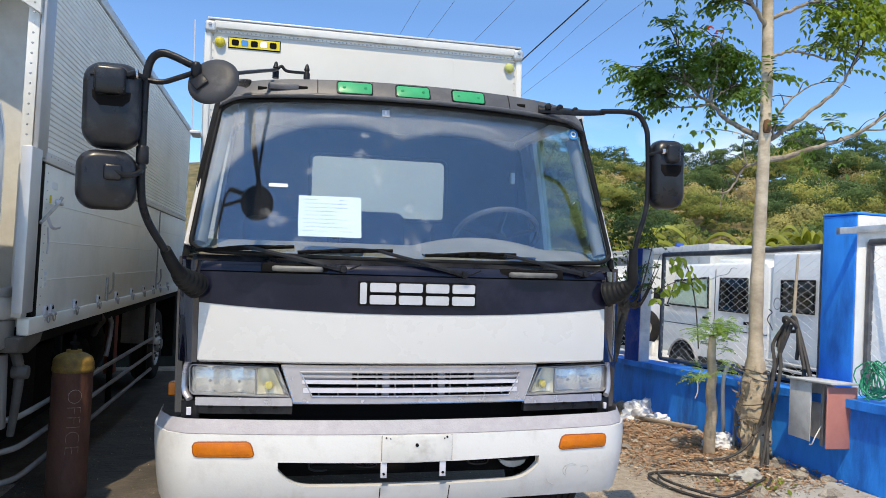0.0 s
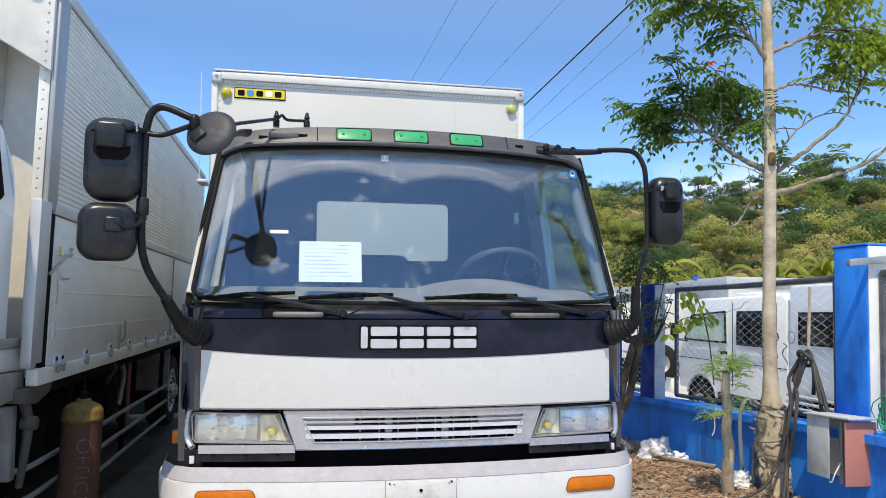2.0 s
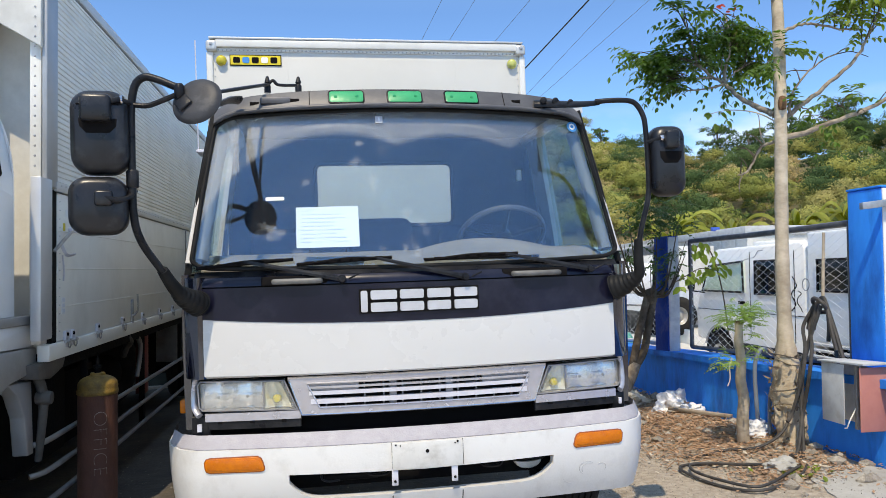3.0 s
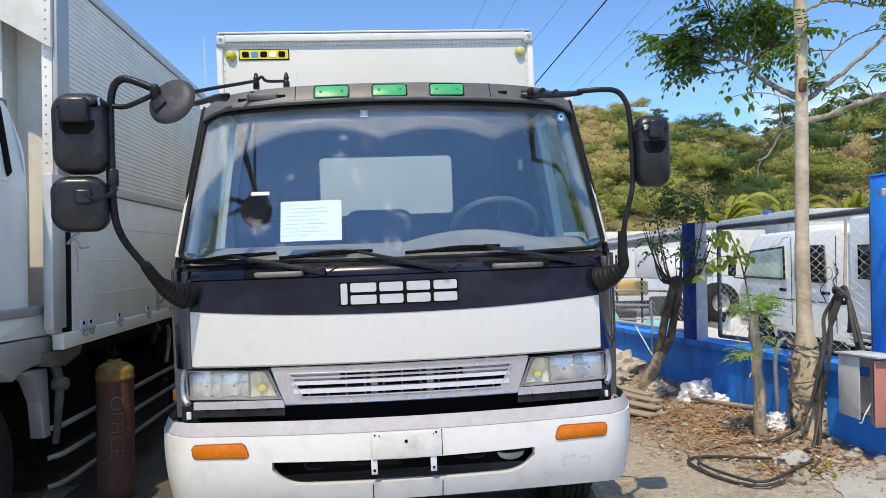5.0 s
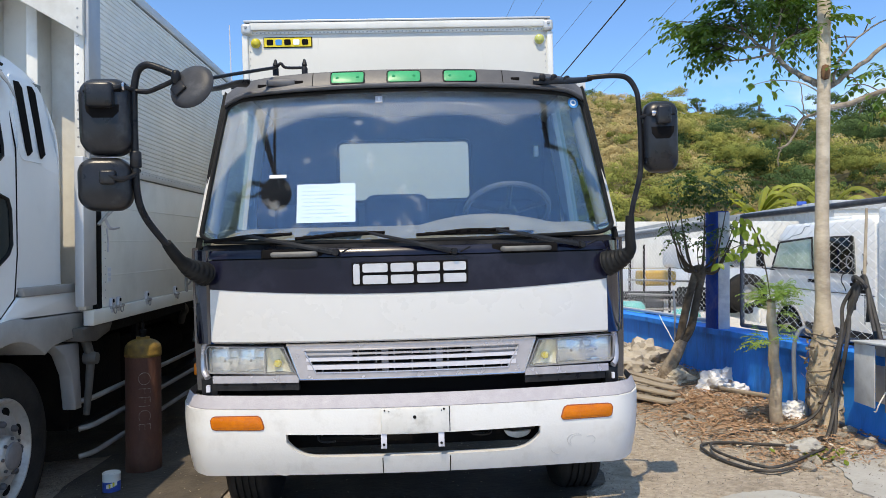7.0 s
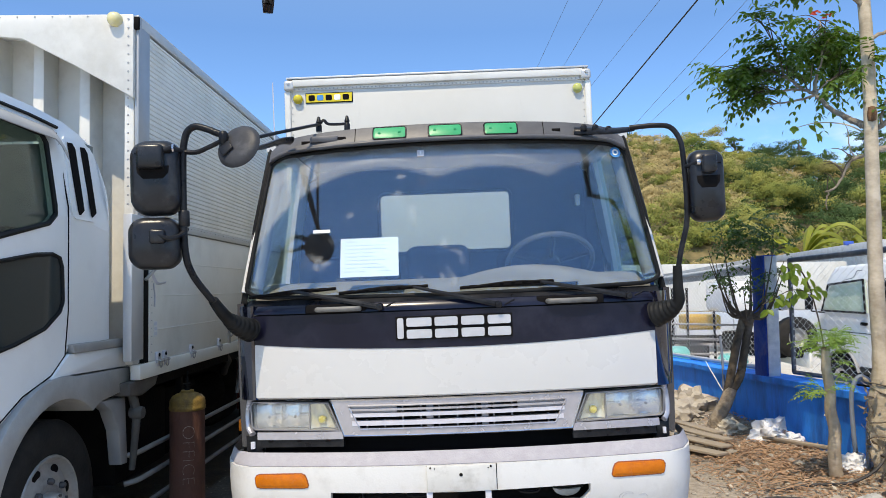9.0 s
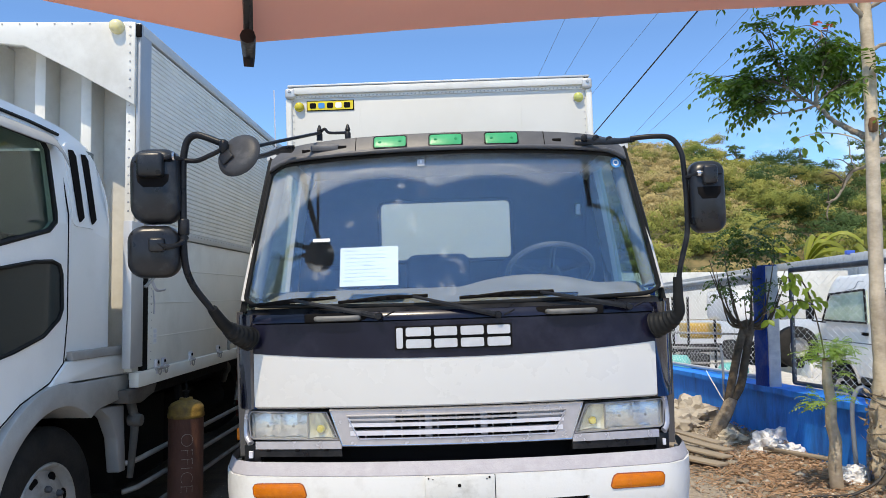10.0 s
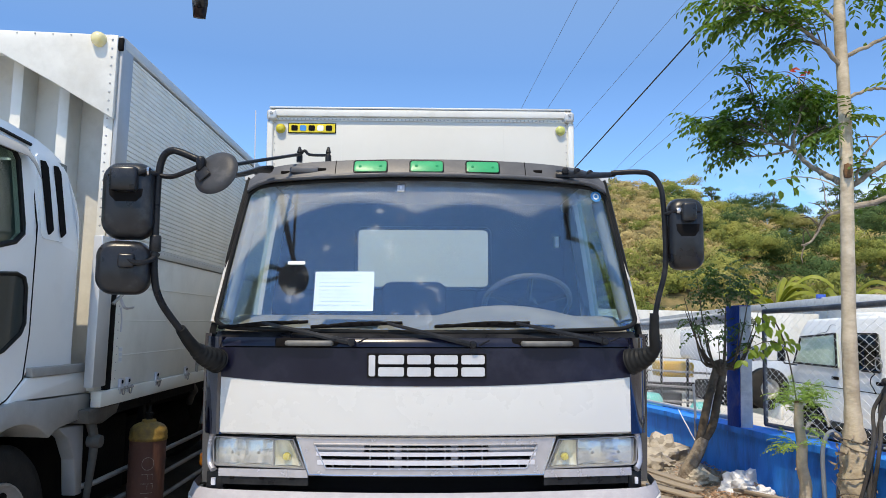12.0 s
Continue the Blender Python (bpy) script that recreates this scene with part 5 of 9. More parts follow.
for i in range(len(ys) - 1):
    for j in range(len(zs) - 1):
        bm.faces.new((G_[i][j], G_[i + 1][j], G_[i + 1][j + 1], G_[i][j + 1]))
bk = [bm.verts.new((SX - 0.025, y, z)) for y, z in ((ys[0], zs[0][0]), (ys[-1], zs[0][0]), (ys[-1], zs[-1][0]), (ys[0], zs[-1][0]))]
bm.faces.new(bk)
part("corrugated_wing", bm, ALU_PANEL, wing, "corrugated aluminium wing panel", 20)
part("wing_top_rail", block(SX - 0.06, SX + 0.010, FY + 0.02, YE, 3.205, ZT, 0.006), ALU, wing, "aluminium top rail")
part("wing_roof", block(-4.30, SX - 0.05, FY - 0.006, YE, ZT - 0.03, ZT + 0.016, 0.01), ALU_PANEL, wing)
part("wing_hinge_rail", block(SX - 0.03, SX + 0.012, FY + 0.13, YE, 1.965, 2.018, 0.004), ALU, wing, "rail between wing and drop boards")
b = bmesh.new()
for k in range(90):
    lathe([(0.005, 0), (0.003, 0.004), (0, 0.0045)], 5, "x", (SX + 0.011, FY + 0.2 + k * 0.07, 2.003), bm=b)
part("rail_rivets", b, STEEL, wing)
# drop side boards: three planks high, several long
for (y0, y1) in ((FY + 0.17, 5.30), (5.315, YE)):
    bd = part("drop_board", block(SX - 0.03, SX, y0, y1, ZB + 0.012, 1.958, 0.004), ALU_PANEL, wing, "ribbed aluminium drop board")
    for zc in (1.30, 1.52, 1.74):
        part("board_groove", block(SX - 0.001, SX + 0.003, y0 + 0.01, y1 - 0.01, zc - 0.004, zc + 0.004, 0.002), ALU_PANEL, bd)
    b = bmesh.new()
    for k in range(16):
        lathe([(0.004, 0), (0.003, 0.003), (0, 0.004)], 5, "x", (SX, y0 + 0.035, 1.16 + k * 0.05), bm=b)
    part("board_rivets", b, STEEL, bd)
part("bottom_rail", block(SX - 0.05, SX + 0.014, FY, YE, ZB - 0.085, ZB + 0.008, 0.006), ALU_PANEL, wing, "bottom side rail")
for y0 in (1.36, 1.47, 1.98, 2.62, 3.25, 3.9, 4.5, 5.05, 5.5, 6.1):
    h = part("hinge", block(SX, SX + 0.018, y0, y0 + 0.05, ZB - 0.03, ZB + 0.065, 0.005), GRILLE_WHITE, wing)
    part("hinge_eye", lathe([(0.0, 0.0), (0.012, 0.0), (0.012, 0.004), (0, 0.004)], 10, "x", (SX + 0.018, y0 + 0.025, ZB + 0.045)), INK_SHADE, h)
    part("hinge_pin", tube([(SX + 0.022, y0 - 0.02, ZB + 0.005), (SX + 0.022, y0 + 0.07, ZB + 0.005)], 0.011, 8), STEEL, h)
    part("hinge_ring", tube([(SX + 0.03, y0 + 0.025 + 0.022 * math.cos(a), ZB - 0.01 + 0.026 * math.sin(a)) for a in lin(0, 2 * math.pi, 12)[:-1]], 0.004, 5, True), STEEL, h)
for y0 in (2.937, 5.307):
    g = part("latch", block(SX, SX + 0.016, y0 - 0.02, y0 + 0.02, ZB, 1.28, 0.004), STEEL, wing)
    part("latch_handle", tube(smooth_path([(SX + 0.02, y0, 1.15), (SX + 0.05, y0 + 0.01, 1.20), (SX + 0.045, y0 + 0.012, 1.32)], 4), 0.009, 6), STEEL, g)
    if y0 > 5:
        part("latch_rod", tube([(SX + 0.008, y0, 1.28), (SX + 0.008, y0, 1.95)], 0.008, 6), STEEL, g)
lb = part("label_plate", block(SX, SX + 0.003, 1.335, 1.39, 1.255, 1.355), PAPER, wing, "small white label with dark marks")
for k in range(3):
    part("label_mark", block(SX + 0.003, SX + 0.0045, 1.342, 1.383, 1.265 + k * 0.031, 1.285 + k * 0.031), PALE_INK, lb)
part("sticker", block(SX, SX + 0.002, 1.40, 1.50, 1.83, 1.87), PAPER, wing)
part("sticker", block(SX, SX + 0.002, 1.36, 1.395, 1.74, 1.79), YELLOW, wing)
# lever with a pale cloth at the front corner
lv = part("lever", tube(smooth_path([(SX + 0.02, 1.16, 1.62), (SX + 0.04, 1.22, 1.67), (SX + 0.05, 1.33, 1.73), (SX + 0.05, 1.42, 1.78)], 4), 0.011, 6), STEEL, wing)
part("lever_tip", block(SX + 0.035, SX + 0.06, 1.33, 1.44, 1.735, 1.765, 0.008, m=None), GRILLE_WHITE, lv)
part("strap", tube(smooth_path([(SX + 0.03, 1.24, 1.66), (SX + 0.05, 1.27, 1.60), (SX + 0.06, 1.38, 1.605)], 4), 0.010, 5, flat=0.4), GRILLE_WHITE, lv)
part("strap", tube(smooth_path([(SX + 0.03, 1.26, 1.60), (SX + 0.03, 1.28, 1.52), (SX + 0.03, 1.275, 1.45)], 4), 0.005, 5), GRILLE_WHITE, lv)
# front corner and front wall
part("corner_post", block(SX - 0.02, SX + 0.008, FY - 0.02, FY + 0.15, 1.98, ZT, 0.006), POST_GREY, wing, "aluminium corner post")
for k in range(22):
    part("post_rivet", lathe([(0.007, 0), (0.005, -0.004), (0, -0.005)], 6, "y", (SX - 0.045, FY - 0.051, 3.24 - k * 0.055)), STEEL, wing)
part("lower_post", block(SX - 0.045, SX + 0.01, 0.985, FY + 0.06, 1.13, 2.02, 0.006), POST_BLUE, wing, "blue-grey lower corner post")
part("post_channel", block(SX - 0.05, SX - 0.005, FY + 0.09, FY + 0.17, 1.09, 1.97, 0.004), DARK, wing)
FW = lambda a, c, d: Vector((a, d, c))
part("front_wall", block(-4.28, SX - 0.02, 1.42, 1.46, 1.0, 3.25), PANEL_WHITE, wing, "white front wall of the body")
part("front_hood", prism([(-4.28, 3.30), (SX - 0.015, 3.27), (SX - 0.015, 2.745), (-2.33, 2.955), (-2.66, 3.13), (-3.2, 3.19), (-4.28, 3.19)], FW, FY - 0.05, FY - 0.01, 0.004), PANEL_WHITE, wing, "white hood panel with a slanting lower edge")
for k in range(16):
    part("hood_rivet", lathe([(0.006, 0), (0.0045, -0.004), (0, -0.005)], 6, "y", (SX - 0.30 - k * 0.11, FY - 0.05, 3.262 + k * 0.001)), STEEL, wing)
for x in (-2.36, -2.66, -2.97, -3.28):
    part("wall_rib", block(x - 0.035, x + 0.035, 1.24, 1.42, 1.2, 3.22, 0.006), PANEL_WHITE, wing)
part("hood_lamp", lathe([(0.045, 0), (0.045, -0.02), (0.036, -0.045), (0.015, -0.055), (0, -0.056)], 20, "y", (-2.075, FY - 0.05, 3.235)), YELLOW_LENS_DULL, wing, "round yellowed clearance lamp")
part("hood_catch", block(SX - 0.05, SX + 0.015, FY - 0.04, FY - 0.015, 3.18, 3.26, 0.006), DARK, wing)

# cab
CX = -2.05
win = [(-0.78, 2.30), (-0.95, 1.78), (-0.16, 1.80), (0.27, 1.90), (0.335, 1.95), (0.33, 2.0), (0.315, 2.32), (0.29, 2.365), (-0.2, 2.38), (-0.6, 2.37)]
# side skin as strips round the window
SP = lambda a, c, d: Vector((CX + d - 0.10 * max(0, (c - 2.0) / 0.5) ** 2, a, c))


def skin(poly, d0=-0.04, d1=0.0, bev=0.0):
    return prism(poly, SP, d0, d1, bev)


cab = part("cab_lower_side", skin([(-1.15, 1.08), (-1.18, 1.6), (-1.12, 1.80), (-0.95, 1.78), (-0.16, 1.80), (0.27, 1.90), (0.335, 1.95), (0.60, 1.95), (0.912, 1.90), (0.93, 1.27), (0.47, 1.27), (0.42, 1.20), (0.30, 1.12), (0.05, 1.05), (-0.2, 0.92), (-0.4, 0.78), (-1.14, 0.72)]), CAB_WHITE, wing, "white cab side with a low door window")
part("cab_rear_quarter", skin([(0.335, 1.95), (0.60, 1.95), (0.912, 1.90), (0.90, 2.0), (0.88, 2.1), (0.83, 2.34), (0.78, 2.41), (0.70, 2.45), (0.56, 2.485), (0.30, 2.505), (0.29, 2.365), (0.315, 2.32)]), CAB_WHITE, wing)
part("cab_roof_side", skin([(0.30, 2.505), (-0.6, 2.51), (-0.85, 2.46), (-1.05, 2.1), (-1.12, 1.80), (-0.95, 1.78), (-0.78, 2.30), (-0.6, 2.37), (-0.2, 2.38), (0.29, 2.365)]), CAB_WHITE, wing)
part("cab_roof", sheet(lambda u, v: Vector((CX - 0.10 - 0.04 * 0 - 0.25 * math.sin(u * math.pi / 2) - 1.95 * max(0, u - 0.5) * 2 * 0.9, -0.75 + 1.50 * v, 2.44 + 0.12 * math.sin(min(1, u * 2) * math.pi / 2) - 0.10 * max(0, v - 0.8) * 5 - 0.05 * max(0, 0.1 - v) * 10)), lin(0, 1, 10), lin(0, 1, 12), (-0.02, 0, -0.04)), CAB_WHITE, wing, "white cab roof")
part("cab_rear_corner", sheet(lambda u, v: Vector((CX - 0.001 - 0.12 * (1 - math.cos(u * math.pi / 2)) - 0.10 * max(0, (1.27 + 1.2 * v - 2.0) / 0.5) ** 2, (0.925 - 0.05 * max(0, v - 0.5)) - 0.22 * max(0, v - 0.72) ** 1.5 * 3 + 0.05 * math.sin(u * math.pi / 2), 1.27 + 1.17 * v)), lin(0, 1, 6), lin(0, 1, 14), (-0.03, -0.01, 0)), CAB_WHITE, wing)
part("cab_rear_wall", block(-4.15, CX - 0.10, 0.86, 0.90, 1.1, 2.42), CAB_WHITE, wing)
part("cab_front", block(-4.2, CX - 0.02, -1.2, -1.1, 0.5, 1.75, 0.05, 3), CAB_WHITE, wing)
part("cab_bumper", block(-4.25, CX + 0.02, -1.32, -1.1, 0.35, 0.75, 0.06, 3), CAB_WHITE, wing)
part("cab_screen", prism([(-1.15, 1.75), (-0.9, 2.44), (-0.88, 2.44), (-1.13, 1.75)], lambda a, c, d: Vector((d, a, c)), -4.1, CX - 0.12), DARK_PANE, wing)
part("cab_far_side", block(-4.2, -4.15, -1.1, 0.9, 0.75, 1.8), CAB_WHITE, wing)
part("cab_inside", block(-4.1, CX - 0.06, 0.72, 0.84, 1.0, 2.4), PALE_TRIM, wing)
part("cab_seat", block(-2.75, -2.25, 0.1, 0.5, 1.25, 1.9, 0.08, 3), SEAT, wing)
part("cab_dash", block(-4.1, CX - 0.08, -1.05, -0.65, 1.1, 1.72, 0.05, 3), CABIN, wing)
part("cab_floor", block(-4.1, CX - 0.05, -1.1, 0.85, 1.0, 1.05), CABIN, wing)
part("door_window", prism(win, SP, -0.022, -0.018), PANE, wing, "green-tinted door window")
part("door_window_seal", tube([SP(a, c, -0.004) for a, c in win], 0.014, 6, True), RUBBER, wing)
low = [(-0.40, 1.62), (-0.16, 1.69), (0.14, 1.735), (0.30, 1.745), (0.365, 1.73), (0.39, 1.68), (0.40, 1.50), (0.37, 1.45), (0.23, 1.37), (-0.02, 1.31), (-0.2, 1.28), (-0.4, 1.26)]
part("low_window", prism(low, SP, -0.004, 0.003), DARK_PANE, wing, "dark lower door window")
part("low_window_back", prism(low, SP, -0.05, -0.041), CABIN, wing)
part("low_window_seal", tube([SP(a, c, 0.003) for a, c in low], 0.011, 6, True), RUBBER, wing)
part("rain_visor", sheet(lambda u, v: SP(-0.75 + 1.16 * u, 2.415 - 0.075 * v - 0.10 * max(0, u - 0.94) * 16 * v, 0.05 * math.sin(v * math.pi / 2) + 0.005), lin(0, 1, 24), lin(0, 1, 5), (-0.004, 0, -0.003)), GREY_GUARD, wing, "dark plastic rain visor")
part("drip_rail", tube([SP(y, 2.445 - 0.05 * max(0, y - 0.2), 0.006) for y in lin(-0.75, 0.46, 14)], 0.009, 6), RUBBER, wing)
vf = part("vent_frame", prism(rounded(0.485, 0.775, 1.945, 2.40, 0.05, 4), SP, -0.002, 0.006), CAB_WHITE, wing, "double air slot behind the door")
for a0, a1 in ((0.528, 0.598), (0.668, 0.735)):
    part("vent_slot", prism([(a0, 2.365), (a1 - 0.02, 2.37), (a1, 2.34), (a1 + 0.015, 2.0), (a1 - 0.02, 1.975), (a0 + 0.035, 1.97), (a0 + 0.02, 2.0)], SP, 0.004, 0.009), INK_SHADE, vf)
part("door_gap", tube([SP(a, c, 0.001) for a, c in ((0.44, 2.40), (0.455, 2.0), (0.46, 1.45), (0.43, 1.22), (0.30, 1.13), (0.05, 1.06), (-0.2, 0.93))], 0.004, 5), INK_SHADE, wing)
part("side_moulding", prism([(0.455, 1.275), (1.12, 1.265), (1.12, 1.215), (0.48, 1.225)], SP, -0.01, 0.03, 0.006), GREY_GUARD, wing, "dark grey side moulding")
part("rear_skirt", prism([(0.44, 1.225), (1.13, 1.215), (1.145, 1.09), (0.46, 1.115), (0.25, 1.10), (0.30, 1.13)], SP, -0.06, 0.02, 0.004), CAB_WHITE, wing)


def arch(r0, r1, a0, a1, n=22):
    c = (0.36, 0.42)
    return [(c[0] + r0 * math.cos(a), c[1] + r0 * math.sin(a)) for a in lin(a0, a1, n)] + [(c[0] + r1 * math.cos(a), c[1] + r1 * math.sin(a)) for a in lin(a1, a0, n)]


part("fender", prism([(1.15, 1.085), (1.15, 0.955), (0.80, 0.93), (0.74, 0.915)] + [(0.36 + 0.56 * math.cos(a), 0.42 + 0.58 * math.sin(a)) for a in lin(0.95, 2.9, 18)] + [(0.36 + 0.70 * math.cos(a), 0.42 + 0.70 * math.sin(a)) for a in lin(2.9, 1.35, 14)], SP, -0.35, 0.03, 0.006), GREY_GUARD, wing, "grey plastic wheel arch")
part("mud_guard", prism([(0.80, 0.925), (1.11, 0.905), (1.145, 0.50), (1.06, 0.505), (1.02, 0.72), (0.93, 0.85)], SP, -0.06, 0.02, 0.008), POST_GREY, wing, "grey mud guard end")
truck_wheel(wing, (-2.24, 0.42, 0.415), 0.475, 0.28, 1)
truck_wheel(wing, (-2.20, 6.55, 0.36), 0.44, 0.26, 1)
truck_wheel(wing, (-4.0, 0.42, 0.36), 0.475, 0.28, -1)
truck_wheel(wing, (-4.0, 6.55, 0.30), 0.44, 0.26, -1)
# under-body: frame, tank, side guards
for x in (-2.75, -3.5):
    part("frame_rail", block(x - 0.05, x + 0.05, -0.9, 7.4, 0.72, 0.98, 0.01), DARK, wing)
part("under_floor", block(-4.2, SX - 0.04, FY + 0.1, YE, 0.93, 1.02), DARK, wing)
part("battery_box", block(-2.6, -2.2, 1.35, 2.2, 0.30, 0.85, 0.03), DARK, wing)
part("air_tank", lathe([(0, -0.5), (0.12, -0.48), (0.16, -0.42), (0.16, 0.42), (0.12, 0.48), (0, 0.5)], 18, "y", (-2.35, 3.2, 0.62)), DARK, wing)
part("red_stay", block(-2.08, -2.0, 3.62, 3.76, 0.42, 1.0, 0.006), RED_STEEL, wing, "faded red steel stay")
part("cross_stay", tube(smooth_path([(-2.03, 3.05, 1.0), (-2.0, 3.1, 0.93), (-2.05, 3.2, 0.88), (-2.1, 3.3, 0.8)], 4), 0.03, 8), GRIMY_STEEL, wing)
part("hose", tube(smooth_path([(-2.05, 3.3, 0.98), (-2.0, 3.4, 0.92), (-2.0, 3.45, 0.8), (-2.02, 3.42, 0.6)], 5), 0.02, 8), OLD_STEEL, wing)
part("front_bracket", prism([(1.0, 1.0), (1.45, 1.0), (1.40, 0.94), (1.2, 0.90), (1.02, 0.92)], lambda a, c, d: Vector((d, a, c)), -2.25, -1.96, 0.01), GRIMY_STEEL, wing)
st = part("guard_stay", tube(smooth_path([(-2.02, 1.16, 0.93), (-1.99, 1.17, 0.80), (-2.0, 1.17, 0.62), (-2.02, 1.18, 0.45)], 4), [0.032, 0.020], 8), GRIMY_STEEL, wing)
part("stay_cap", lathe([(0.0, -0.05), (0.035, -0.04), (0.045, 0), (0.035, 0.04), (0, 0.05)], 12, "x", (-1.985, 1.17, 0.80)), GRIMY_STEEL, wing)
for zc in (0.545, 0.375, 0.205):
    part("guard_rail", tube([(-1.97, 1.78, zc + 0.01), (-1.97, 5.45, zc)], 0.017, 8), OLD_STEEL, wing, "grey side guard rail")
    part("guard_rail", tube(smooth_path([(-2.06, 1.16, zc - 0.01), (-2.0, 1.22, zc), (-1.975, 1.36, zc + 0.01), (-1.97, 1.74, zc + 0.01)], 4), 0.017, 8), OLD_STEEL, wing, "grey side guard rail")
for y in (1.95, 3.55, 5.3):
    part("guard_post", block(-2.03, -1.99, y - 0.025, y + 0.025, 0.17, 0.95, 0.005), DARK, wing)
part("rear_mud_flap", block(-2.35, -2.0, 5.72, 5.78, 0.45, 1.0, 0.01), OLD_STEEL, wing)
part("wall_edge", block(SX - 0.09, SX - 0.03, 1.10, 1.42, 1.1, 3.2, 0.004), PANEL_WHITE, wing)
# boards and filler blocks added to shut out light and darken the underside
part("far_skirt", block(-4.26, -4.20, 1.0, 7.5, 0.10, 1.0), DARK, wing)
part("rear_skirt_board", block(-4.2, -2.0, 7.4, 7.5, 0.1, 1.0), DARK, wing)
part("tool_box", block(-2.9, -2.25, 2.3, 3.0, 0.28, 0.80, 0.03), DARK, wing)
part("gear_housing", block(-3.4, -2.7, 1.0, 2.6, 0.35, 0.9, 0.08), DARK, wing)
part("underside_filler_tyre", lathe([(0.2, -0.12), (0.42, -0.13), (0.46, -0.08), (0.46, 0.08), (0.42, 0.13), (0.2, 0.12)], 30, "y", (-2.75, 4.6, 0.55)), TYRE, wing)


# ---------------- ground, wall and fence ----------------
GROUND = mat("dusty_concrete_ground", (0.49, 0.42, 0.34), (0.29, 0.245, 0.197), 0.95, scale=22, mix=(0.3, 0.7), bump=0.9, bscale=60, stain=(0.14, 0.11, 0.08), stain_amt=0.8, stain_scale=1.7, rvar=0.05, spec=0.25)
gx = sorted(set([round(v, 3) for v in lin(-6, 4.4, 104) + [-900, -300, -100, -40, -20, -12, -8, 6, 8, 11, 15, 20, 30, 60, 150, 400, 900]]))
gy = sorted(set([round(v, 3) for v in lin(-5, 9, 140) + [-900, -300, -100, -40, -20, -12, -8, 11, 14, 18, 24, 34, 60, 120, 300, 900]]))


def far_z(x, y):
    z = ground_z(x, y)
    if 2.9 < x:
        z += min(0.3, (x - 2.9)) * -0.35
    return z


bm = bmesh.new()
V = [[bm.verts.new((x, y, far_z(x, y))) for y in gy] for x in gx]
for i in range(len(gx) - 1):
    for j in range(len(gy) - 1):
        bm.faces.new((V[i][j], V[i + 1][j], V[i + 1][j + 1], V[i][j + 1]))
solid("ground", bm, GROUND, "dusty concrete and dirt yard with oil stains", "ground", kind="structure", smooth=60)

# dark streaks in the blue paint the dappled tree shade on the wall
BLUE = mat("dappled_blue_wall_paint", (0.006, 0.235, 0.84), (0.012, 0.29, 0.93), 0.6, spec=0.2, scale=5, bump=0.14, bscale=30, stain=(0.012, 0.06, 0.30), stain_amt=0.75, stain_scale=2.2, stretch=(1, 1.6, 0.55))
BLUE_DARK = mat("worn_blue_post_paint", (0.004, 0.045, 0.30), (0.008, 0.07, 0.40), 0.7, spec=0.2, scale=6, bump=0.3, bscale=40, stain=(0.25, 0.25, 0.27), stain_amt=0.35, stain_scale=4)
WALL_WHITE = mat("white_wall_paint", (0.78, 0.78, 0.76), (0.70, 0.70, 0.68), 0.7, scale=6, bump=0.25, bscale=40, stain=(0.5, 0.5, 0.48), stain_amt=0.3, stain_scale=3)
GREY_FACE = mat("grimy_post_face", (0.66, 0.66, 0.65), (0.46, 0.47, 0.49), 0.7, scale=7, bump=0.3, bscale=30, stain=(0.12, 0.15, 0.28), stain_amt=0.45, stain_scale=4)
PIPE = mat("grey_pipe", (0.10, 0.10, 0.11), (0.16, 0.16, 0.17), 0.5, metal=0.5, scale=14, stain=(0.30, 0.28, 0.26), stain_amt=0.5, stain_scale=8)
PALE_PIPE = mat("pale_painted_rail", (0.52, 0.54, 0.55), (0.44, 0.46, 0.47), 0.5, scale=9, stain=(0.25, 0.22, 0.2), stain_amt=0.4, stain_scale=8)
WIRE = mat("galvanised_wire", (0.86, 0.86, 0.85), (0.72, 0.73, 0.73), 0.5, metal=0.1, scale=20)


def top_z(y):
    """Top of the low wall, which drops to the back."""
    return 0.815 - 0.047 * y


def wall_run(y0, y1, name):
    w = solid(name, sheet(lambda u, v: Vector((2.965, y0 + (y1 - y0) * u, -0.35 + (top_z(y0 + (y1 - y0) * u) - 0.05 + 0.35) * v)), lin(0, 1, 12), lin(0, 1, 4), (0.22, 0, 0)), BLUE, "low concrete wall painted bright blue", "wall", kind="structure")
    part("wall_cap", sheet(lambda u, v: Vector((2.925 + 0.30 * v, y0 + (y1 - y0) * u, top_z(y0 + (y1 - y0) * u) + 0.004 * math.sin(u * 40))), lin(0, 1, 20), [0, 0.1, 0.9, 1], (0, 0, -0.055)), BLUE, w)
    return w


wall_run(-4.5, 11.0, "wall_east")


def fence_post(y, zt, name, w, mt, label):
    g = solid(name, block(3.09, 3.09 + w, y - w / 2, y + w / 2, top_z(y) - 0.02, zt, 0.012), mt, label, "post", kind="structure")
    return g


pillar = solid("gate_pillar", block(3.11, 3.45, 0.93, 1.245, 0.70, 1.985, 0.014), BLUE, "square concrete pillar painted blue and white", "pillar", kind="structure")
part("white_side", block(3.116, 3.446, 0.924, 0.933, 0.70, 1.98, 0.002), WALL_WHITE, pillar, "white painted face of the pillar")
part("pillar_crown", block(3.105, 3.455, 0.925, 1.25, 1.985, 2.0, 0.006), BLUE, pillar)
solid("fence_post", block(2.93, 3.06, 3.57, 3.85, top_z(3.7) - 0.02, 1.79, 0.012), BLUE_DARK, "worn blue concrete fence post", "post", kind="structure")
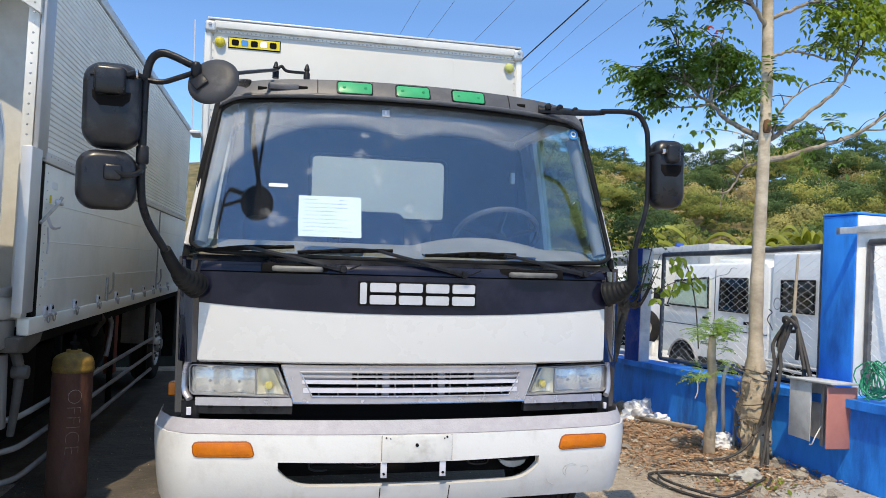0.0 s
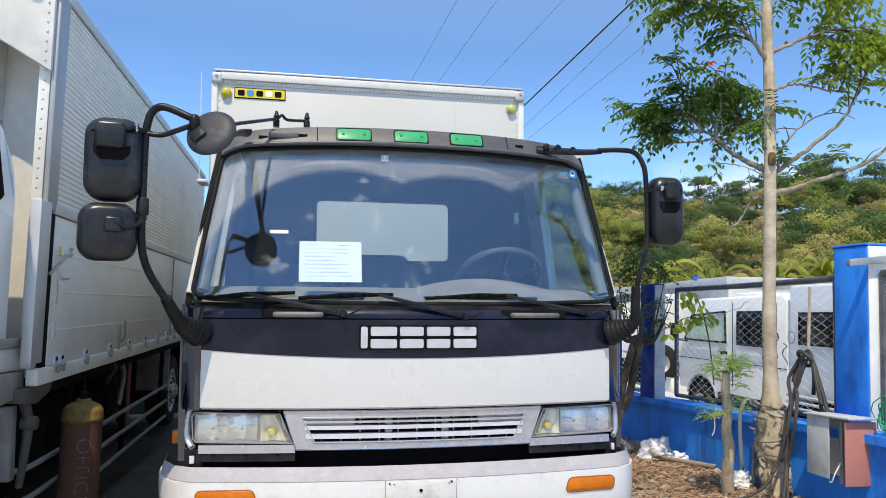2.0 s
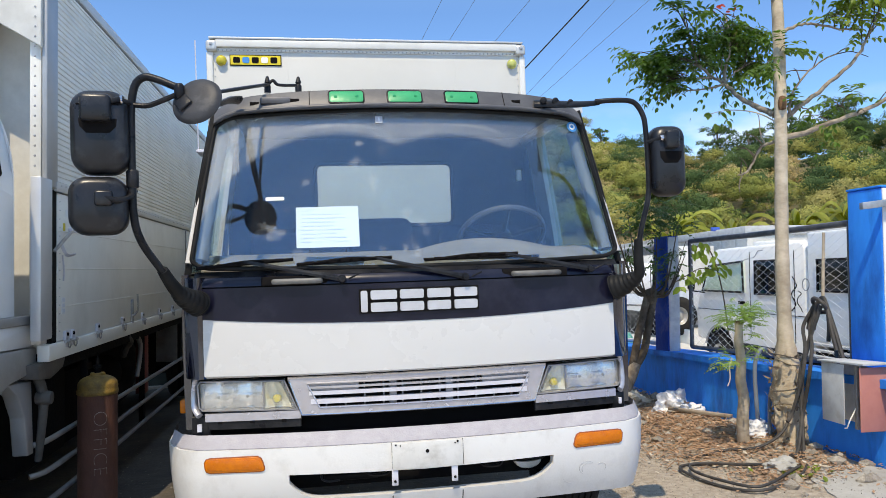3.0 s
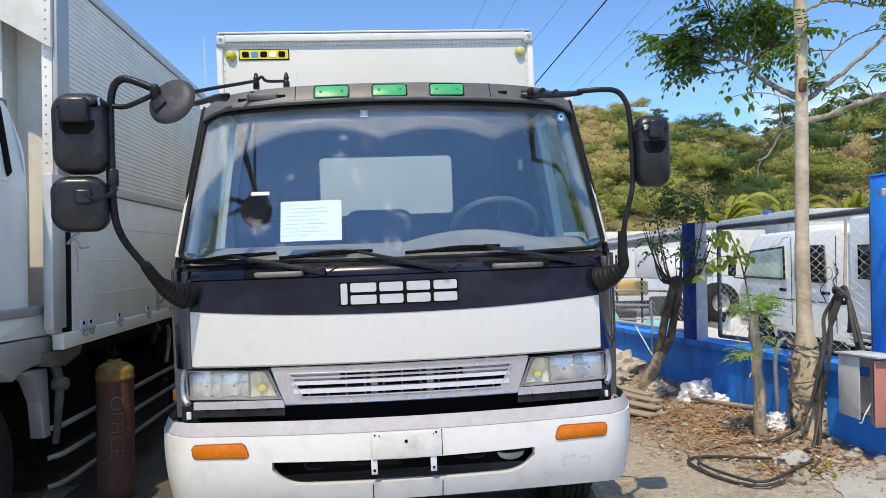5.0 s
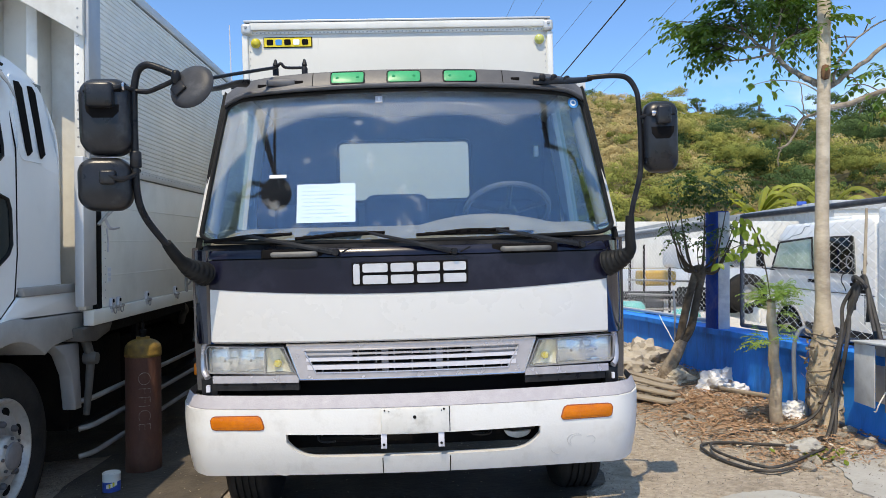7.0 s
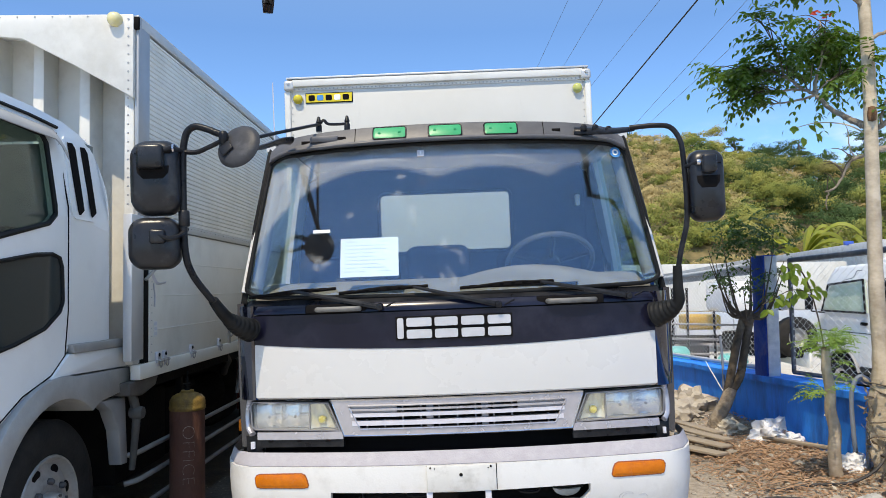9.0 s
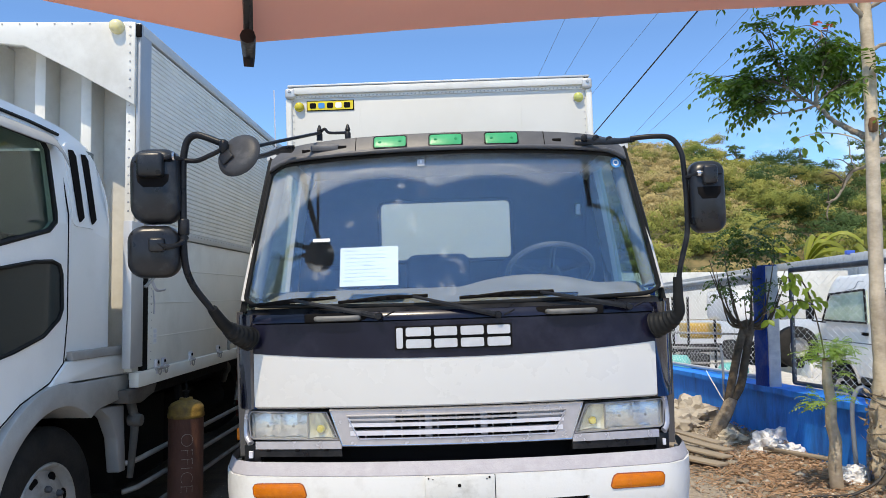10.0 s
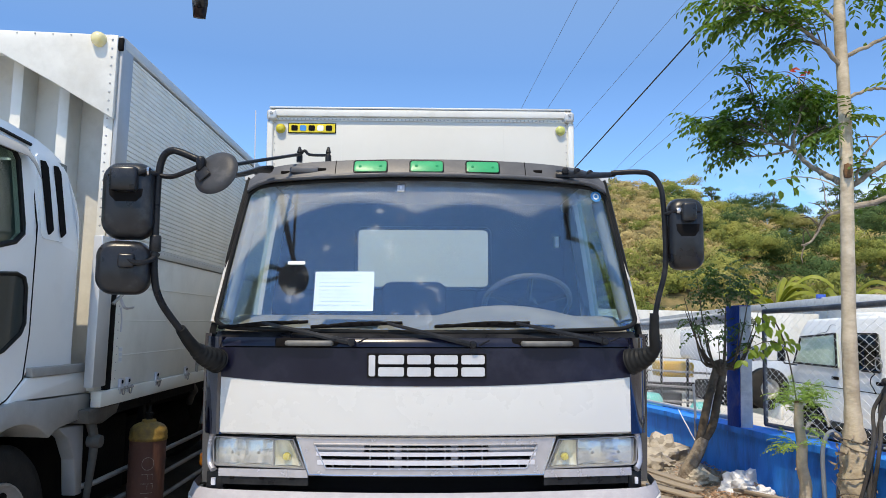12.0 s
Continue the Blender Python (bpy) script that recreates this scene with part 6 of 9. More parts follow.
solid("post_facing", block(2.945, 3.055, 3.555, 3.57, top_z(3.7) - 0.02, 1.78, 0.003), GREY_FACE, "dirty white face of the fence post", "post", kind="structure")
fence_post(8.2, 1.62, "fence_post", 0.20, BLUE_DARK, "worn blue concrete fence post")


def chain_panel(y0, y1, z0a, z0b, z1a, z1b, x, name="chain_link_panel", pipe=PIPE, r=0.024, pitch=0.062):
    pn = thing(name, "chain-link fence panel in a grey pipe frame", "fence", group="fence panels", kind="structure")
    lo = lambda y: z0a + (z0b - z0a) * (y - y0) / (y1 - y0)
    hi = lambda y: z1a + (z1b - z1a) * (y - y0) / (y1 - y0)
    part("top_rail", tube([(x, y0, z1a), (x, (y0 + y1) / 2, hi((y0 + y1) / 2) - 0.006), (x, y1, z1b)], r, 8), pipe, pn)
    part("bottom_rail", tube([(x, y0, z0a), (x, y1, z0b)], r * 0.8, 8), pipe, pn)
    for y in (y0, y1):
        part("frame_upright", tube([(x, y, lo(y)), (x, y, hi(y))], r * 0.9, 8), pipe, pn)
    b = bmesh.new()
    n = int((y1 - y0) / pitch)
    rows = int((z1a - z0a) / (pitch / 2))
    for k in range(n + 1):
        ya = y0 + k * (y1 - y0) / n
        pts = []
        for j in range(rows + 1):
            t = j / rows
            yy = min(y1, max(y0, ya + (pitch / 2 if (j + k) % 2 else -pitch / 2)))
            pts.append((x + (0.003 if j % 2 else -0.003), yy, lo(yy) + (hi(yy) - lo(yy)) * t))
        tube(pts, 0.0019, 3, bm=b)
    part("wire_mesh", b, WIRE, pn, "galvanised chain-link wire", 0)
    return pn


chain_panel(1.29, 3.53, 0.80, 0.69, 1.775, 1.735, 3.165)
far_panel = chain_panel(4.12, 8.05, 0.66, 0.48, 1.72, 1.60, 3.165, pipe=PALE_PIPE, r=0.03)
part("top_board", prism([(4.05, 1.80), (8.1, 1.665), (8.1, 1.50), (4.05, 1.635)], lambda a, c, d: Vector((d, a, c)), 3.185, 3.225, 0.004), PALE_PIPE, far_panel, "broad pale board along the fence top")
chain_panel(-1.9, 0.90, 0.93, 0.83, 1.85, 1.80, 3.20)
solid("pillar_bar", prism([(2.93, 1.88), (3.9, 2.0), (3.9, 1.945), (2.93, 1.836)], lambda a, c, d: Vector((a, d, c)), 0.87, 0.905, 0.003), STEEL, "grey steel bar bolted across the pillar", "bar", kind="structure")


solid("wire_ring", tube([(3.15, 1.756 + 0.040 * math.cos(a), 1.34 + 0.045 * math.sin(a)) for a in lin(0, 2 * math.pi, 18)[:-1]], 0.004, 5, True), STEEL, "small ring of bent wire on the fence", "wire")
solid("wire_hook", tube(smooth_path([(3.15, 1.85, 1.29), (3.15, 1.81, 1.27), (3.15, 1.85, 1.24), (3.15, 1.86, 1.20), (3.15, 1.82, 1.16), (3.15, 1.80, 1.13)], 4), 0.0035, 5), INK_SHADE, "dark bent wire hook on the fence", "wire")
solid("loose_wire", tube(smooth_path([(3.15, 2.82, 1.51), (3.15, 2.70, 1.50), (3.15, 2.55, 1.54), (3.15, 2.42, 1.56), (3.15, 2.36, 1.61), (3.15, 2.29, 1.61)], 4), 0.0028, 5), STEEL, "dark bent wire hanging on the fence", "wire")


# ---------------- hill ----------------
HILL = mat("dry_grass_slope", (0.21, 0.16, 0.07), (0.075, 0.075, 0.028), 0.95, scale=1.3, mix=(0.38, 0.62), stain=(0.22, 0.16, 0.07), stain_amt=0.8, stain_scale=0.08, bump=0.6, bscale=3)
LEAF_A = mat("hill_foliage", (0.13, 0.165, 0.036), (0.35, 0.33, 0.085), 0.7, scale=0.26, mix=(0.36, 0.66), stain=(0.37, 0.29, 0.13), stain_amt=0.8, stain_scale=0.15, rand=0.07, spec=0.12)
LEAF_B = mat("dark_tree_foliage", (0.038, 0.075, 0.026), (0.10, 0.150, 0.048), 0.7, scale=0.4, mix=(0.36, 0.66), rand=0.07, spec=0.12)
LEAF_DRY = mat("dry_scrub", (0.48, 0.36, 0.17), (0.33, 0.28, 0.112), 0.8, scale=0.3, mix=(0.36, 0.66), rand=0.07, spec=0.1)


def skyline(az):
    """Elevation of the hill's crest in degrees by azimuth from the yard."""
    pts = ((-80, 5), (-40, 6), (-20, 7), (0, 9.0), (10, 10.9), (15, 11.2), (19, 10.9), (22, 9.3), (25, 7.9), (27, 7.4), (30, 7.6), (33, 7.9), (36, 8.6), (42, 8.4), (60, 8), (90, 7))
    for (a, ea), (b_, eb) in zip(pts, pts[1:]):
        if a <= az <= b_:
            return ea + (eb - ea) * (az - a) / (b_ - a)
    return 6


def hill_point(az, k):
    """k runs from the foot 0 to the crest 1 and beyond."""
    r0, r1 = 34.0, 78.0 + 10 * math.sin(az * 0.08)
    r = r0 + (r1 - r0) * k
    top = math.tan(radians(skyline(az) - 0.55)) * r1
    kk = min(k, 1.25)
    z = -1.0 + (top + 1.0) * (math.sin(min(1, kk) * math.pi / 2) ** 1.1) - max(0, kk - 1) * 10
    z += 1.1 * noise.noise((az * 0.12, k * 3, 0)) * math.sin(min(1, k) * math.pi)
    a = radians(az)
    return Vector((r * math.sin(a), -3.4 + r * math.cos(a), z))


hill = solid("hill", sheet(lambda u, v: hill_point(u, v), lin(-80, 95, 120), lin(0, 1.3, 30), (0, 0, -0.5)), HILL, "dry grassy hillside with scrub", "hill", kind="structure", smooth=80)


def foliage(clumps, name, material, label, parent=None, seed=1, card=0.056):
    """Many small leaf cards round clump centres: (place, radius, count)."""
    rng = np.random.default_rng(seed)
    P = []
    for c, r, n in clumps:
        d = rng.normal(size=(n, 3))
        d /= np.linalg.norm(d, axis=1)[:, None]
        d[:, 2] = np.abs(d[:, 2]) * 1.1 - 0.30
        away = np.array([c[0], c[1] + 3.4])
        away = away / np.linalg.norm(away)
        flip = d[:, :2] @ away > 0.35
        d[flip, :2] *= -1
        lobes = 1 + 0.30 * np.sin(d[:, :1] * 6 + c[0]) * np.cos(d[:, 2:3] * 7 + c[1])
        rad = r * (0.50 + 0.55 * rng.random((n, 1)) ** 0.6) * lobes
        q = np.array(c) + d * rad * np.array([1, 1, 0.85])
        nn = d + 0.20 * rng.normal(size=(n, 3))
        nn /= np.linalg.norm(nn, axis=1)[:, None] + 1e-6
        a = np.cross(nn, rng.normal(size=(n, 3)))
        a /= np.linalg.norm(a, axis=1)[:, None] + 1e-6
        b_ = np.cross(nn, a)
        s = card * (0.45 + 1.1 * rng.random((n, 1)))
        P.append(np.stack([q - a * s, q + b_ * s * 0.6, q + a * s, q - b_ * s * 0.6], 1).reshape(-1, 3))
    P = np.concatenate(P).astype(np.float32)
    k = len(P)
    me = bpy.data.meshes.new(name)
    me.vertices.add(k)
    me.vertices.foreach_set("co", P.ravel())
    me.loops.add(k)
    me.loops.foreach_set("vertex_index", np.arange(k, dtype=np.int32))
    me.polygons.add(k // 4)
    me.polygons.foreach_set("loop_start", np.arange(0, k, 4, dtype=np.int32))
    me.update(calc_edges=True)
    me.materials.append(material)
    ob = new(name, me)
    if parent is not None:
        ob.parent = parent
    return ob


def bush(centre, r, rg, density):
    """A shrub or small crown: several uneven lobes of leaves round a centre."""
    out = []
    for j in range(max(2, int(3 + 2 * r))):
        a, e = rg.uniform(0, 6.28), rg.uniform(-0.2, 1.0)
        off = Vector((math.cos(a) * math.cos(e), math.sin(a) * math.cos(e), math.sin(e) * 0.9)) * r * rg.uniform(0.35, 0.75)
        lr = r * rg.uniform(0.32, 0.58)
        out.append((centre + off, lr, int(density * lr * lr + 14)))
    return out


rng = random.Random(11)
green, dry, dark = [], [], []
for i in range(1600):
    az = rng.uniform(8, 50)
    k = rng.random() ** 1.25 * 0.95
    p = hill_point(az, k)
    brown = noise.noise((az * 0.26, k * 5.0, 17.0))
    if az < 18.0 and k > 0.26:
        brown += 0.50
    elif az < 22 and k > 0.24:
        brown += 0.12
    elif az > 23 and k < 0.28:
        brown += 0.13
    big = i < 520
    r = rng.uniform(0.9, 2.3) if big else rng.uniform(0.35, 0.95)
    if az < 23 and k > 0.5:
        r *= 0.75
    if brown > 0.17:
        dry += bush(p + Vector((0, 0, r * 0.15)), r * (0.75 if big else 0.9), rng, 380)
    elif rng.random() < (0.70 if az > 24 and k > 0.30 else 0.16):
        dark += bush(p + Vector((0, 0, r * rng.uniform(0.3, 1.0))), r, rng, 430)
    else:
        green += bush(p + Vector((0, 0, r * rng.uniform(0.2, 0.9))), r, rng, 500)
for i in range(330):
    az = rng.uniform(13, 25)
    k = rng.uniform(0.25, 0.72)
    p = hill_point(az, k)
    r = rng.uniform(0.45, 1.3)
    sort = noise.noise((az * 0.5, k * 9.0, 4.0)) + (0.25 if az < 18 else -0.12)
    if sort > 0.12:
        dry += bush(p + Vector((0, 0, r * 0.3)), r, rng, 300)
    else:
        (dark if sort < -0.28 else green).extend(bush(p + Vector((0, 0, r * 0.5)), r, rng, 330))
for i in range(120):
    az = rng.uniform(24.5, 52)
    p = hill_point(az, rng.uniform(0.78, 1.0))
    r = rng.uniform(0.8, 2.0)
    dark += bush(p + Vector((0, 0, r * rng.uniform(0.3, 1.6))), r, rng, 430)


def crest_tree(az, k, h, spread, seed):
    """A ragged tree on the slope: leaning trunk, limbs and loose clumps of leaves."""
    rg = random.Random(seed)
    base = hill_point(az, k) - Vector((0, 0, 0.3))
    tree = tagged(new("hillside_tree"), "tall dark green tree standing on the hillside", "tree")
    lean = Vector((rg.uniform(-0.15, 0.15) * h, 0, h))
    mid = base + lean * 0.5 + Vector((rg.uniform(-0.3, 0.3), 0, 0))
    part("trunk", tube(smooth_path([base, mid, base + lean * 0.9], 5), 0.10, 6), BARK_FAR, tree)
    clumps = []
    h *= 0.78
    lean = lean * 0.78
    for j in range(14):
        a = j * 2.4 + rg.random()
        up = rg.uniform(0.35, 1.05)
        tip = base + lean * up + Vector((math.cos(a), math.sin(a), 0)) * spread * rg.uniform(0.25, 1.0) * (1.25 - up * 0.7)
        part("limb", tube([base + lean * (up * 0.72), tip], 0.04, 5), BARK_FAR, tree)
        r = rg.uniform(0.5, 0.95) * spread * 0.55
        clumps += bush(tip, r, rg, 650)
    ob = foliage(clumps, "crown", LEAF_B, "", tree, seed=seed)


BARK_FAR = mat("weathered_bark", (0.20, 0.17, 0.13), (0.12, 0.10, 0.08), 0.9, scale=4)
for az, k, h, spread, seed in ((21.5, 0.97, 4.2, 1.5, 21), (23.6, 0.90, 3.6, 2.0, 22), (25.2, 0.84, 4.6, 2.2, 23), (29.5, 0.92, 6.2, 2.8, 24), (31.8, 0.90, 5.2, 2.6, 25), (34.5, 0.94, 6.0, 3.0, 26), (38.0, 0.90, 6.4, 3.0, 27), (41.5, 0.92, 5.4, 2.6, 28)):
    crest_tree(az, k, h, spread, seed)
tagged(foliage(green, "hill_bushes", LEAF_A, "", seed=3), "dense green scrub covering the hillside", "bushes", kind="stuff")
tagged(foliage(dry, "hill_scrub", LEAF_DRY, "", seed=4), "dry brown scrub on the hillside", "scrub", kind="stuff")
tagged(foliage(dark, "hill_trees", LEAF_B, "", seed=5), "dark green trees along the crest", "trees", kind="stuff")


# ---------------- plants in the yard ----------------
def leaf_mat(name, c1, c2, through=0.35):
    m = mat(name, c1, c2, 0.42, scale=9, rand=0.35, spec=0.4)
    n, l = m.node_tree.nodes, m.node_tree.links
    tr = n.new("ShaderNodeBsdfTranslucent")
    tr.inputs["Color"].default_value = (c2[0] * 1.9, c2[1] * 1.9, c2[2] * 0.9, 1)
    ms = n.new("ShaderNodeMixShader")
    ms.inputs[0].default_value = through
    l.new(n["Principled BSDF"].outputs[0], ms.inputs[1])
    l.new(tr.outputs[0], ms.inputs[2])
    l.new(ms.outputs[0], n["Material Output"].inputs["Surface"])
    return m


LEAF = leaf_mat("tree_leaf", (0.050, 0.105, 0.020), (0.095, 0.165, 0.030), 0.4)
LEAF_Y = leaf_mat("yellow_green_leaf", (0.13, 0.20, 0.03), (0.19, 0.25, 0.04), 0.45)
LEAF_F = leaf_mat("feathery_leaf", (0.17, 0.27, 0.075), (0.24, 0.35, 0.10), 0.45)
LEAF_D = leaf_mat("dark_small_leaf", (0.035, 0.075, 0.020), (0.060, 0.105, 0.028), 0.3)
BARK = mat("pale_bark", (0.62, 0.525, 0.395), (0.45, 0.37, 0.27), 0.85, scale=9, bump=0.30, bscale=30, stain=(0.26, 0.20, 0.14), stain_amt=0.7, stain_scale=4, stretch=(1, 1, 1.5), spec=0.2)
BARK_D = mat("grey_brown_bark", (0.12, 0.095, 0.07), (0.07, 0.055, 0.042), 0.9, scale=12, bump=0.8, bscale=35, stain=(0.30, 0.25, 0.19), stain_amt=0.6, stain_scale=4, spec=0.2)
BARK_LIMB = mat("grey_limb_bark", (0.38, 0.32, 0.25), (0.24, 0.195, 0.15), 0.9, scale=14, bump=0.8, bscale=40, stain=(0.12, 0.09, 0.065), stain_amt=0.5, stain_scale=7, spec=0.15)
CUT = mat("cut_wood", (0.22, 0.11, 0.05), (0.13, 0.065, 0.03), 0.9, scale=14, bump=0.5)


class Leaves:
    """Collects leaflets as small folded blades."""

    def __init__(self, seed):
        self.v, self.f, self.r = [], [], random.Random(seed)

    def blade(self, p, d, n, length, width):
        d = d.normalized()
        s = d.cross(n)
        s = s.normalized() if s.length > 1e-4 else d.orthogonal().normalized()
        n = s.cross(d)
        k = len(self.v)
        at = lambda t, drop: p + d * length * t - n * length * drop
        m1, m2, tip = at(0.30, 0.02), at(0.66, 0.07), at(1.0, 0.17)
        up = n * width * 0.14
        w1, w2 = s * width * 0.46, s * width * 0.42
        self.v += [p, m1 + w1 + up, m2 + w2 + up, tip, m2 - w2 + up, m1 - w1 + up, m1, m2]
        self.f += [(k, k + 1, k + 6), (k + 1, k + 2, k + 7, k + 6), (k + 2, k + 3, k + 7), (k, k + 6, k + 5), (k + 6, k + 7, k + 4, k + 5), (k + 7, k + 3, k + 4)]

    def spray(self, p, d, length, pairs, leaf, width, droop=0.5):
        """A feathered leaf: pairs of leaflets along a drooping stalk."""
        r = self.r
        d = d.normalized()
        side = d.cross(Vector((0, 0, 1)))
        side = side.normalized() if side.length > 1e-3 else Vector((1, 0, 0))
        for i in range(pairs + 1):
            t = (i + 0.6) / (pairs + 0.6)
            q = p + d * length * t + Vector((0, 0, -droop * length * t * t))
            dd = (d + Vector((0, 0, -droop * 1.6 * t))).normalized()
            for s in ((-1, 1) if i < pairs else (0,)):
                aim = dd * 0.55 + side * s + Vector((r.uniform(-0.18, 0.18), r.uniform(-0.18, 0.18), r.uniform(-0.55, -0.1)))
                nn = Vector((r.uniform(-0.5, 0.5), r.uniform(-0.5, 0.5), 1))
                self.blade(q, aim, nn, leaf * r.uniform(0.75, 1.15), width * r.uniform(0.8, 1.15))

    def mesh(self, name, material, parent, label=""):
        me = bpy.data.meshes.new(name)
        me.from_pydata([tuple(q) for q in self.v], [], self.f)
        me.materials.append(material)
        ob = new(name, me)
        ob.parent = parent
        if label:
            tagged(ob, label)
        return ob


tree = thing("yard_tree", "slender pale-barked tree with feathered leaves beside the blue wall", "tree")
b = tube(smooth_path([(2.945, 1.64, 0.02), (2.940, 1.63, 0.22), (2.925, 1.63, 0.42), (2.890, 1.63, 0.72), (2.880, 1.625, 1.00), (2.868, 1.62, 1.45), (2.872, 1.62, 1.85), (2.876, 1.615, 2.30), (2.882, 1.615, 2.66), (2.890, 1.63, 3.2), (2.885, 1.65, 3.8), (2.90, 1.66, 4.5), (2.92, 1.67, 5.2)], 5),
         [0.150] * 2 + [0.128] * 3 + [0.118] * 3 + [0.112] * 3 + [0.108] * 3 + [0.092] * 3 + [0.072] * 2 + [0.058] * 2 + [0.050] * 6 + [0.046] * 6 + [0.044] * 5 + [0.043] * 3 + [0.042] * 5 + [0.040] * 5 + [0.036] * 5 + [0.026] * 5 + [0.018] * 3, 22)
for v in b.verts:
    a = math.atan2(v.co.y - 1.63, v.co.x - 2.9)
    k = max(0.0, 1 - v.co.z / 1.0)
    v.co += Vector((math.cos(a), math.sin(a), 0)) * (0.06 * k * noise.noise((a * 1.5, v.co.z * 3, 1)) + 0.07 * k * noise.noise((a * 4, v.co.z * 9, 2)) + 0.045 * k * noise.noise((a * 9, v.co.z * 22, 3)) + 0.004 * noise.noise((a * 2, v.co.z * 9, 4)))
trunk = part("trunk", b, BARK, tree, "pale knotty trunk", 80)
part("scar", lathe([(0.0, -0.055), (0.025, -0.045), (0.030, 0), (0.022, 0.045), (0, 0.055)], 10, "z", (2.868, 1.573, 2.67)), CUT, trunk, "dark brown cut scar")
LV, LVY = Leaves(2), Leaves(3)
tr_r = random.Random(5)


def limb(pts, r0, r1, name="limb"):
    p = smooth_path(pts, 5)
    p = [q + Vector((tr_r.uniform(-1, 1), tr_r.uniform(-1, 1), tr_r.uniform(-1, 1))) * 0.006 for q in p]
    part(name, tube(p, [r0 * 0.88, r1 * 0.85], 7), BARK_LIMB, tree, smooth=80)
    return p


def twigs(path, n, length, target=None, leaves=None, spread=0.6, start=0.4, leafy=1.0, droop=0.5):
    """Thin shoots from a limb, each with feathered leaves."""
    for i in range(n):
        t = start + (1 - start) * (i + tr_r.random()) / n
        q = path[min(len(path) - 1, int(t * (len(path) - 1)))]
        d = Vector((tr_r.uniform(-1, 1), tr_r.uniform(-1, 1), tr_r.uniform(-0.5, 0.8)))
        if target is not None:
            d = d * spread + (Vector(target) - q).normalized()
        d = d.normalized() * length * tr_r.uniform(0.6, 1.2)
        pts = [q, q + d * 0.5 + Vector((0, 0, 0.03)), q + d]
        part("twig", tube(smooth_path(pts, 3), [0.005, 0.0025], 4), BARK_D, tree, smooth=80)
        if leaves is None:
            continue
        for k in range(tr_r.randint(4, 6)):
            if tr_r.random() > leafy:
                continue
            s = pts[0].lerp(pts[2], tr_r.uniform(0.35, 1.0))
            leaves.spray(s, Vector((tr_r.uniform(-1, 1), tr_r.uniform(-1, 1), tr_r.uniform(-0.3, 0.5))) + d.normalized() * 0.7, tr_r.uniform(0.18, 0.30), tr_r.randint(4, 6), 0.060, 0.029, droop)


# the low limb bends away over the fence and carries two leafy masses
l1 = limb([(2.870, 1.66, 2.60), (2.895, 1.80, 2.66), (2.912, 2.02, 2.76), (2.914, 2.20, 2.86), (2.885, 2.34, 3.00), (2.80, 2.42, 3.08), (2.70, 2.46, 3.19)], 0.030, 0.011)
l1b = limb([(2.80, 2.41, 3.07), (2.68, 2.44, 3.07), (2.58, 2.47, 3.07), (2.48, 2.50, 3.06)], 0.012, 0.006, "branch")
l1e = limb([(2.88, 2.35, 3.00), (2.74, 2.39, 2.97), (2.56, 2.42, 2.95)], 0.013, 0.006, "branch")
l1d = limb([(2.72, 2.45, 3.16), (2.62, 2.51, 3.24), (2.52, 2.57, 3.28), (2.40, 2.62, 3.29)], 0.012, 0.005, "branch")
l1s = limb([(2.70, 2.46, 3.19), (2.62, 2.43, 3.40), (2.54, 2.39, 3.60)], 0.010, 0.004, "branch")
limb([(2.885, 2.36, 3.01), (2.91, 2.40, 3.10), (2.935, 2.42, 3.18)], 0.020, 0.014, "branch")
l1f = limb([(2.90, 2.37, 3.03), (3.02, 2.42, 3.13), (3.15, 2.50, 3.20), (3.28, 2.58, 3.28)], 0.007, 0.004, "branch")
l1g = limb([(2.935, 2.42, 3.18), (3.02, 2.50, 3.34), (3.10, 2.64, 3.54), (3.20, 2.84, 3.72), (3.30, 3.05, 3.86)], 0.010, 0.005, "branch")
twigs(l1d, 14, 0.24, (2.20, 2.68, 3.27), LV, start=0.0, droop=0.35)
twigs(l1b, 8, 0.22, (2.30, 2.56, 3.10), LV, start=0.4, droop=0.35)
twigs(l1e, 3, 0.14, (2.50, 2.44, 2.98), LV, start=0.75)
twigs(l1s, 7, 0.22, (2.55, 2.40, 3.55), LV, start=0.2)
twigs(l1[18:], 6, 0.26, (2.60, 2.50, 3.45), LV, start=0.3)
twigs(l1g, 32, 0.28, (3.15, 2.70, 3.55), LV, start=0.25, spread=1.1, droop=0.8)
twigs(l1f, 9, 0.24, (3.28, 2.60, 3.25), LV, start=0.4, spread=1.0, droop=0.9)
# a dead branch hangs from the trunk below it, with bare twigs
d1 = limb([(2.88, 1.70, 2.41), (2.80, 1.74, 2.375), (2.745, 1.75, 2.27), (2.69, 1.75, 2.19), (2.615, 1.75, 2.165)], 0.014, 0.007, "dead_branch")
limb([(2.66, 1.75, 2.18), (2.63, 1.75, 2.13), (2.622, 1.75, 2.04)], 0.008, 0.004, "dead_branch")
limb([(2.83, 1.73, 2.39), (2.80, 1.75, 2.50), (2.79, 1.75, 2.62)], 0.007, 0.003, "dead_branch")
twigs(d1, 6, 0.16, (2.6, 1.75, 2.45), None, start=0.2, spread=0.9)
u1 = limb([(2.885, 1.64, 3.42), (2.78, 1.6, 3.52), (2.62, 1.55, 3.62), (2.35, 1.5, 3.74), (2.1, 1.45, 3.8)], 0.022, 0.007)
twigs(u1, 22, 0.28, (2.1, 1.45, 3.75), LV, start=0.3)
u3 = limb([(2.89, 1.65, 3.75), (2.7, 1.7, 3.95), (2.4, 1.7, 4.15), (2.0, 1.65, 4.25)], 0.020, 0.006)
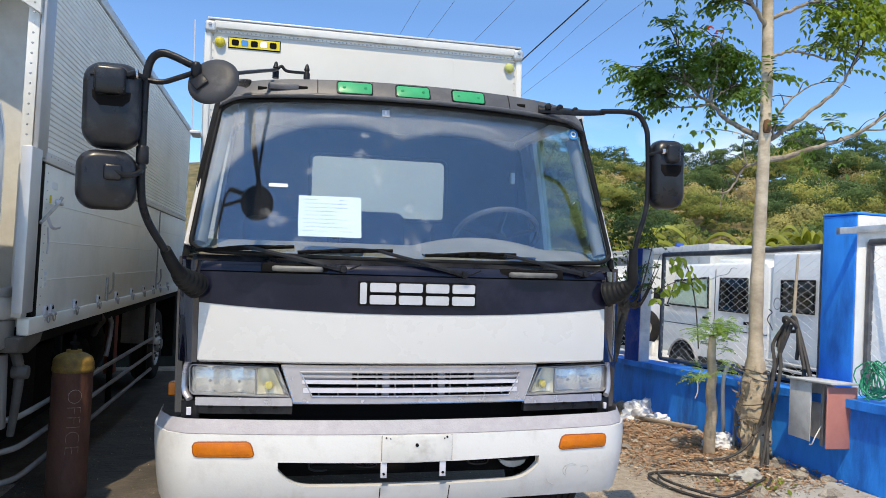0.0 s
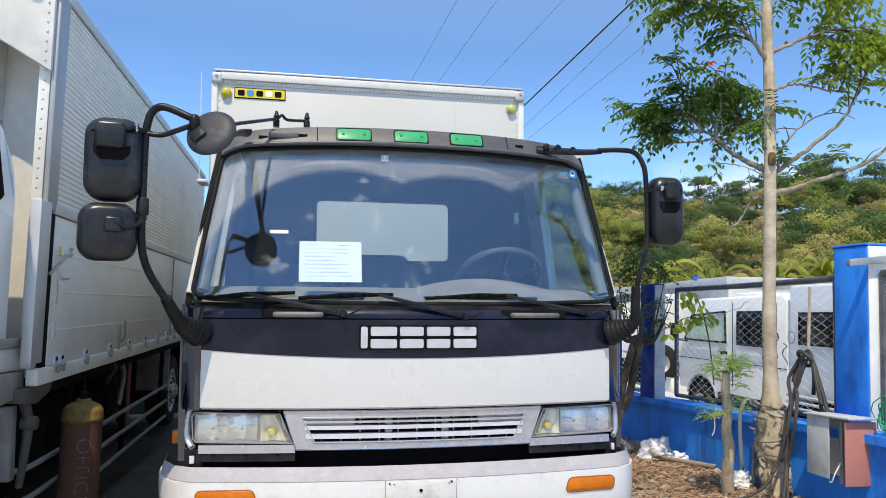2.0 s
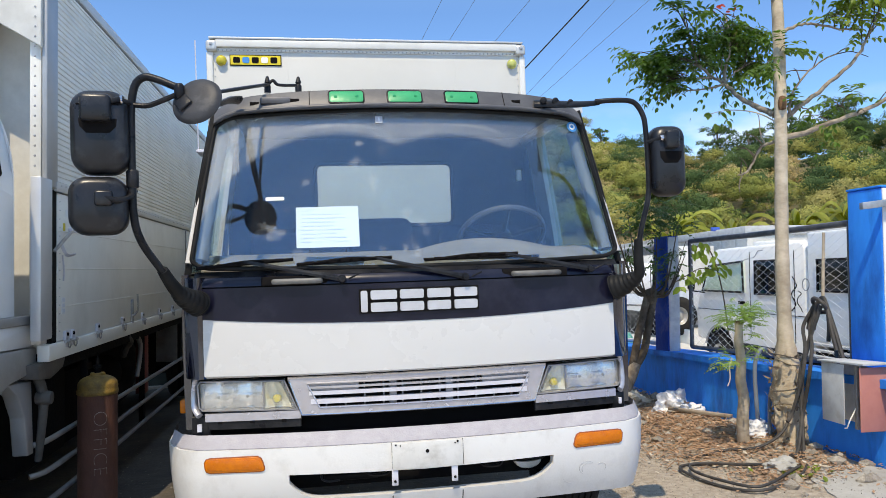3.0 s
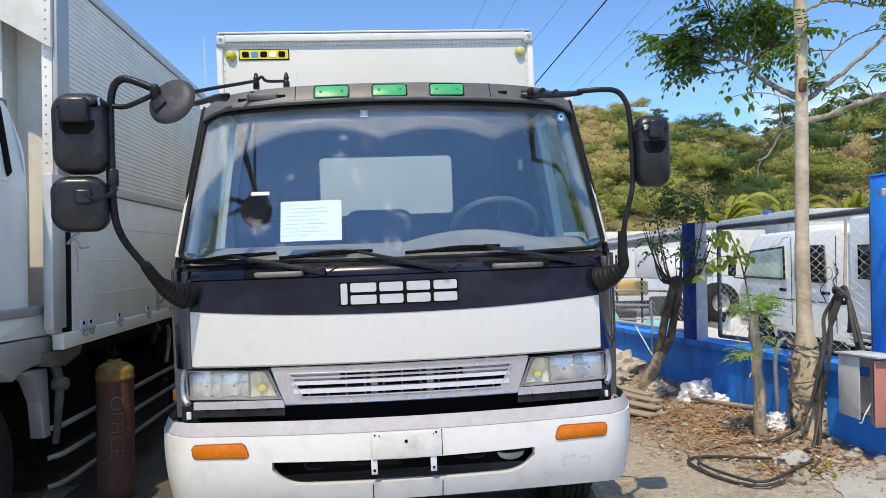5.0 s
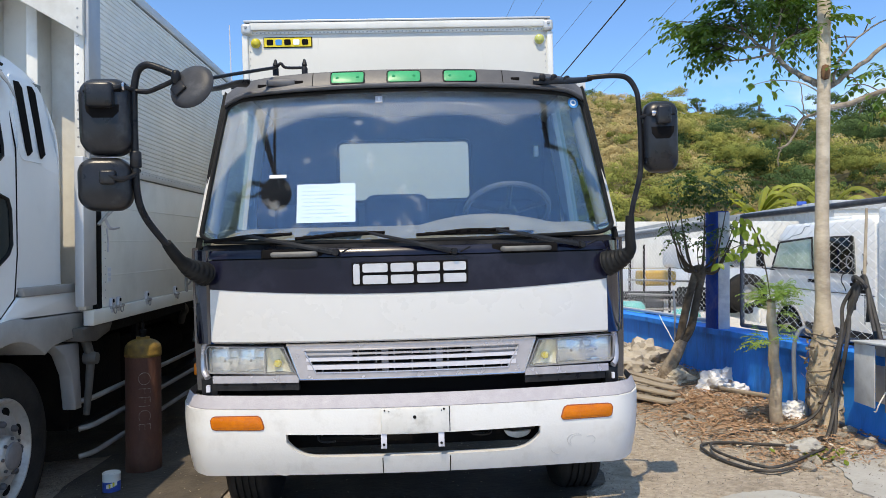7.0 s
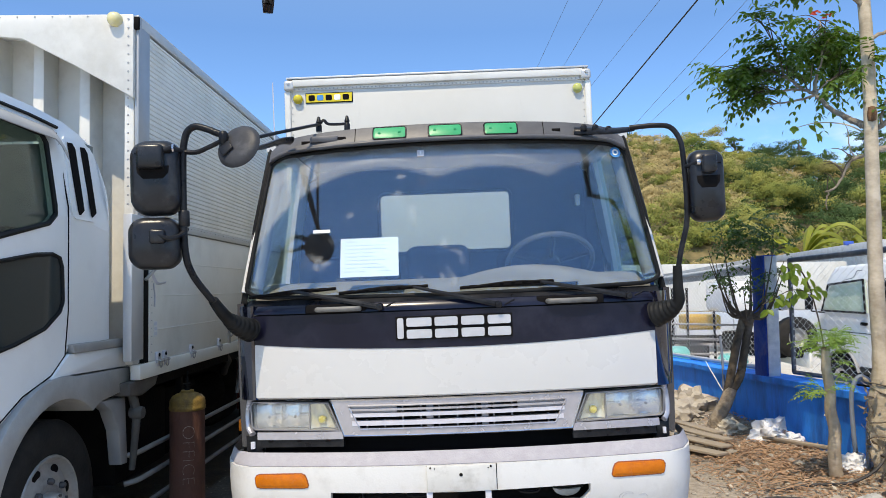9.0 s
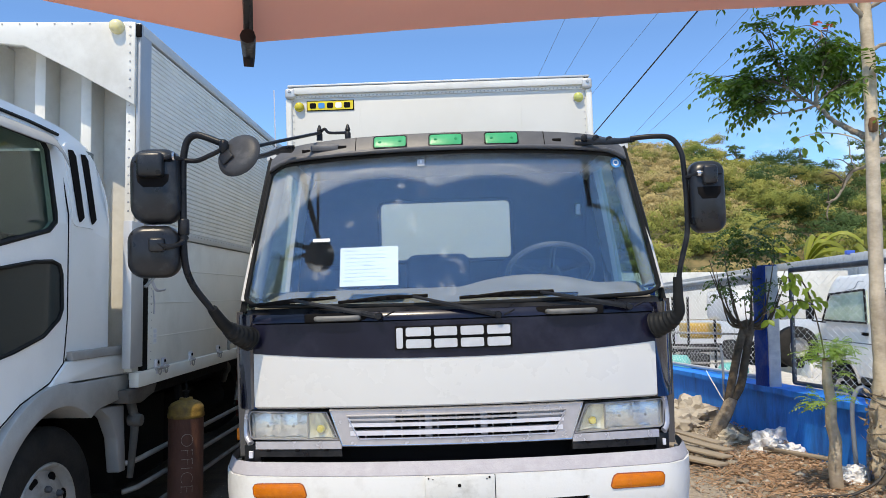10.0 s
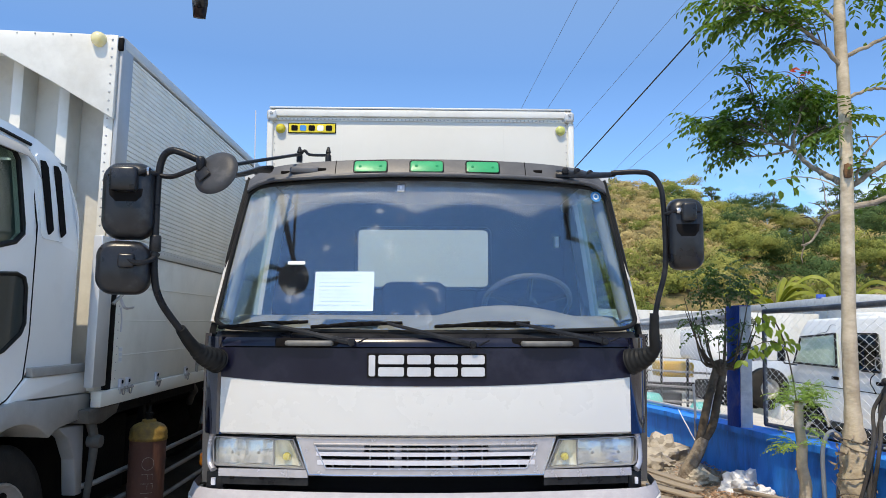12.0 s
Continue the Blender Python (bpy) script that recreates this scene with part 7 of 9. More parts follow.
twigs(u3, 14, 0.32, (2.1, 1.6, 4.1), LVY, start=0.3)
r1 = limb([(2.905, 1.62, 2.56), (3.02, 1.62, 2.65), (3.23, 1.60, 2.80), (3.47, 1.58, 3.01), (3.58, 1.57, 3.18), (3.68, 1.56, 3.4)], 0.024, 0.008)
r1b = limb([(2.95, 1.62, 2.60), (3.02, 1.66, 2.78), (3.22, 1.70, 2.98), (3.55, 1.75, 3.15)], 0.013, 0.005, "branch")
r2 = limb([(2.895, 1.61, 2.42), (3.06, 1.58, 2.46), (3.30, 1.54, 2.55), (3.65, 1.50, 2.70), (3.97, 1.46, 2.97), (4.1, 1.45, 3.1)], 0.026, 0.010)
r2b = limb([(3.62, 1.50, 2.69), (3.9, 1.45, 2.72), (4.2, 1.4, 2.76)], 0.010, 0.004, "branch")
r3 = limb([(2.90, 1.64, 3.20), (3.05, 1.66, 3.27), (3.2, 1.68, 3.30), (3.45, 1.7, 3.28), (3.68, 1.72, 3.29)], 0.016, 0.006)
r4 = limb([(2.895, 1.65, 3.5), (3.1, 1.6, 3.6), (3.35, 1.55, 3.7), (3.7, 1.5, 3.75)], 0.020, 0.007)
r5 = limb([(2.90, 1.66, 3.9), (3.1, 1.6, 4.1), (3.4, 1.5, 4.2), (3.7, 1.45, 4.1)], 0.016, 0.006)
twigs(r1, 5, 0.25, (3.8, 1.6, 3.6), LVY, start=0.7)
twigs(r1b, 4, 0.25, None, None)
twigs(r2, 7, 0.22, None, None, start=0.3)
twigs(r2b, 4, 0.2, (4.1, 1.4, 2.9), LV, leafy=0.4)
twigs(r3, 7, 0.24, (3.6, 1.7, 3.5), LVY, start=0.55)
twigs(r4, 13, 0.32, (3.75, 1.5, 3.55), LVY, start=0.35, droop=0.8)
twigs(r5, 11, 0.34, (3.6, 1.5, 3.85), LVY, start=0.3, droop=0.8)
twigs([Vector((3.05, 1.6, 2.64)), Vector((3.12, 1.6, 2.72))], 2, 0.12, None, LV)
twigs([Vector((3.36, 1.6, 2.66)), Vector((3.45, 1.6, 2.70))], 3, 0.12, None, LV, leafy=0.7)
u4 = limb([(2.90, 1.66, 4.15), (2.7, 1.62, 4.4), (2.4, 1.58, 4.6), (2.05, 1.6, 4.75)], 0.018, 0.006)
twigs(u4, 20, 0.36, (2.2, 1.6, 4.55), LV, start=0.2)
u5 = limb([(2.91, 1.66, 4.5), (2.75, 1.8, 4.8), (2.5, 1.95, 5.0), (2.2, 2.05, 5.1)], 0.016, 0.005)
twigs(u5, 18, 0.38, (2.35, 1.9, 4.9), LV, start=0.2)
u6 = limb([(2.89, 1.65, 3.95), (2.72, 1.9, 4.2), (2.5, 2.1, 4.35), (2.3, 2.25, 4.45)], 0.015, 0.005)
twigs(u6, 14, 0.34, (2.4, 2.1, 4.35), LV, start=0.2)
top = [Vector((2.89, 1.65, z)) for z in lin(3.3, 5.1, 20)]
twigs(top, 12, 0.45, None, LV, start=0.35)
twigs([Vector((2.87, 1.62, 3.0)), Vector((2.87, 1.62, 3.15))], 3, 0.12, None, LV)
# a few broad young leaves below the limb
for p in ((2.74, 2.20, 2.73), (2.66, 2.18, 2.70), (2.80, 2.21, 2.67), (2.69, 2.19, 2.64), (2.60, 2.18, 2.71), (2.78, 2.20, 2.76)):
    LVY.blade(Vector(p), Vector((tr_r.uniform(-1, 1), -0.2, tr_r.uniform(-1, 0))), Vector((0.2, -1, 0.5)), 0.085, 0.056)
part("leaf_shoot", tube(smooth_path([(2.87, 1.66, 2.55), (2.86, 1.90, 2.67), (2.79, 2.15, 2.74), (2.64, 2.18, 2.71)], 4), [0.006, 0.003], 5), BARK, tree)
# leaves on the sunny limbs get a lighter colour that paints sunlight
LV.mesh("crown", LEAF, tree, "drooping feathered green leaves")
LVY.mesh("sunlit_crown", LEAF_Y, tree, "leaves coloured yellow-green as if sunlit")
RED_LEAF = leaf_mat("red_young_leaf", (0.42, 0.045, 0.02), (0.30, 0.03, 0.015), 0.35)
LR = Leaves(61)
for k in range(10):
    LR.blade(Vector((3.30, 3.04, 3.88)) + Vector((tr_r.uniform(-0.10, 0.10), tr_r.uniform(-0.05, 0.05), tr_r.uniform(-0.03, 0.05))), Vector((tr_r.uniform(-1, 1), tr_r.uniform(-1, 0.4), tr_r.uniform(-0.5, 0.8))), Vector((0, -1, 0.5)), 0.055, 0.028)
LR.mesh("red_leaves", RED_LEAF, tree, "small tuft of red young leaves")
# loose bark flakes round the knotty foot of the trunk
FL = Leaves(44)
for i in range(170):
    a, z = tr_r.uniform(0, 6.28), tr_r.uniform(0.12, 0.86)
    rr = 0.145 - 0.05 * z
    out_ = Vector((math.cos(a), math.sin(a), 0))
    FL.blade(Vector((2.925 - 0.04 * z, 1.63, z)) + out_ * rr, out_ * 0.5 + Vector((tr_r.uniform(-0.6, 0.6), tr_r.uniform(-0.6, 0.6), tr_r.uniform(-1, 1))), out_, tr_r.uniform(0.025, 0.07), tr_r.uniform(0.012, 0.03))
tagged(FL.mesh("peeling_bark", BARK_LIMB, tree, "loose peeling bark at the foot of the trunk"), kind="stuff")
# twine round the trunk
TWINE = mat("grey_twine", (0.12, 0.10, 0.08), (0.2, 0.17, 0.13), 0.9)
twine = thing("twine", "dark twine wound round the tree trunk", "rope")
for k, (z, dz) in enumerate(((0.60, 0.02), (0.80, -0.03), (0.45, 0.05), (0.83, 0.015))):
    rr = 0.100 if z > 0.7 else 0.125
    part("twine_loop", tube([(2.905 + rr * math.cos(a), 1.63 + rr * math.sin(a), z + dz * math.sin(a * 1.5 + k)) for a in lin(0, 2 * math.pi, 18)[:-1]], 0.005, 5, True), TWINE, twine)

# small feathery tree with a cut top
sap = thing("sapling", "thin cut-back sapling with feathery green leaves", "tree")
part("stem", tube(smooth_path([(2.66, 1.80, 0.0), (2.635, 1.77, 0.09), (2.60, 1.74, 0.22), (2.575, 1.70, 0.38), (2.575, 1.68, 0.52), (2.535, 1.65, 0.66), (2.525, 1.62, 0.80), (2.49, 1.59, 0.94), (2.485, 1.575, 1.02), (2.48, 1.57, 1.09)], 4), [0.050, 0.026], 10), BARK, sap, "short pale stem", 80)
part("cut_top", lathe([(0.028, 0), (0.024, 0.012), (0, 0.015)], 10, "z", (2.48, 1.57, 1.08)), CUT, sap)
LF = Leaves(8)
for i in range(52):
    a, h = tr_r.uniform(0, 6.28), tr_r.choice((0.76, 0.79, 0.92, 1.0, 1.05, 1.08, 1.1, 1.12, 1.14))
    p = Vector((2.485, 1.575, h))
    d = Vector((math.cos(a), math.sin(a), tr_r.uniform(0.0, 1.0)))
    ln = tr_r.uniform(0.08, 0.21)
    q = p + d.normalized() * ln
    LF.spray(p + d.normalized() * 0.03, d, ln, 9, 0.024, 0.012, 0.35)
    for k in range(2):
        LF.spray(p.lerp(q, 0.5 + 0.25 * k), d + Vector((tr_r.uniform(-1, 1), tr_r.uniform(-1, 1), 0.1)), 0.10, 7, 0.020, 0.010, 0.4)
LF.mesh("leaves", LEAF_F, sap, "fine feathery leaves")
# broad-leaved climber on the fence
vine = thing("climber", "broad-leaved climber hanging on the fence wire", "plant")
v1 = smooth_path([(2.95, 2.5, 0.9), (2.86, 2.42, 1.25), (2.76, 2.38, 1.55), (2.66, 2.36, 1.66), (2.55, 2.34, 1.62)], 5)
v2 = smooth_path([(2.80, 2.40, 1.45), (2.65, 2.38, 1.47), (2.52, 2.36, 1.42), (2.40, 2.35, 1.36)], 5)
b = tube(v1, 0.006, 5)
part("shoot", b, BARK_D, vine)
part("shoot", tube(v2, 0.004, 5), BARK_D, vine)
LB = Leaves(12)
for path_, n in ((v1[8:], 24), (v2, 22)):
    for i in range(n):
        q = path_[int((i / n) * (len(path_) - 1))]
        LB.blade(q + Vector((tr_r.uniform(-0.07, 0.07), tr_r.uniform(-0.06, 0.06), tr_r.uniform(-0.08, 0.05))), Vector((tr_r.uniform(-0.7, 0.7), tr_r.uniform(-0.6, 0.2), tr_r.uniform(-1.1, -0.1))), Vector((tr_r.uniform(-0.6, 0.6), -1, 0.6)), tr_r.uniform(0.06, 0.10), tr_r.uniform(0.035, 0.055))
LB.mesh("leaves", LEAF_Y, vine)
# forked tree by the post
fork = thing("forked_tree", "low forked tree with grey-brown bark and thin shoots", "tree")
part("trunk", tube(smooth_path([(2.40, 3.66, 0.02), (2.46, 3.62, 0.24), (2.54, 3.60, 0.40), (2.60, 3.60, 0.54)], 5), [0.074, 0.054], 10), BARK_LIMB, fork, smooth=80)
part("stem", tube(smooth_path([(2.55, 3.61, 0.42), (2.600, 3.60, 0.66), (2.66, 3.60, 0.92), (2.73, 3.58, 1.20)], 5), [0.040, 0.036], 9), BARK_D, fork, smooth=80)
part("stem", tube(smooth_path([(2.59, 3.60, 0.50), (2.69, 3.60, 0.66), (2.745, 3.60, 0.92), (2.80, 3.58, 1.20)], 5), [0.042, 0.034], 9), BARK_D, fork, smooth=80)
part("burl", lathe([(0, -0.09), (0.05, -0.06), (0.075, 0), (0.055, 0.06), (0, 0.08)], 10, "z", (2.765, 3.58, 1.20)), BARK_D, fork, smooth=80)
LD = Leaves(21)
for i in range(20):
    a = tr_r.uniform(0, 6.28)
    q0 = Vector((2.765, 3.58, 1.22))
    q1 = q0 + Vector((math.cos(a) * 0.17, math.sin(a) * 0.14, tr_r.uniform(-0.02, 0.14)))
    q2 = q1 + Vector((math.cos(a) * tr_r.uniform(0.05, 0.22), math.sin(a) * tr_r.uniform(0.05, 0.2), tr_r.uniform(0.2, 0.75)))
    part("shoot", tube(smooth_path([q0, q1, q2], 4), [tr_r.uniform(0.008, 0.018), 0.003], 5), BARK_D, fork)
    for k in range(3):
        LD.spray(q1.lerp(q2, tr_r.uniform(0.4, 1.05)), Vector((tr_r.uniform(-1, 1), tr_r.uniform(-1, 1), tr_r.uniform(-0.2, 0.6))), 0.15, 5, 0.040, 0.022, 0.5)
for i in range(110):
    p = Vector((2.78, 3.55, 1.98)) + Vector((tr_r.gauss(0, 0.16), tr_r.gauss(0, 0.16), tr_r.gauss(0, 0.11)))
    LD.spray(p, Vector((tr_r.uniform(-1, 1), tr_r.uniform(-1, 1), tr_r.uniform(-0.3, 0.5))), 0.16, 5, 0.042, 0.024, 0.5)
LD.mesh("leaves", LEAF_D, fork)


# ---------------- things in the yard ----------------
RUST = mat("rusty_brown_cylinder", (0.13, 0.050, 0.032), (0.085, 0.035, 0.025), 0.75, scale=6, bump=0.25, bscale=60, stain=(0.22, 0.10, 0.06), stain_amt=0.5, stain_scale=5, stretch=(1, 1, 0.5))
OLD_YELLOW = mat("chipped_yellow_paint", (0.27, 0.165, 0.03), (0.15, 0.09, 0.025), 0.65, scale=16, bump=0.25, bscale=80, stain=(0.10, 0.06, 0.03), stain_amt=0.7, stain_scale=12)
CHALK = mat("chalk", (0.42, 0.35, 0.31), (0.25, 0.17, 0.14), rough=0.9, scale=60, mix=(0.4, 0.6))
gx_, gy_ = -1.825, 1.60
gz_ = ground_z(gx_, gy_)
cyl = thing("gas_cylinder", "rusty brown gas cylinder with a chipped yellow top", "gas cylinder", Matrix.Translation((gx_, gy_, gz_)))
part("shell", lathe([(0.106, 0.0), (0.116, 0.01), (0.116, 0.10), (0.114, 0.105), (0.114, 0.79)], 36), RUST, cyl, "rusty cylinder wall")
part("shoulder", lathe([(0.115, 0.775), (0.119, 0.78), (0.119, 0.80), (0.116, 0.805), (0.117, 0.825), (0.112, 0.848), (0.096, 0.868), (0.07, 0.882), (0.045, 0.890), (0.042, 0.905), (0, 0.905)], 36), OLD_YELLOW, cyl, "chipped yellow shoulder")
part("valve", lathe([(0.020, 0.90), (0.020, 0.935), (0.027, 0.937), (0.027, 0.95), (0.011, 0.955), (0.011, 0.99), (0.004, 0.995), (0.004, 1.03)], 10), DARK, cyl)
txt = bpy.data.curves.new("word", "FONT")
txt.body, txt.size, txt.align_x, txt.offset = "OFFICE", 0.118, "CENTER", -0.0042
txt.extrude = 0.0
tob = bpy.data.objects.new("word", txt)
scene.collection.objects.link(tob)
bpy.context.view_layer.update()
wm = bpy.data.meshes.new_from_object(tob.evaluated_get(bpy.context.evaluated_depsgraph_get()))
bpy.data.objects.remove(tob)
tm = bmesh.new()
tm.from_mesh(wm)
bmesh.ops.subdivide_edges(tm, edges=tm.edges, cuts=2)
AIM = math.atan2(-3.4 - gy_, -0.1 - gx_) + 0.12
for v in tm.verts:
    s, h = v.co.y - 0.045, 0.49 - v.co.x * 1.05
    a = AIM + s / 0.114
    v.co = (0.1152 * math.cos(a), 0.1152 * math.sin(a), h)
tm.normal_update()
part("chalk_word", tm, CHALK, cyl, "chalked word OFFICE", 0)

CAN_B = mat("blue_can_print", (0.03, 0.09, 0.42), (0.05, 0.12, 0.5), 0.35, scale=20)
cz = ground_z(-1.86, 1.14)
can = thing("paint_can", "small blue and white tin can on the ground", "can", Matrix.Translation((-1.855, 1.14, cz)))
part("can_body", lathe([(0.052, 0.0), (0.054, 0.004), (0.0525, 0.01), (0.0525, 0.118), (0.054, 0.122), (0.050, 0.126)], 24), WHITE_INK, can)
part("can_band", lathe([(0.0532, 0.012), (0.0532, 0.075)], 24), CAN_B, can, "blue printed band")
part("can_lid", lathe([(0.048, 0.122), (0.048, 0.127), (0.045, 0.124), (0, 0.124)], 24), STEEL, can)
for k in range(5):
    a = AIM - 0.5 + 0.22 * k
    part("can_print", block(-0.008, 0.008, -0.001, 0.001, -0.012, 0.012, m=Matrix.Translation((0.0540 * math.cos(a), 0.0540 * math.sin(a), 0.05 + 0.004 * k)) @ Matrix.Rotation(a + math.pi / 2, 4, "Z")), YELLOW if k % 2 else WHITE_INK, can)

# electric meter box hung on the wall, one cover gone
BOX_GREY = mat("weathered_grey_sheet", (0.56, 0.58, 0.59), (0.47, 0.49, 0.50), 0.55, scale=8, stain=(0.2, 0.17, 0.14), stain_amt=0.5, stain_scale=6)
BOX_RED = mat("faded_red_sheet", (0.52, 0.21, 0.17), (0.45, 0.165, 0.135), 0.6, scale=6, stain=(0.5, 0.25, 0.2), stain_amt=0.5, stain_scale=5)
mb = thing("meter_box", "open sheet-metal box with a faded red side hung on the wall", "box")
part("back_plate", block(2.945, 2.962, 0.80, 1.14, 0.47, 0.84, 0.003), BOX_GREY, mb)
part("top_plate", prism([(0.73, 0.872), (1.15, 0.852), (1.15, 0.864), (0.73, 0.886)], lambda a, c, d: Vector((d, a, c)), 2.785, 2.985, 0.002), BOX_GREY, mb, "rust-stained top sheet")
part("side_sheet", block(2.80, 2.808, 0.925, 1.13, 0.475, 0.855, 0.002), BOX_GREY, mb, "pale grey hanging sheet")
part("inner_rail", block(2.83, 2.85, 0.845, 0.87, 0.46, 0.855, 0.003), OLD_STEEL, mb)
part("red_sheet", block(2.790, 3.015, 0.765, 0.775, 0.462, 0.855, 0.004), BOX_RED, mb, "faded red hanging sheet")
part("inner_wire", tube(smooth_path([(2.84, 0.86, 0.60), (2.79, 0.86, 0.52), (2.785, 0.88, 0.47), (2.79, 0.91, 0.46)], 4), 0.004, 5), WHITE_INK, mb)

# green rope bundle on the fence
GREEN_ROPE = mat("green_rope", (0.01, 0.26, 0.13), (0.02, 0.34, 0.18), 0.6, scale=20)
rr_ = random.Random(9)
b = bmesh.new()
for k in range(16):
    c = Vector((3.0 + rr_.uniform(-0.03, 0.03), 0.62 + rr_.uniform(-0.05, 0.05), 0.92 + rr_.uniform(-0.03, 0.04)))
    ra, rb = rr_.uniform(0.05, 0.11), rr_.uniform(0.08, 0.14)
    ph = rr_.uniform(0, 6)
    tube([c + Vector((0.03 * math.sin(2 * a + ph), ra * math.cos(a), rb * math.sin(a))) for a in lin(0, 2 * math.pi, 14)[:-1]], 0.004, 4, True, bm=b)
solid("green_rope", b, GREEN_ROPE, "tangled green rope hanging on the wall", "rope")

# black hoses
PLANK = mat("weathered_plank", (0.36, 0.30, 0.23), (0.23, 0.185, 0.14), 0.9, scale=7, bump=0.5, bscale=30, stretch=(1, 0.12, 1), stain=(0.33, 0.29, 0.23), stain_amt=0.5, stain_scale=3)
HOSE = mat("black_hose", (0.030, 0.028, 0.027), (0.055, 0.052, 0.050), 0.65, scale=12, stain=(0.16, 0.13, 0.10), stain_amt=0.5, stain_scale=7)
PALE_HOSE = mat("grey_blue_pipe", (0.16, 0.20, 0.26), (0.22, 0.25, 0.30), 0.55, scale=9)
hz = thing("hung_hoses", "bundle of old black hoses hung on the fence", "hose")
for k, (ya, za, xa) in enumerate(((1.24, 0.84, 3.05), (1.33, 0.84, 3.07), (1.28, 0.90, 3.03), (1.40, 0.95, 3.06))):
    part("hose_loop", tube(smooth_path([(3.05, 1.60 - 0.02 * k, 1.02), (3.05, 1.55 - 0.01 * k, 1.17), (3.08, 1.48, 1.23 + 0.008 * k), (3.06, 1.41, 1.20), (xa, (1.38 + ya) / 2, (1.15 + za) / 2 + 0.02), (xa, ya, za)], 6), 0.0145, 7), HOSE, hz)
part("hose_knot", tube(smooth_path([(3.10, 1.52, 1.17), (3.05, 1.54, 1.22), (3.02, 1.48, 1.25), (3.02, 1.40, 1.22), (3.06, 1.41, 1.16), (3.05, 1.50, 1.15)], 5), 0.015, 7), HOSE, hz)
for k, (dx, dy, zb) in enumerate(((0.0, 0.0, 0.10), (-0.03, 0.03, 0.30))):
    part("hose_fall", tube(smooth_path([(3.06, 1.50 + dy, 1.20), (3.02 + dx, 1.54 + dy, 1.05), (2.93 + dx, 1.40 + dy, 0.92), (2.87 + dx, 1.35 + dy, 0.73), (2.85 + dx * 2, 1.40 + dy, 0.46), (2.80 + dx * 2, 1.36 + dy * 2, 0.25 + zb * 0.5)], 6), 0.013, 7), HOSE, hz)
part("wooden_stick", tube(smooth_path([(3.10, 1.476, 1.72), (3.10, 1.49, 1.45), (3.09, 1.49, 1.18)], 4), [0.009, 0.012], 8), BARK, hz, "pale stick tied among the hoses")
g = ground_z
for off in (0.0, 0.045):
    part("hose_tail", tube(smooth_path([(3.04, 1.44 + off, 1.2), (2.96, 1.47, 0.95), (2.87 + off * 0.4, 1.45, 0.72), (2.84, 1.40, 0.45), (2.76 - off, 1.28, 0.22), (2.66 - off, 1.16 + off, g(2.66, 1.16) + 0.02)], 6), 0.014, 7), HOSE, hz)


def on_ground(pts, r):
    return [Vector((x, y, g(x, y) + r + 0.004 + h)) for x, y, h in pts]


for nm, pts, r in (("ground_hose", ((2.60, 1.02, 0), (2.45, 0.86, 0.01), (2.28, 0.78, 0), (2.08, 0.68, 0.01), (1.98, 0.78, 0), (1.90, 1.02, 0), (1.88, 1.30, 0.01), (1.98, 1.42, 0), (2.14, 1.36, 0), (2.3, 1.2, 0.01), (2.45, 1.13, 0), (2.58, 1.16, 0.01)), 0.0095),
                   ("ground_hose", ((2.52, 0.98, 0.02), (2.36, 0.88, 0.02), (2.16, 0.75, 0.02), (2.04, 0.74, 0.02), (1.96, 0.92, 0.02), (1.92, 1.2, 0.02), (2.0, 1.36, 0.02), (2.2, 1.24, 0.02), (2.42, 1.08, 0.02)), 0.009),
                   ("ground_hose", ((2.9, 1.62, 0.30), (2.78, 1.5, 0.12), (2.6, 1.52, 0.02), (2.4, 1.62, 0), (2.2, 1.60, 0.0), (2.05, 1.62, 0.0)), 0.010)):
    solid(nm, tube(smooth_path(on_ground(pts, r), 6), r, 7), HOSE, "old black hose lying on the ground", "hose", group="hoses on the ground")
solid("pale_pipe", tube(smooth_path([(3.0, 1.95, 0.80), (2.92, 1.98, 0.84), (2.86, 1.98, 0.72), (2.845, 1.95, 0.45), (2.85, 1.93, g(2.85, 1.93))], 6), 0.016, 8), PALE_HOSE, "grey-blue plastic pipe bent over the wall", "pipe")
solid("pale_pipe", tube(smooth_path([(2.97, 1.82, 0.62), (2.90, 1.84, 0.55), (2.88, 1.84, 0.35), (2.88, 1.83, g(2.88, 1.83))], 6), 0.014, 8), PALE_HOSE, "grey-blue plastic pipe standing by the wall", "pipe")
solid("drain_pipe", tube(smooth_path([(2.93, 4.75, 0.95), (2.93, 4.70, 0.62), (2.92, 4.68, 0.3), (2.90, 4.66, g(2.9, 4.66))], 5), 0.014, 7), PALE_HOSE, "thin grey pipe on the wall", "pipe")
solid("wall_wire", tube(smooth_path([(2.95, 5.3, 0.62), (2.90, 4.9, 0.50), (2.89, 4.5, 0.36), (2.92, 4.3, 0.62), (2.95, 4.2, 0.95)], 6), 0.006, 5), WHITE_INK, "loose white wire on the wall", "wire")
SHRED_RAG = mat("pale_rag", (0.56, 0.53, 0.46), (0.44, 0.41, 0.35), 0.9, scale=20)
solid("cloth_strip", tube(smooth_path([(2.93, 2.42, 0.72), (2.87, 2.36, 0.66), (2.86, 2.34, 0.56), (2.83, 2.33, 0.50)], 4), 0.005, 5, flat=0.4), SHRED_RAG, "pale rag strip hanging on the wall", "rag")

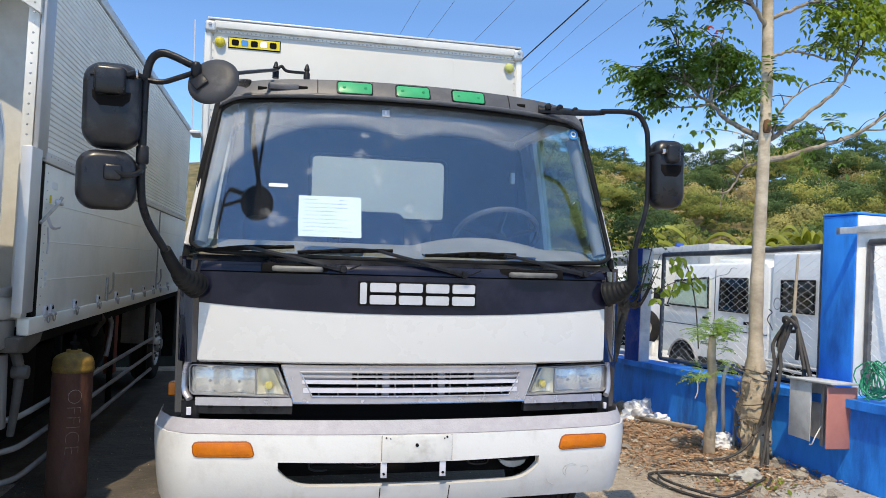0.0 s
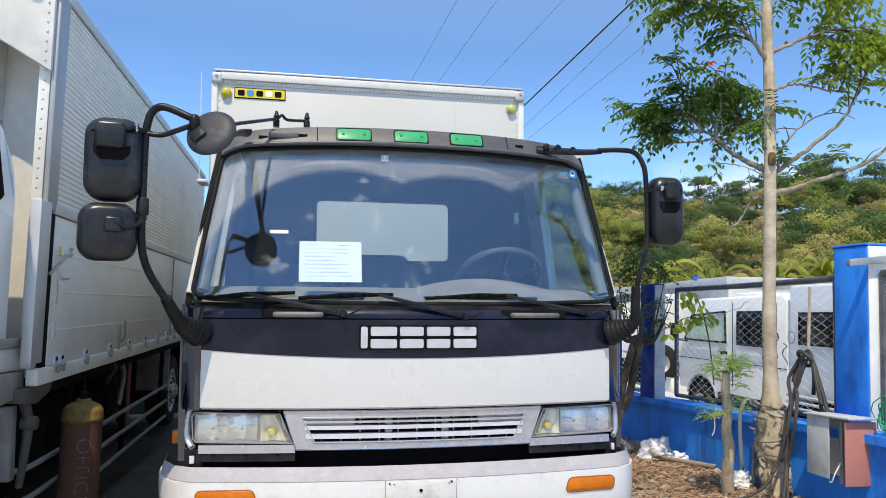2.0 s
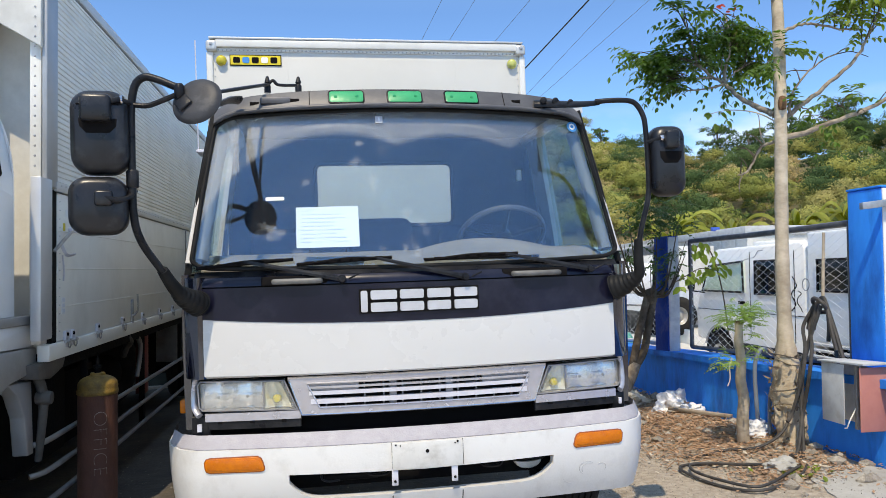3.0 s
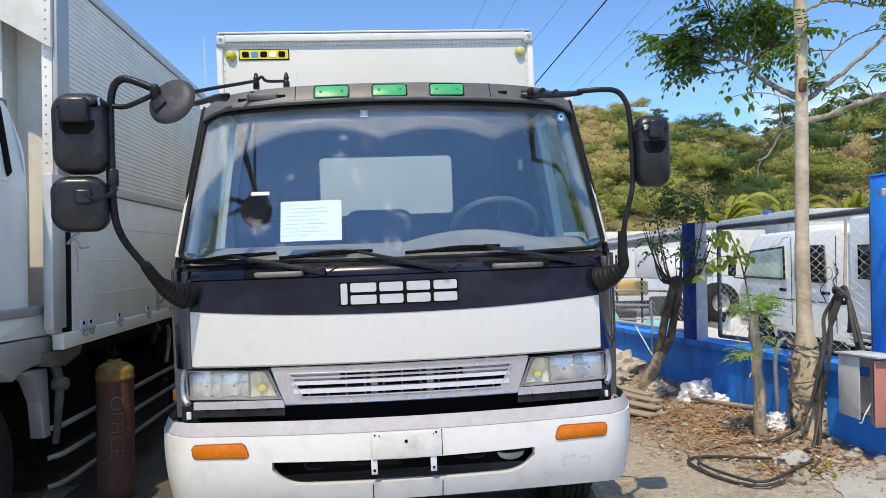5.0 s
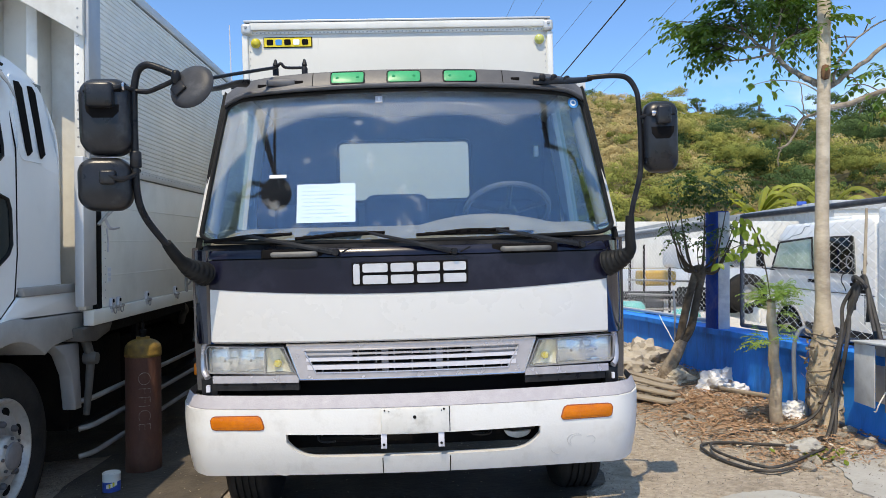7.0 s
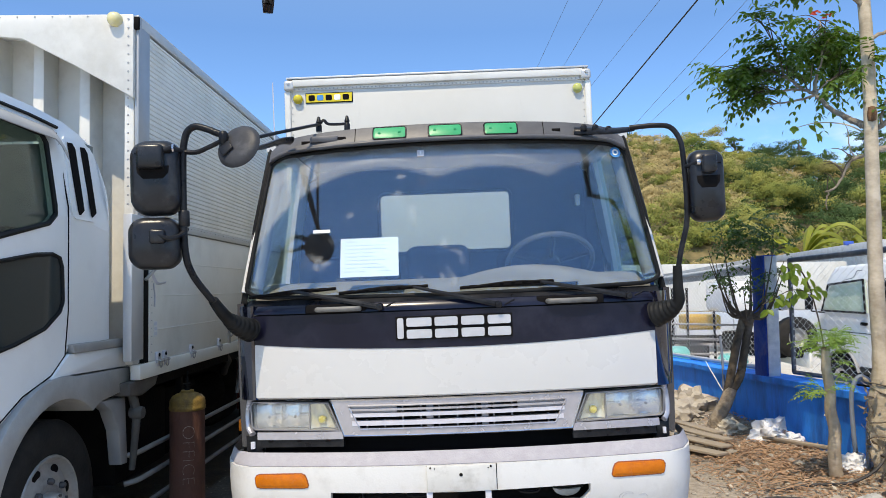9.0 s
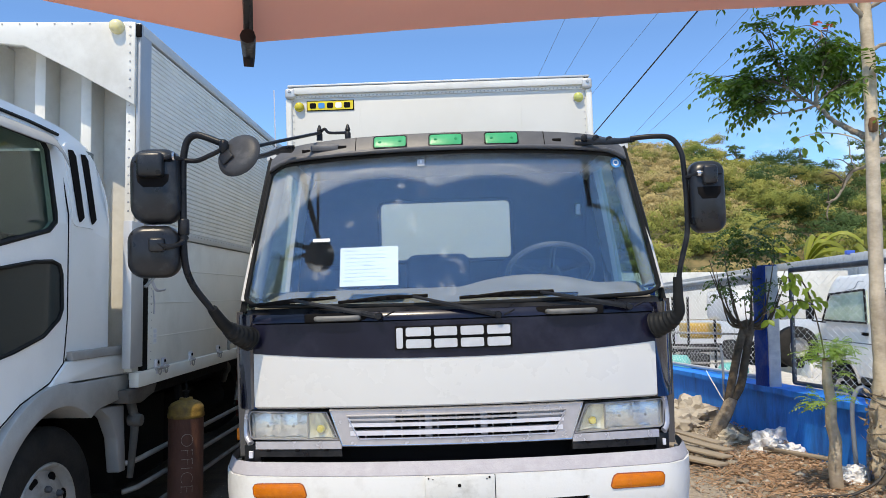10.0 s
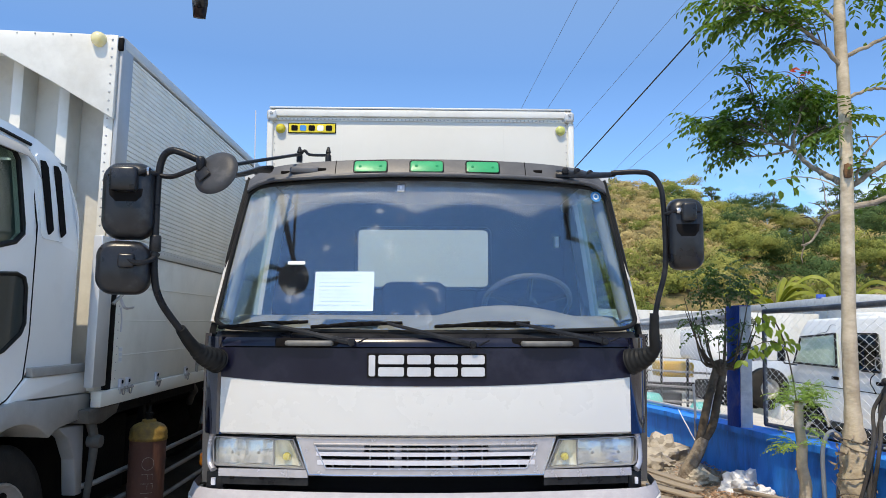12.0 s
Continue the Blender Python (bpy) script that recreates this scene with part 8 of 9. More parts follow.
# old planks
for (xa, ya, xb, yb, w, h, lift) in ((1.78, 3.75, 2.22, 2.72, 0.12, 0.020, 0.07), (1.92, 3.85, 2.30, 2.90, 0.11, 0.018, 0.10), (1.72, 3.45, 2.14, 2.60, 0.13, 0.022, 0.02), (2.0, 3.95, 2.32, 3.15, 0.10, 0.018, 0.13), (2.62, 2.95, 2.93, 2.45, 0.05, 0.025, 0.03), (1.66, 4.0, 2.0, 3.2, 0.12, 0.028, 0.02)):
    a, c = Vector((xa, ya, g(xa, ya) + lift + h)), Vector((xb, yb, g(xb, yb) + lift * 0.6 + h))
    d = c - a
    M_ = Matrix.Translation((a + c) / 2) @ d.to_track_quat("Y", "Z").to_matrix().to_4x4()
    b = block(-w / 2, w / 2, -d.length / 2, d.length / 2, -h / 2, h / 2, 0.004)
    solid("plank", b, PLANK, "weathered old wooden plank on the rubbish heap", "plank", group="old planks", m=M_)

# stones, bags and litter
STONE = mat("grey_stone", (0.46, 0.41, 0.34), (0.33, 0.29, 0.24), 0.9, scale=7, bump=0.6, bscale=30, rand=0.3)
BAG = mat("white_plastic_bag", (0.78, 0.78, 0.80), (0.66, 0.67, 0.70), 0.4, scale=6, bump=0.3, bscale=25)
LITTER = mat("dead_leaf", (0.44, 0.285, 0.185), (0.31, 0.195, 0.125), 0.95, scale=12, rand=0.30, spec=0.05)
SHRED = mat("pale_litter", (0.56, 0.50, 0.41), (0.44, 0.38, 0.30), 0.9, scale=10, rand=0.2, spec=0.1)
BOUNCE_CONCRETE = mat("worn_bounce_concrete", (0.58, 0.555, 0.505), (0.49, 0.465, 0.42), 0.9, scale=5, bump=0.25, bscale=50, stain=(0.32, 0.29, 0.25), stain_amt=0.5, stain_scale=0.8, spec=0.2)
SLAB = mat("pale_concrete_slab", (0.42, 0.41, 0.38), (0.36, 0.345, 0.315), 0.85, scale=5, bump=0.25, bscale=50, stain=(0.26, 0.24, 0.2), stain_amt=0.5, stain_scale=3)


def lump(r, seed, flat=0.6, rough=0.35, n=2):
    bm_ = bmesh.new()
    bmesh.ops.create_icosphere(bm_, subdivisions=n, radius=1)
    for v in bm_.verts:
        k = 1 + rough * noise.noise(v.co * 1.7 + Vector((seed * 3.7, seed, 0))) + rough * 0.5 * noise.noise(v.co * 4.1 + Vector((seed, 0, seed)))
        v.co = Vector((v.co.x * r * k, v.co.y * r * k * 0.85, max(-0.35, v.co.z) * r * k * flat))
    return bm_


STONES = [finish(lump(1.0, s, 0.65, 0.45, 1), "stone", STONE, 30) for s in range(7)]
sr = random.Random(17)
spots = [(2.78, 0.98, 0.07), (2.88, 1.08, 0.05), (2.80, 1.22, 0.045), (2.9, 0.86, 0.06), (2.70, 1.12, 0.035), (2.62, 1.28, 0.03), (2.74, 0.62, 0.06)]
for i in range(230):
    y = sr.uniform(0.4, 6.5)
    x = sr.uniform(1.9 if y > 1.9 else 2.2, 2.93)
    if y > 3.4:
        x = sr.uniform(1.8, 2.93)
    r = sr.choice((0.012, 0.018, 0.025, 0.03, 0.04, 0.06)) * (1.6 if y > 3.5 else 1.0)
    spots.append((x, y, r))
for i, (x, y, r) in enumerate(spots):
    ob = new("stone", STONES[i % 7])
    ob.matrix_basis = Matrix.Translation((x, y, g(x, y) + r * 0.12)) @ Matrix.Rotation(sr.uniform(0, 6.3), 4, "Z") @ Matrix.Diagonal((r, r * sr.uniform(0.7, 1.2), r, 1))
    tagged(ob, "rough grey stone lying in the dirt", "stone", "stones along the wall")
for i, (x, y, r, fl, mt, lb) in enumerate(((2.72, 3.10, 0.14, 0.85, BAG, "crumpled white plastic bag on the heap"), (2.84, 2.92, 0.10, 0.6, BAG, "crumpled white plastic bag on the heap"), (2.82, 1.93, 0.13, 0.6, BAG, "torn white sack lying by the tree"), (2.45, 1.06, 0.11, 0.5, SLAB, "broken piece of pale plaster"), (2.93, 3.4, 0.14, 0.7, BAG, "pale plastic sheet against the wall"), (2.55, 3.6, 0.16, 0.6, SHRED, "dirty sack on the rubbish heap"), (2.3, 4.4, 0.26, 0.6, STONE, "heap of broken rubble"), (1.95, 4.9, 0.24, 0.6, STONE, "heap of broken rubble"), (2.6, 4.9, 0.28, 0.7, STONE, "heap of broken rubble"))):
    bm_ = lump(r, 20 + i, fl, 0.5, 4)
    for v in bm_.verts:
        v.co += v.co.normalized() * r * 0.10 * noise.noise(v.co * (16 / (r * 6)))
    solid("plastic_bag" if mt is BAG else ("sack" if mt is SHRED else "rubble"), bm_, mt, lb, "bag" if mt is BAG else ("sack" if mt is SHRED else "rubble"), smooth=25, m=Matrix.Translation((x, y, g(x, y) + r * 0.15)))


def scatter(n, place, size, material, name, label, seed, curl=0.4):
    """Loose flat bits lying on the ground."""
    r_ = random.Random(seed)
    V_, F_ = [], []
    for i in range(n):
        x, y = place(r_)
        s, a = size * r_.uniform(0.5, 1.4), r_.uniform(0, 6.3)
        c = Vector((x, y, g(x, y) + 0.006 + r_.uniform(0, 0.02)))
        u, v = Vector((math.cos(a), math.sin(a), r_.uniform(-curl, curl))), Vector((-math.sin(a), math.cos(a), r_.uniform(-curl, curl)))
        k = len(V_)
        V_ += [c - u * s, c + v * s * 0.4, c + u * s, c - v * s * 0.4]
        F_.append((k, k + 1, k + 2, k + 3))
    me = bpy.data.meshes.new(name)
    me.from_pydata([tuple(q) for q in V_], [], F_)
    me.materials.append(material)
    return tagged(new(name, me), label, "litter", kind="stuff")


scatter(5200, lambda r_: (min(2.92, max(1.75, r_.gauss(2.42, 0.28))), r_.gauss(2.25, 0.55)), 0.017, LITTER, "dead_leaves", "dead brown leaves and twigs in the dirt", 1)
scatter(3000, lambda r_: (min(2.94, max(1.9, r_.gauss(2.70, 0.18))), r_.uniform(0.75, 4.5)), 0.015, LITTER, "wall_litter", "dead leaves along the wall", 2)
scatter(520, lambda r_: (min(2.93, max(1.6, r_.gauss(2.5, 0.3))), r_.uniform(0.9, 4.6)), 0.022, SHRED, "paper_scraps", "pale scraps and chips in the dirt", 3)
scatter(2600, lambda r_: (r_.uniform(-2.2, 2.9), r_.uniform(-0.6, 4)), 0.006, SHRED, "grit", "pale grit scattered over the yard", 4)
scatter(1500, lambda r_: (r_.gauss(2.45, 0.16), r_.gauss(0.98, 0.12)), 0.014, LITTER, "weed_litter", "dry weeds among the hoses", 6)
CHIP = mat("dark_grit", (0.20, 0.175, 0.145), (0.11, 0.095, 0.08), 0.9, scale=12, rand=0.4)
scatter(4800, lambda r_: (r_.uniform(1.0, 2.7), r_.uniform(-0.5, 3.0)), 0.0055, CHIP, "dark_grit", "dark grit and crumbs on the yard ground", 7, 0.7)
scatter(1500, lambda r_: (r_.uniform(-2.2, -1.0), r_.uniform(-0.3, 3.0)), 0.0055, CHIP, "dark_crumbs", "dark crumbs on the ground between the trucks", 8, 0.7)
# long thin twigs
b = bmesh.new()
for i in range(260):
    x, y = min(2.9, max(1.8, sr.gauss(2.4, 0.28))), sr.gauss(2.3, 0.6)
    a, ln = sr.uniform(0, 6.3), sr.uniform(0.06, 0.28)
    tube([(x, y, g(x, y) + 0.01), (x + ln * math.cos(a) * 0.5, y + ln * math.sin(a) * 0.5, g(x, y) + 0.03), (x + ln * math.cos(a), y + ln * math.sin(a), g(x + ln * math.cos(a), y + ln * math.sin(a)) + 0.012)], 0.0035, 3, bm=b)
tagged(solid("dry_twigs", b, LITTER, "dry twigs on the ground", "twigs"), kind="stuff")
LG = Leaves(33)
for i in range(26):
    x, y = 2.48 + sr.gauss(0, 0.09), 0.92 + sr.gauss(0, 0.07)
    LG.blade(Vector((x, y, g(x, y) + 0.01)), Vector((sr.uniform(-1, 1), sr.uniform(-1, 1), 0.5)), Vector((0, 0, 1)), 0.05, 0.03)
weed = thing("weed", "small green weed growing in the dirt", "plant")
LG.mesh("leaves", LEAF_Y, weed)


def slab(poly, name, label):
    """A cast patch on the ground with a crumbled, uneven edge."""
    fine = []
    for (ax_, ay_), (bx_, by_) in zip(poly, poly[1:] + poly[:1]):
        for k in range(9):
            x, y = ax_ + (bx_ - ax_) * k / 9, ay_ + (by_ - ay_) * k / 9
            fine.append((x + 0.045 * noise.noise((x * 7, y * 7, 1)) + 0.015 * noise.noise((x * 31, y * 31, 3)), y + 0.045 * noise.noise((x * 7, y * 7, 5)) + 0.015 * noise.noise((x * 31, y * 31, 7))))
    poly = fine

    def top(a, c, d):
        return Vector((a, c, g(a, c) + d))
    return solid(name, prism(poly, top, -0.03, 0.010), SLAB, label, "slab", kind="structure")


slab([(2.50, 0.98), (2.62, 1.02), (2.94, 0.80), (2.95, -0.6), (2.5, -0.7), (2.30, 0.1), (2.38, 0.5)], "concrete_apron", "pale concrete strip by the wall")
slab([(1.58, 0.36), (1.78, 0.44), (2.0, 0.40), (2.12, 0.25), (2.0, -0.1), (1.6, -0.2), (1.5, 0.1)], "concrete_patch", "pale concrete patch in the dirt")

def paving(xs, ys, label):
    """A worn concrete sheet that follows the ground, laid pale to bounce light up."""
    bm_ = bmesh.new()
    V_ = [[bm_.verts.new((x + 0.03 * noise.noise((x * 3, y * 3, 2)), y + 0.05 * noise.noise((x * 5, y * 2, 4)), ground_z(x, y) + 0.012)) for y in ys] for x in xs]
    for i in range(len(xs) - 1):
        for j in range(len(ys) - 1):
            bm_.faces.new((V_[i][j], V_[i + 1][j], V_[i + 1][j + 1], V_[i][j + 1]))
    solid("pavement", bm_, BOUNCE_CONCRETE, label, "pavement", kind="structure", smooth=60)


# front sheet is unseen, added as a light reflector; the second also lifts brightness
paving(lin(-8, 2.42, 24), lin(-9, -0.32, 24), "unseen pale concrete paving added to bounce light onto the trucks")
paving(lin(3.3, 11, 24), lin(-6, 13, 36), "pale worn concrete paving behind the fence, brightening the truck there")

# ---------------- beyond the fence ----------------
# pale backing colour paints the reflection in the front door window
PALE_REFLECTION = mat("pale_green_reflection", (0.66, 0.76, 0.66), (0.60, 0.70, 0.60), 0.6, scale=5)
CREW_WHITE = mat("warm_white_paint", (0.95, 0.94, 0.89), (0.92, 0.91, 0.86), 0.3, coat=0.3, scale=2, stain=(0.6, 0.56, 0.48), stain_amt=0.15, stain_scale=3)
crew = thing("crew_cab_truck", "white crew-cab truck parked behind the fence", "truck")
CX2 = 5.1
cp = lambda a, c, d: Vector((CX2 + d, a, c))
part("cab_body", prism([(7.0, 0.42), (7.03, 0.80), (6.96, 1.02), (6.66, 1.56), (6.45, 1.72), (4.56, 1.77), (4.48, 1.70), (4.46, 0.42)], cp, 0.0, 1.65, 0.04), CREW_WHITE, crew, "white crew cab")
part("rear_canopy", prism([(4.42, 0.60), (4.42, 1.86), (1.2, 1.90), (1.2, 0.60)], cp, -0.02, 1.68, 0.03), CREW_WHITE, crew, "white canopy behind the cab")
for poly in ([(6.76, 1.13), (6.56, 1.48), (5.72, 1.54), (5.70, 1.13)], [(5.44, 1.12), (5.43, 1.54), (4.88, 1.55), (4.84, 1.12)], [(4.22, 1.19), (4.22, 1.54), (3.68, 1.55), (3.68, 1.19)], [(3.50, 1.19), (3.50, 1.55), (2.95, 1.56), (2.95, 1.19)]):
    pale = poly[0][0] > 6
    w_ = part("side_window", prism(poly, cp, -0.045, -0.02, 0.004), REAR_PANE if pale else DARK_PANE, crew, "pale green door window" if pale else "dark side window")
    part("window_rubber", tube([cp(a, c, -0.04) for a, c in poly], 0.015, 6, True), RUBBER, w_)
    part("window_back", prism(poly, cp, -0.018, -0.004), PALE_REFLECTION if pale else PALE_TRIM, w_)
for a in (5.60, 4.68):
    part("door_line", tube([cp(a, 1.66, -0.001), cp(a, 0.55, -0.001)], 0.006, 4), INK_SHADE, crew)
part("body_crease", tube([cp(6.98, 0.86, -0.001), cp(4.5, 0.88, -0.001)], 0.006, 4), INK_SHADE, crew)
for a in (5.72, 4.80):
    part("door_handle", block(CX2 - 0.03, CX2, a, a + 0.13, 0.97, 1.01, 0.008), INK_SHADE, crew)
part("mirror_stalk", tube([cp(6.72, 1.10, -0.02), cp(6.80, 1.12, -0.16), cp(6.80, 1.32, -0.18)], 0.012, 6), BLACK, crew)
part("wing_mirror", block(CX2 - 0.24, CX2 - 0.14, 6.77, 6.84, 1.14, 1.36, 0.02), BLACK, crew)
part("tray_side", block(CX2 - 0.06, CX2 - 0.02, 7.12, 8.7, 0.30, 0.52, 0.006), CREW_WHITE, crew, "white low tray side")
part("chassis", block(CX2 + 0.1, CX2 + 1.5, 1.2, 6.9, 0.28, 0.5), DARK, crew)
part("sill", block(CX2 - 0.01, CX2 + 0.1, 4.5, 5.95, 0.36, 0.46, 0.02), BLACK, crew)
part("roof_lamp", block(CX2 + 0.3, CX2 + 1.3, 5.4, 6.0, 1.75, 1.81, 0.02), CREW_WHITE, crew)
for k in range(3):
    part("tray_rail", tube([(CX2 - 0.07, 1.3, 0.46 + 0.07 * k), (CX2 - 0.07, 4.4, 0.46 + 0.07 * k)], 0.02, 6), PALE_PIPE, crew)
part("arch_lip", tube([cp(6.35 + 0.40 * math.cos(a), 0.25 + 0.40 * math.sin(a), -0.004) for a in lin(0.3, math.pi - 0.3, 14)], 0.02, 6), GREY_GUARD, crew)
part("arch_dark", prism([(6.35 + 0.38 * math.cos(a), 0.25 + 0.38 * math.sin(a)) for a in lin(0.0, math.pi, 16)], cp, -0.006, 0.0), INK_SHADE, crew)
for a in (6.35, 2.2):
    w_ = part("tyre", lathe([(0.17, -0.1), (0.28, -0.11), (0.31, -0.07), (0.31, 0.07), (0.28, 0.11), (0.17, 0.1)], 28, "x", (CX2 + 0.08, a, 0.22), caps=False), TYRE, crew)
    part("rim", lathe([(0.17, -0.09), (0.12, -0.05), (0.06, -0.07), (0, -0.07)], 24, "x", (CX2 + 0.055, a, 0.22), caps=False), RIM, w_)
part("squiggle", tube(smooth_path([cp(4.72, 1.35, -0.003), cp(4.64, 1.24, -0.003), cp(4.74, 1.14, -0.003), cp(4.66, 1.02, -0.003), cp(4.74, 0.94, -0.003)], 4), 0.007, 4), INK_SHADE, crew)

trk = thing("stacked_vehicle", "dark stripped truck front standing behind the fence", "truck")
part("dark_cab", block(4.55, 5.0, 7.6, 9.2, 0.40, 0.72, 0.06), DARK, trk)
part("cab_rest", block(4.3, 4.95, 7.9, 9.2, 1.05, 1.55, 0.08), CAB_WHITE, trk)
w_ = part("spare_tyre", lathe([(0.14, -0.1), (0.25, -0.11), (0.30, -0.07), (0.30, 0.07), (0.25, 0.11), (0.14, 0.1)], 28, "y", (4.98, 7.4, 0.72), caps=False), TYRE, trk)
part("spare_rim", lathe([(0.14, -0.09), (0.10, -0.04), (0.05, -0.06), (0, -0.06)], 24, "y", (4.98, 7.4, 0.72), caps=False), RIM, w_)
part("lamp_pod", lathe([(0, -0.03), (0.10, -0.02), (0.11, 0.05), (0, 0.08)], 20, "y", (4.78, 7.3, 1.22)), CHROME, trk)

ycart = thing("yellow_machine", "small yellow machine among pipe racks behind the fence", "machine")
YM = mat("machine_yellow", (0.55, 0.33, 0.02), (0.42, 0.26, 0.02), 0.5, scale=8)
part("housing", block(4.05, 4.65, 9.4, 9.9, 0.72, 0.98, 0.04), YM, ycart)
part("engine_block", block(4.0, 4.4, 9.3, 9.8, 0.10, 0.46, 0.04), DARK, ycart)
for x in (3.75, 4.0, 4.45):
    part("rack_post", tube([(x, 9.2, -0.1), (x, 9.2, 1.45)], 0.022, 6), DARK, ycart)
for z in (0.35, 0.6, 0.85):
    part("rack_bar", tube([(3.7, 9.15, z), (5.3, 9.15, z - 0.06)], 0.02, 6), OLD_STEEL, ycart)
TEAL = mat("turquoise_drum", (0.10, 0.48, 0.45), (0.14, 0.55, 0.52), 0.5, scale=6)
for x, y, z in ((3.62, 8.7, 0.0), (4.4, 8.3, -0.1)):
    solid("plastic_drum", lathe([(0.20, z), (0.23, z + 0.05), (0.23, z + 0.30), (0.22, z + 0.33), (0.23, z + 0.36), (0.23, z + 0.55), (0.18, z + 0.62), (0, z + 0.62)], 20, "z", (x, y, -0.12)), TEAL, "turquoise plastic drum behind the fence", "drum", group="drums")

shed = thing("long_white_body", "long white cargo body standing behind the fence", "cargo body")
d_ = (Vector((15.0, 46.0, 0)) - Vector((8.25, 10.7, 0))).normalized()
n_ = Vector((d_.y, -d_.x, 0))
P0 = Vector((8.25, 10.7, 0))


def along(a, c, d):
    return P0 + d_ * a + n_ * d + Vector((0, 0, c))


part("side_wall", prism([(0, -0.1), (36, -0.1), (36, 2.20), (0, 2.20)], along, 0, 2.4), PANEL_WHITE, shed)
part("top_rail", prism([(-0.05, 2.12), (36, 2.12), (36, 2.30), (-0.05, 2.30)], along, -0.06, 2.46, 0.01), PALE_PIPE, shed)
part("blue_clip", block(-0.09, 0.09, -0.05, 0.05, 0, 0.09, 0.01, m=Matrix.Translation(along(1.75, 2.28, -0.05))), CAN_B, shed)
b = bmesh.new()
for k in range(40):
    prism([(0.6 + k * 0.85, 0.0), (0.64 + k * 0.85, 0.0), (0.64 + k * 0.85, 2.1), (0.6 + k * 0.85, 2.1)], along, -0.03, 0.0, bm=b)
part("wall_ribs", b, PANEL_WHITE, shed)

trailer = thing("white_trailer", "white panelled trailer body standing across the far yard", "trailer")
for k in range(4):
    part("side_panel", block(3.45 + k * 1.2, 4.64 + k * 1.2, 12.0, 12.05, 0.95, 1.93, 0.006), PANEL_WHITE, trailer)
    part("lower_panel", block(3.45 + k * 1.2, 4.64 + k * 1.2, 12.01, 12.05, 0.45, 0.93, 0.006), POST_BLUE, trailer, "grey lower panel")
part("roof_sheet", block(3.45, 8.25, 12.05, 14.4, 1.88, 1.93, 0.01), PANEL_WHITE, trailer)
part("frame", block(3.5, 8.2, 12.3, 14.2, 0.25, 0.5, 0.01), DARK, trailer)
for x in (4.2, 7.4):
    part("wheel", lathe([(0.0, -0.1), (0.30, -0.11), (0.36, -0.06), (0.36, 0.06), (0.30, 0.11), (0.0, 0.1)], 24, "x", (x, 12.9, 0.12)), TYRE, trailer)

# banana plants behind the vehicles
BAN = leaf_mat("banana_leaf", (0.20, 0.245, 0.040), (0.34, 0.335, 0.060), 0.45)
ban_r = random.Random(6)
for bx_, by_, h in ((12.8, 15.5, 2.4), (14.2, 15.0, 2.6), (11.4, 16.5, 2.2), (16.0, 15.5, 2.5), (10.2, 18.0, 2.6), (18.0, 15.0, 2.4)):
    bp = thing("banana_plant", "banana plant with yellow-green leaves behind the fence", "plant", group="banana plants")
    z0 = -0.4
    part("stalk", tube([(bx_, by_, z0), (bx_, by_, z0 + h)], [0.14, 0.08], 8), LEAF_F, bp)
    for k in range(13):
        a = ban_r.uniform(0, 6.3)
        ln, rise = ban_r.uniform(0.8, 1.6), ban_r.uniform(0.3, 1.2)
        dirn = Vector((math.cos(a), math.sin(a), 0))
        side_ = Vector((-math.sin(a), math.cos(a), 0))

        def blade_(u, v, dirn=dirn, side_=side_, ln=ln, rise=rise):
            q = Vector((bx_, by_, z0 + h)) + dirn * ln * v + Vector((0, 0, rise * math.sin(v * 2.4) * 0.9))
            return q + side_ * u * 0.105 * math.sin(math.pi * (0.06 + 0.92 * v)) + Vector((0, 0, -0.10 * abs(u)))

        part("leaf", sheet(blade_, [-1, -0.5, 0, 0.5, 1], lin(0, 1, 8), (0, 0, -0.006)), BAN, bp)

# overhead lines
CABLE = mat("black_cable", (0.02, 0.02, 0.02), rough=0.6)
GREY_CABLE = mat("grey_cable", (0.16, 0.17, 0.19), rough=0.6)


def line(p, q, r, sag, mt):
    p, q = Vector(p), Vector(q)
    solid("overhead_line", tube([p.lerp(q, t) + Vector((0, 0, -sag * 4 * t * (1 - t))) for t in lin(0, 1, 24)], r, 5), mt, "overhead cable crossing the sky", "cable", group="overhead lines")


line((4.45, -5.0, 6.74), (-0.05, 38.0, 0.97), 0.011, 0.0, CABLE)
for p, q in (((8.06, 36.87, 19.95), (7.07, 53.7, 18.6)), ((10.3, 36.42, 19.82), (9.1, 53.41, 18.58)), ((13.51, 35.75, 19.15), (11.44, 53.37, 17.27)), ((17.22, 34.88, 17.78), (14.81, 53.36, 14.19)), ((18.81, 34.33, 17.29), (15.85, 53.08, 14.16))):
    d = Vector(q) - Vector(p)
    line(Vector(p) - d * 1.4, Vector(q) + d * 1.6, 0.013, 0.0, GREY_CABLE)

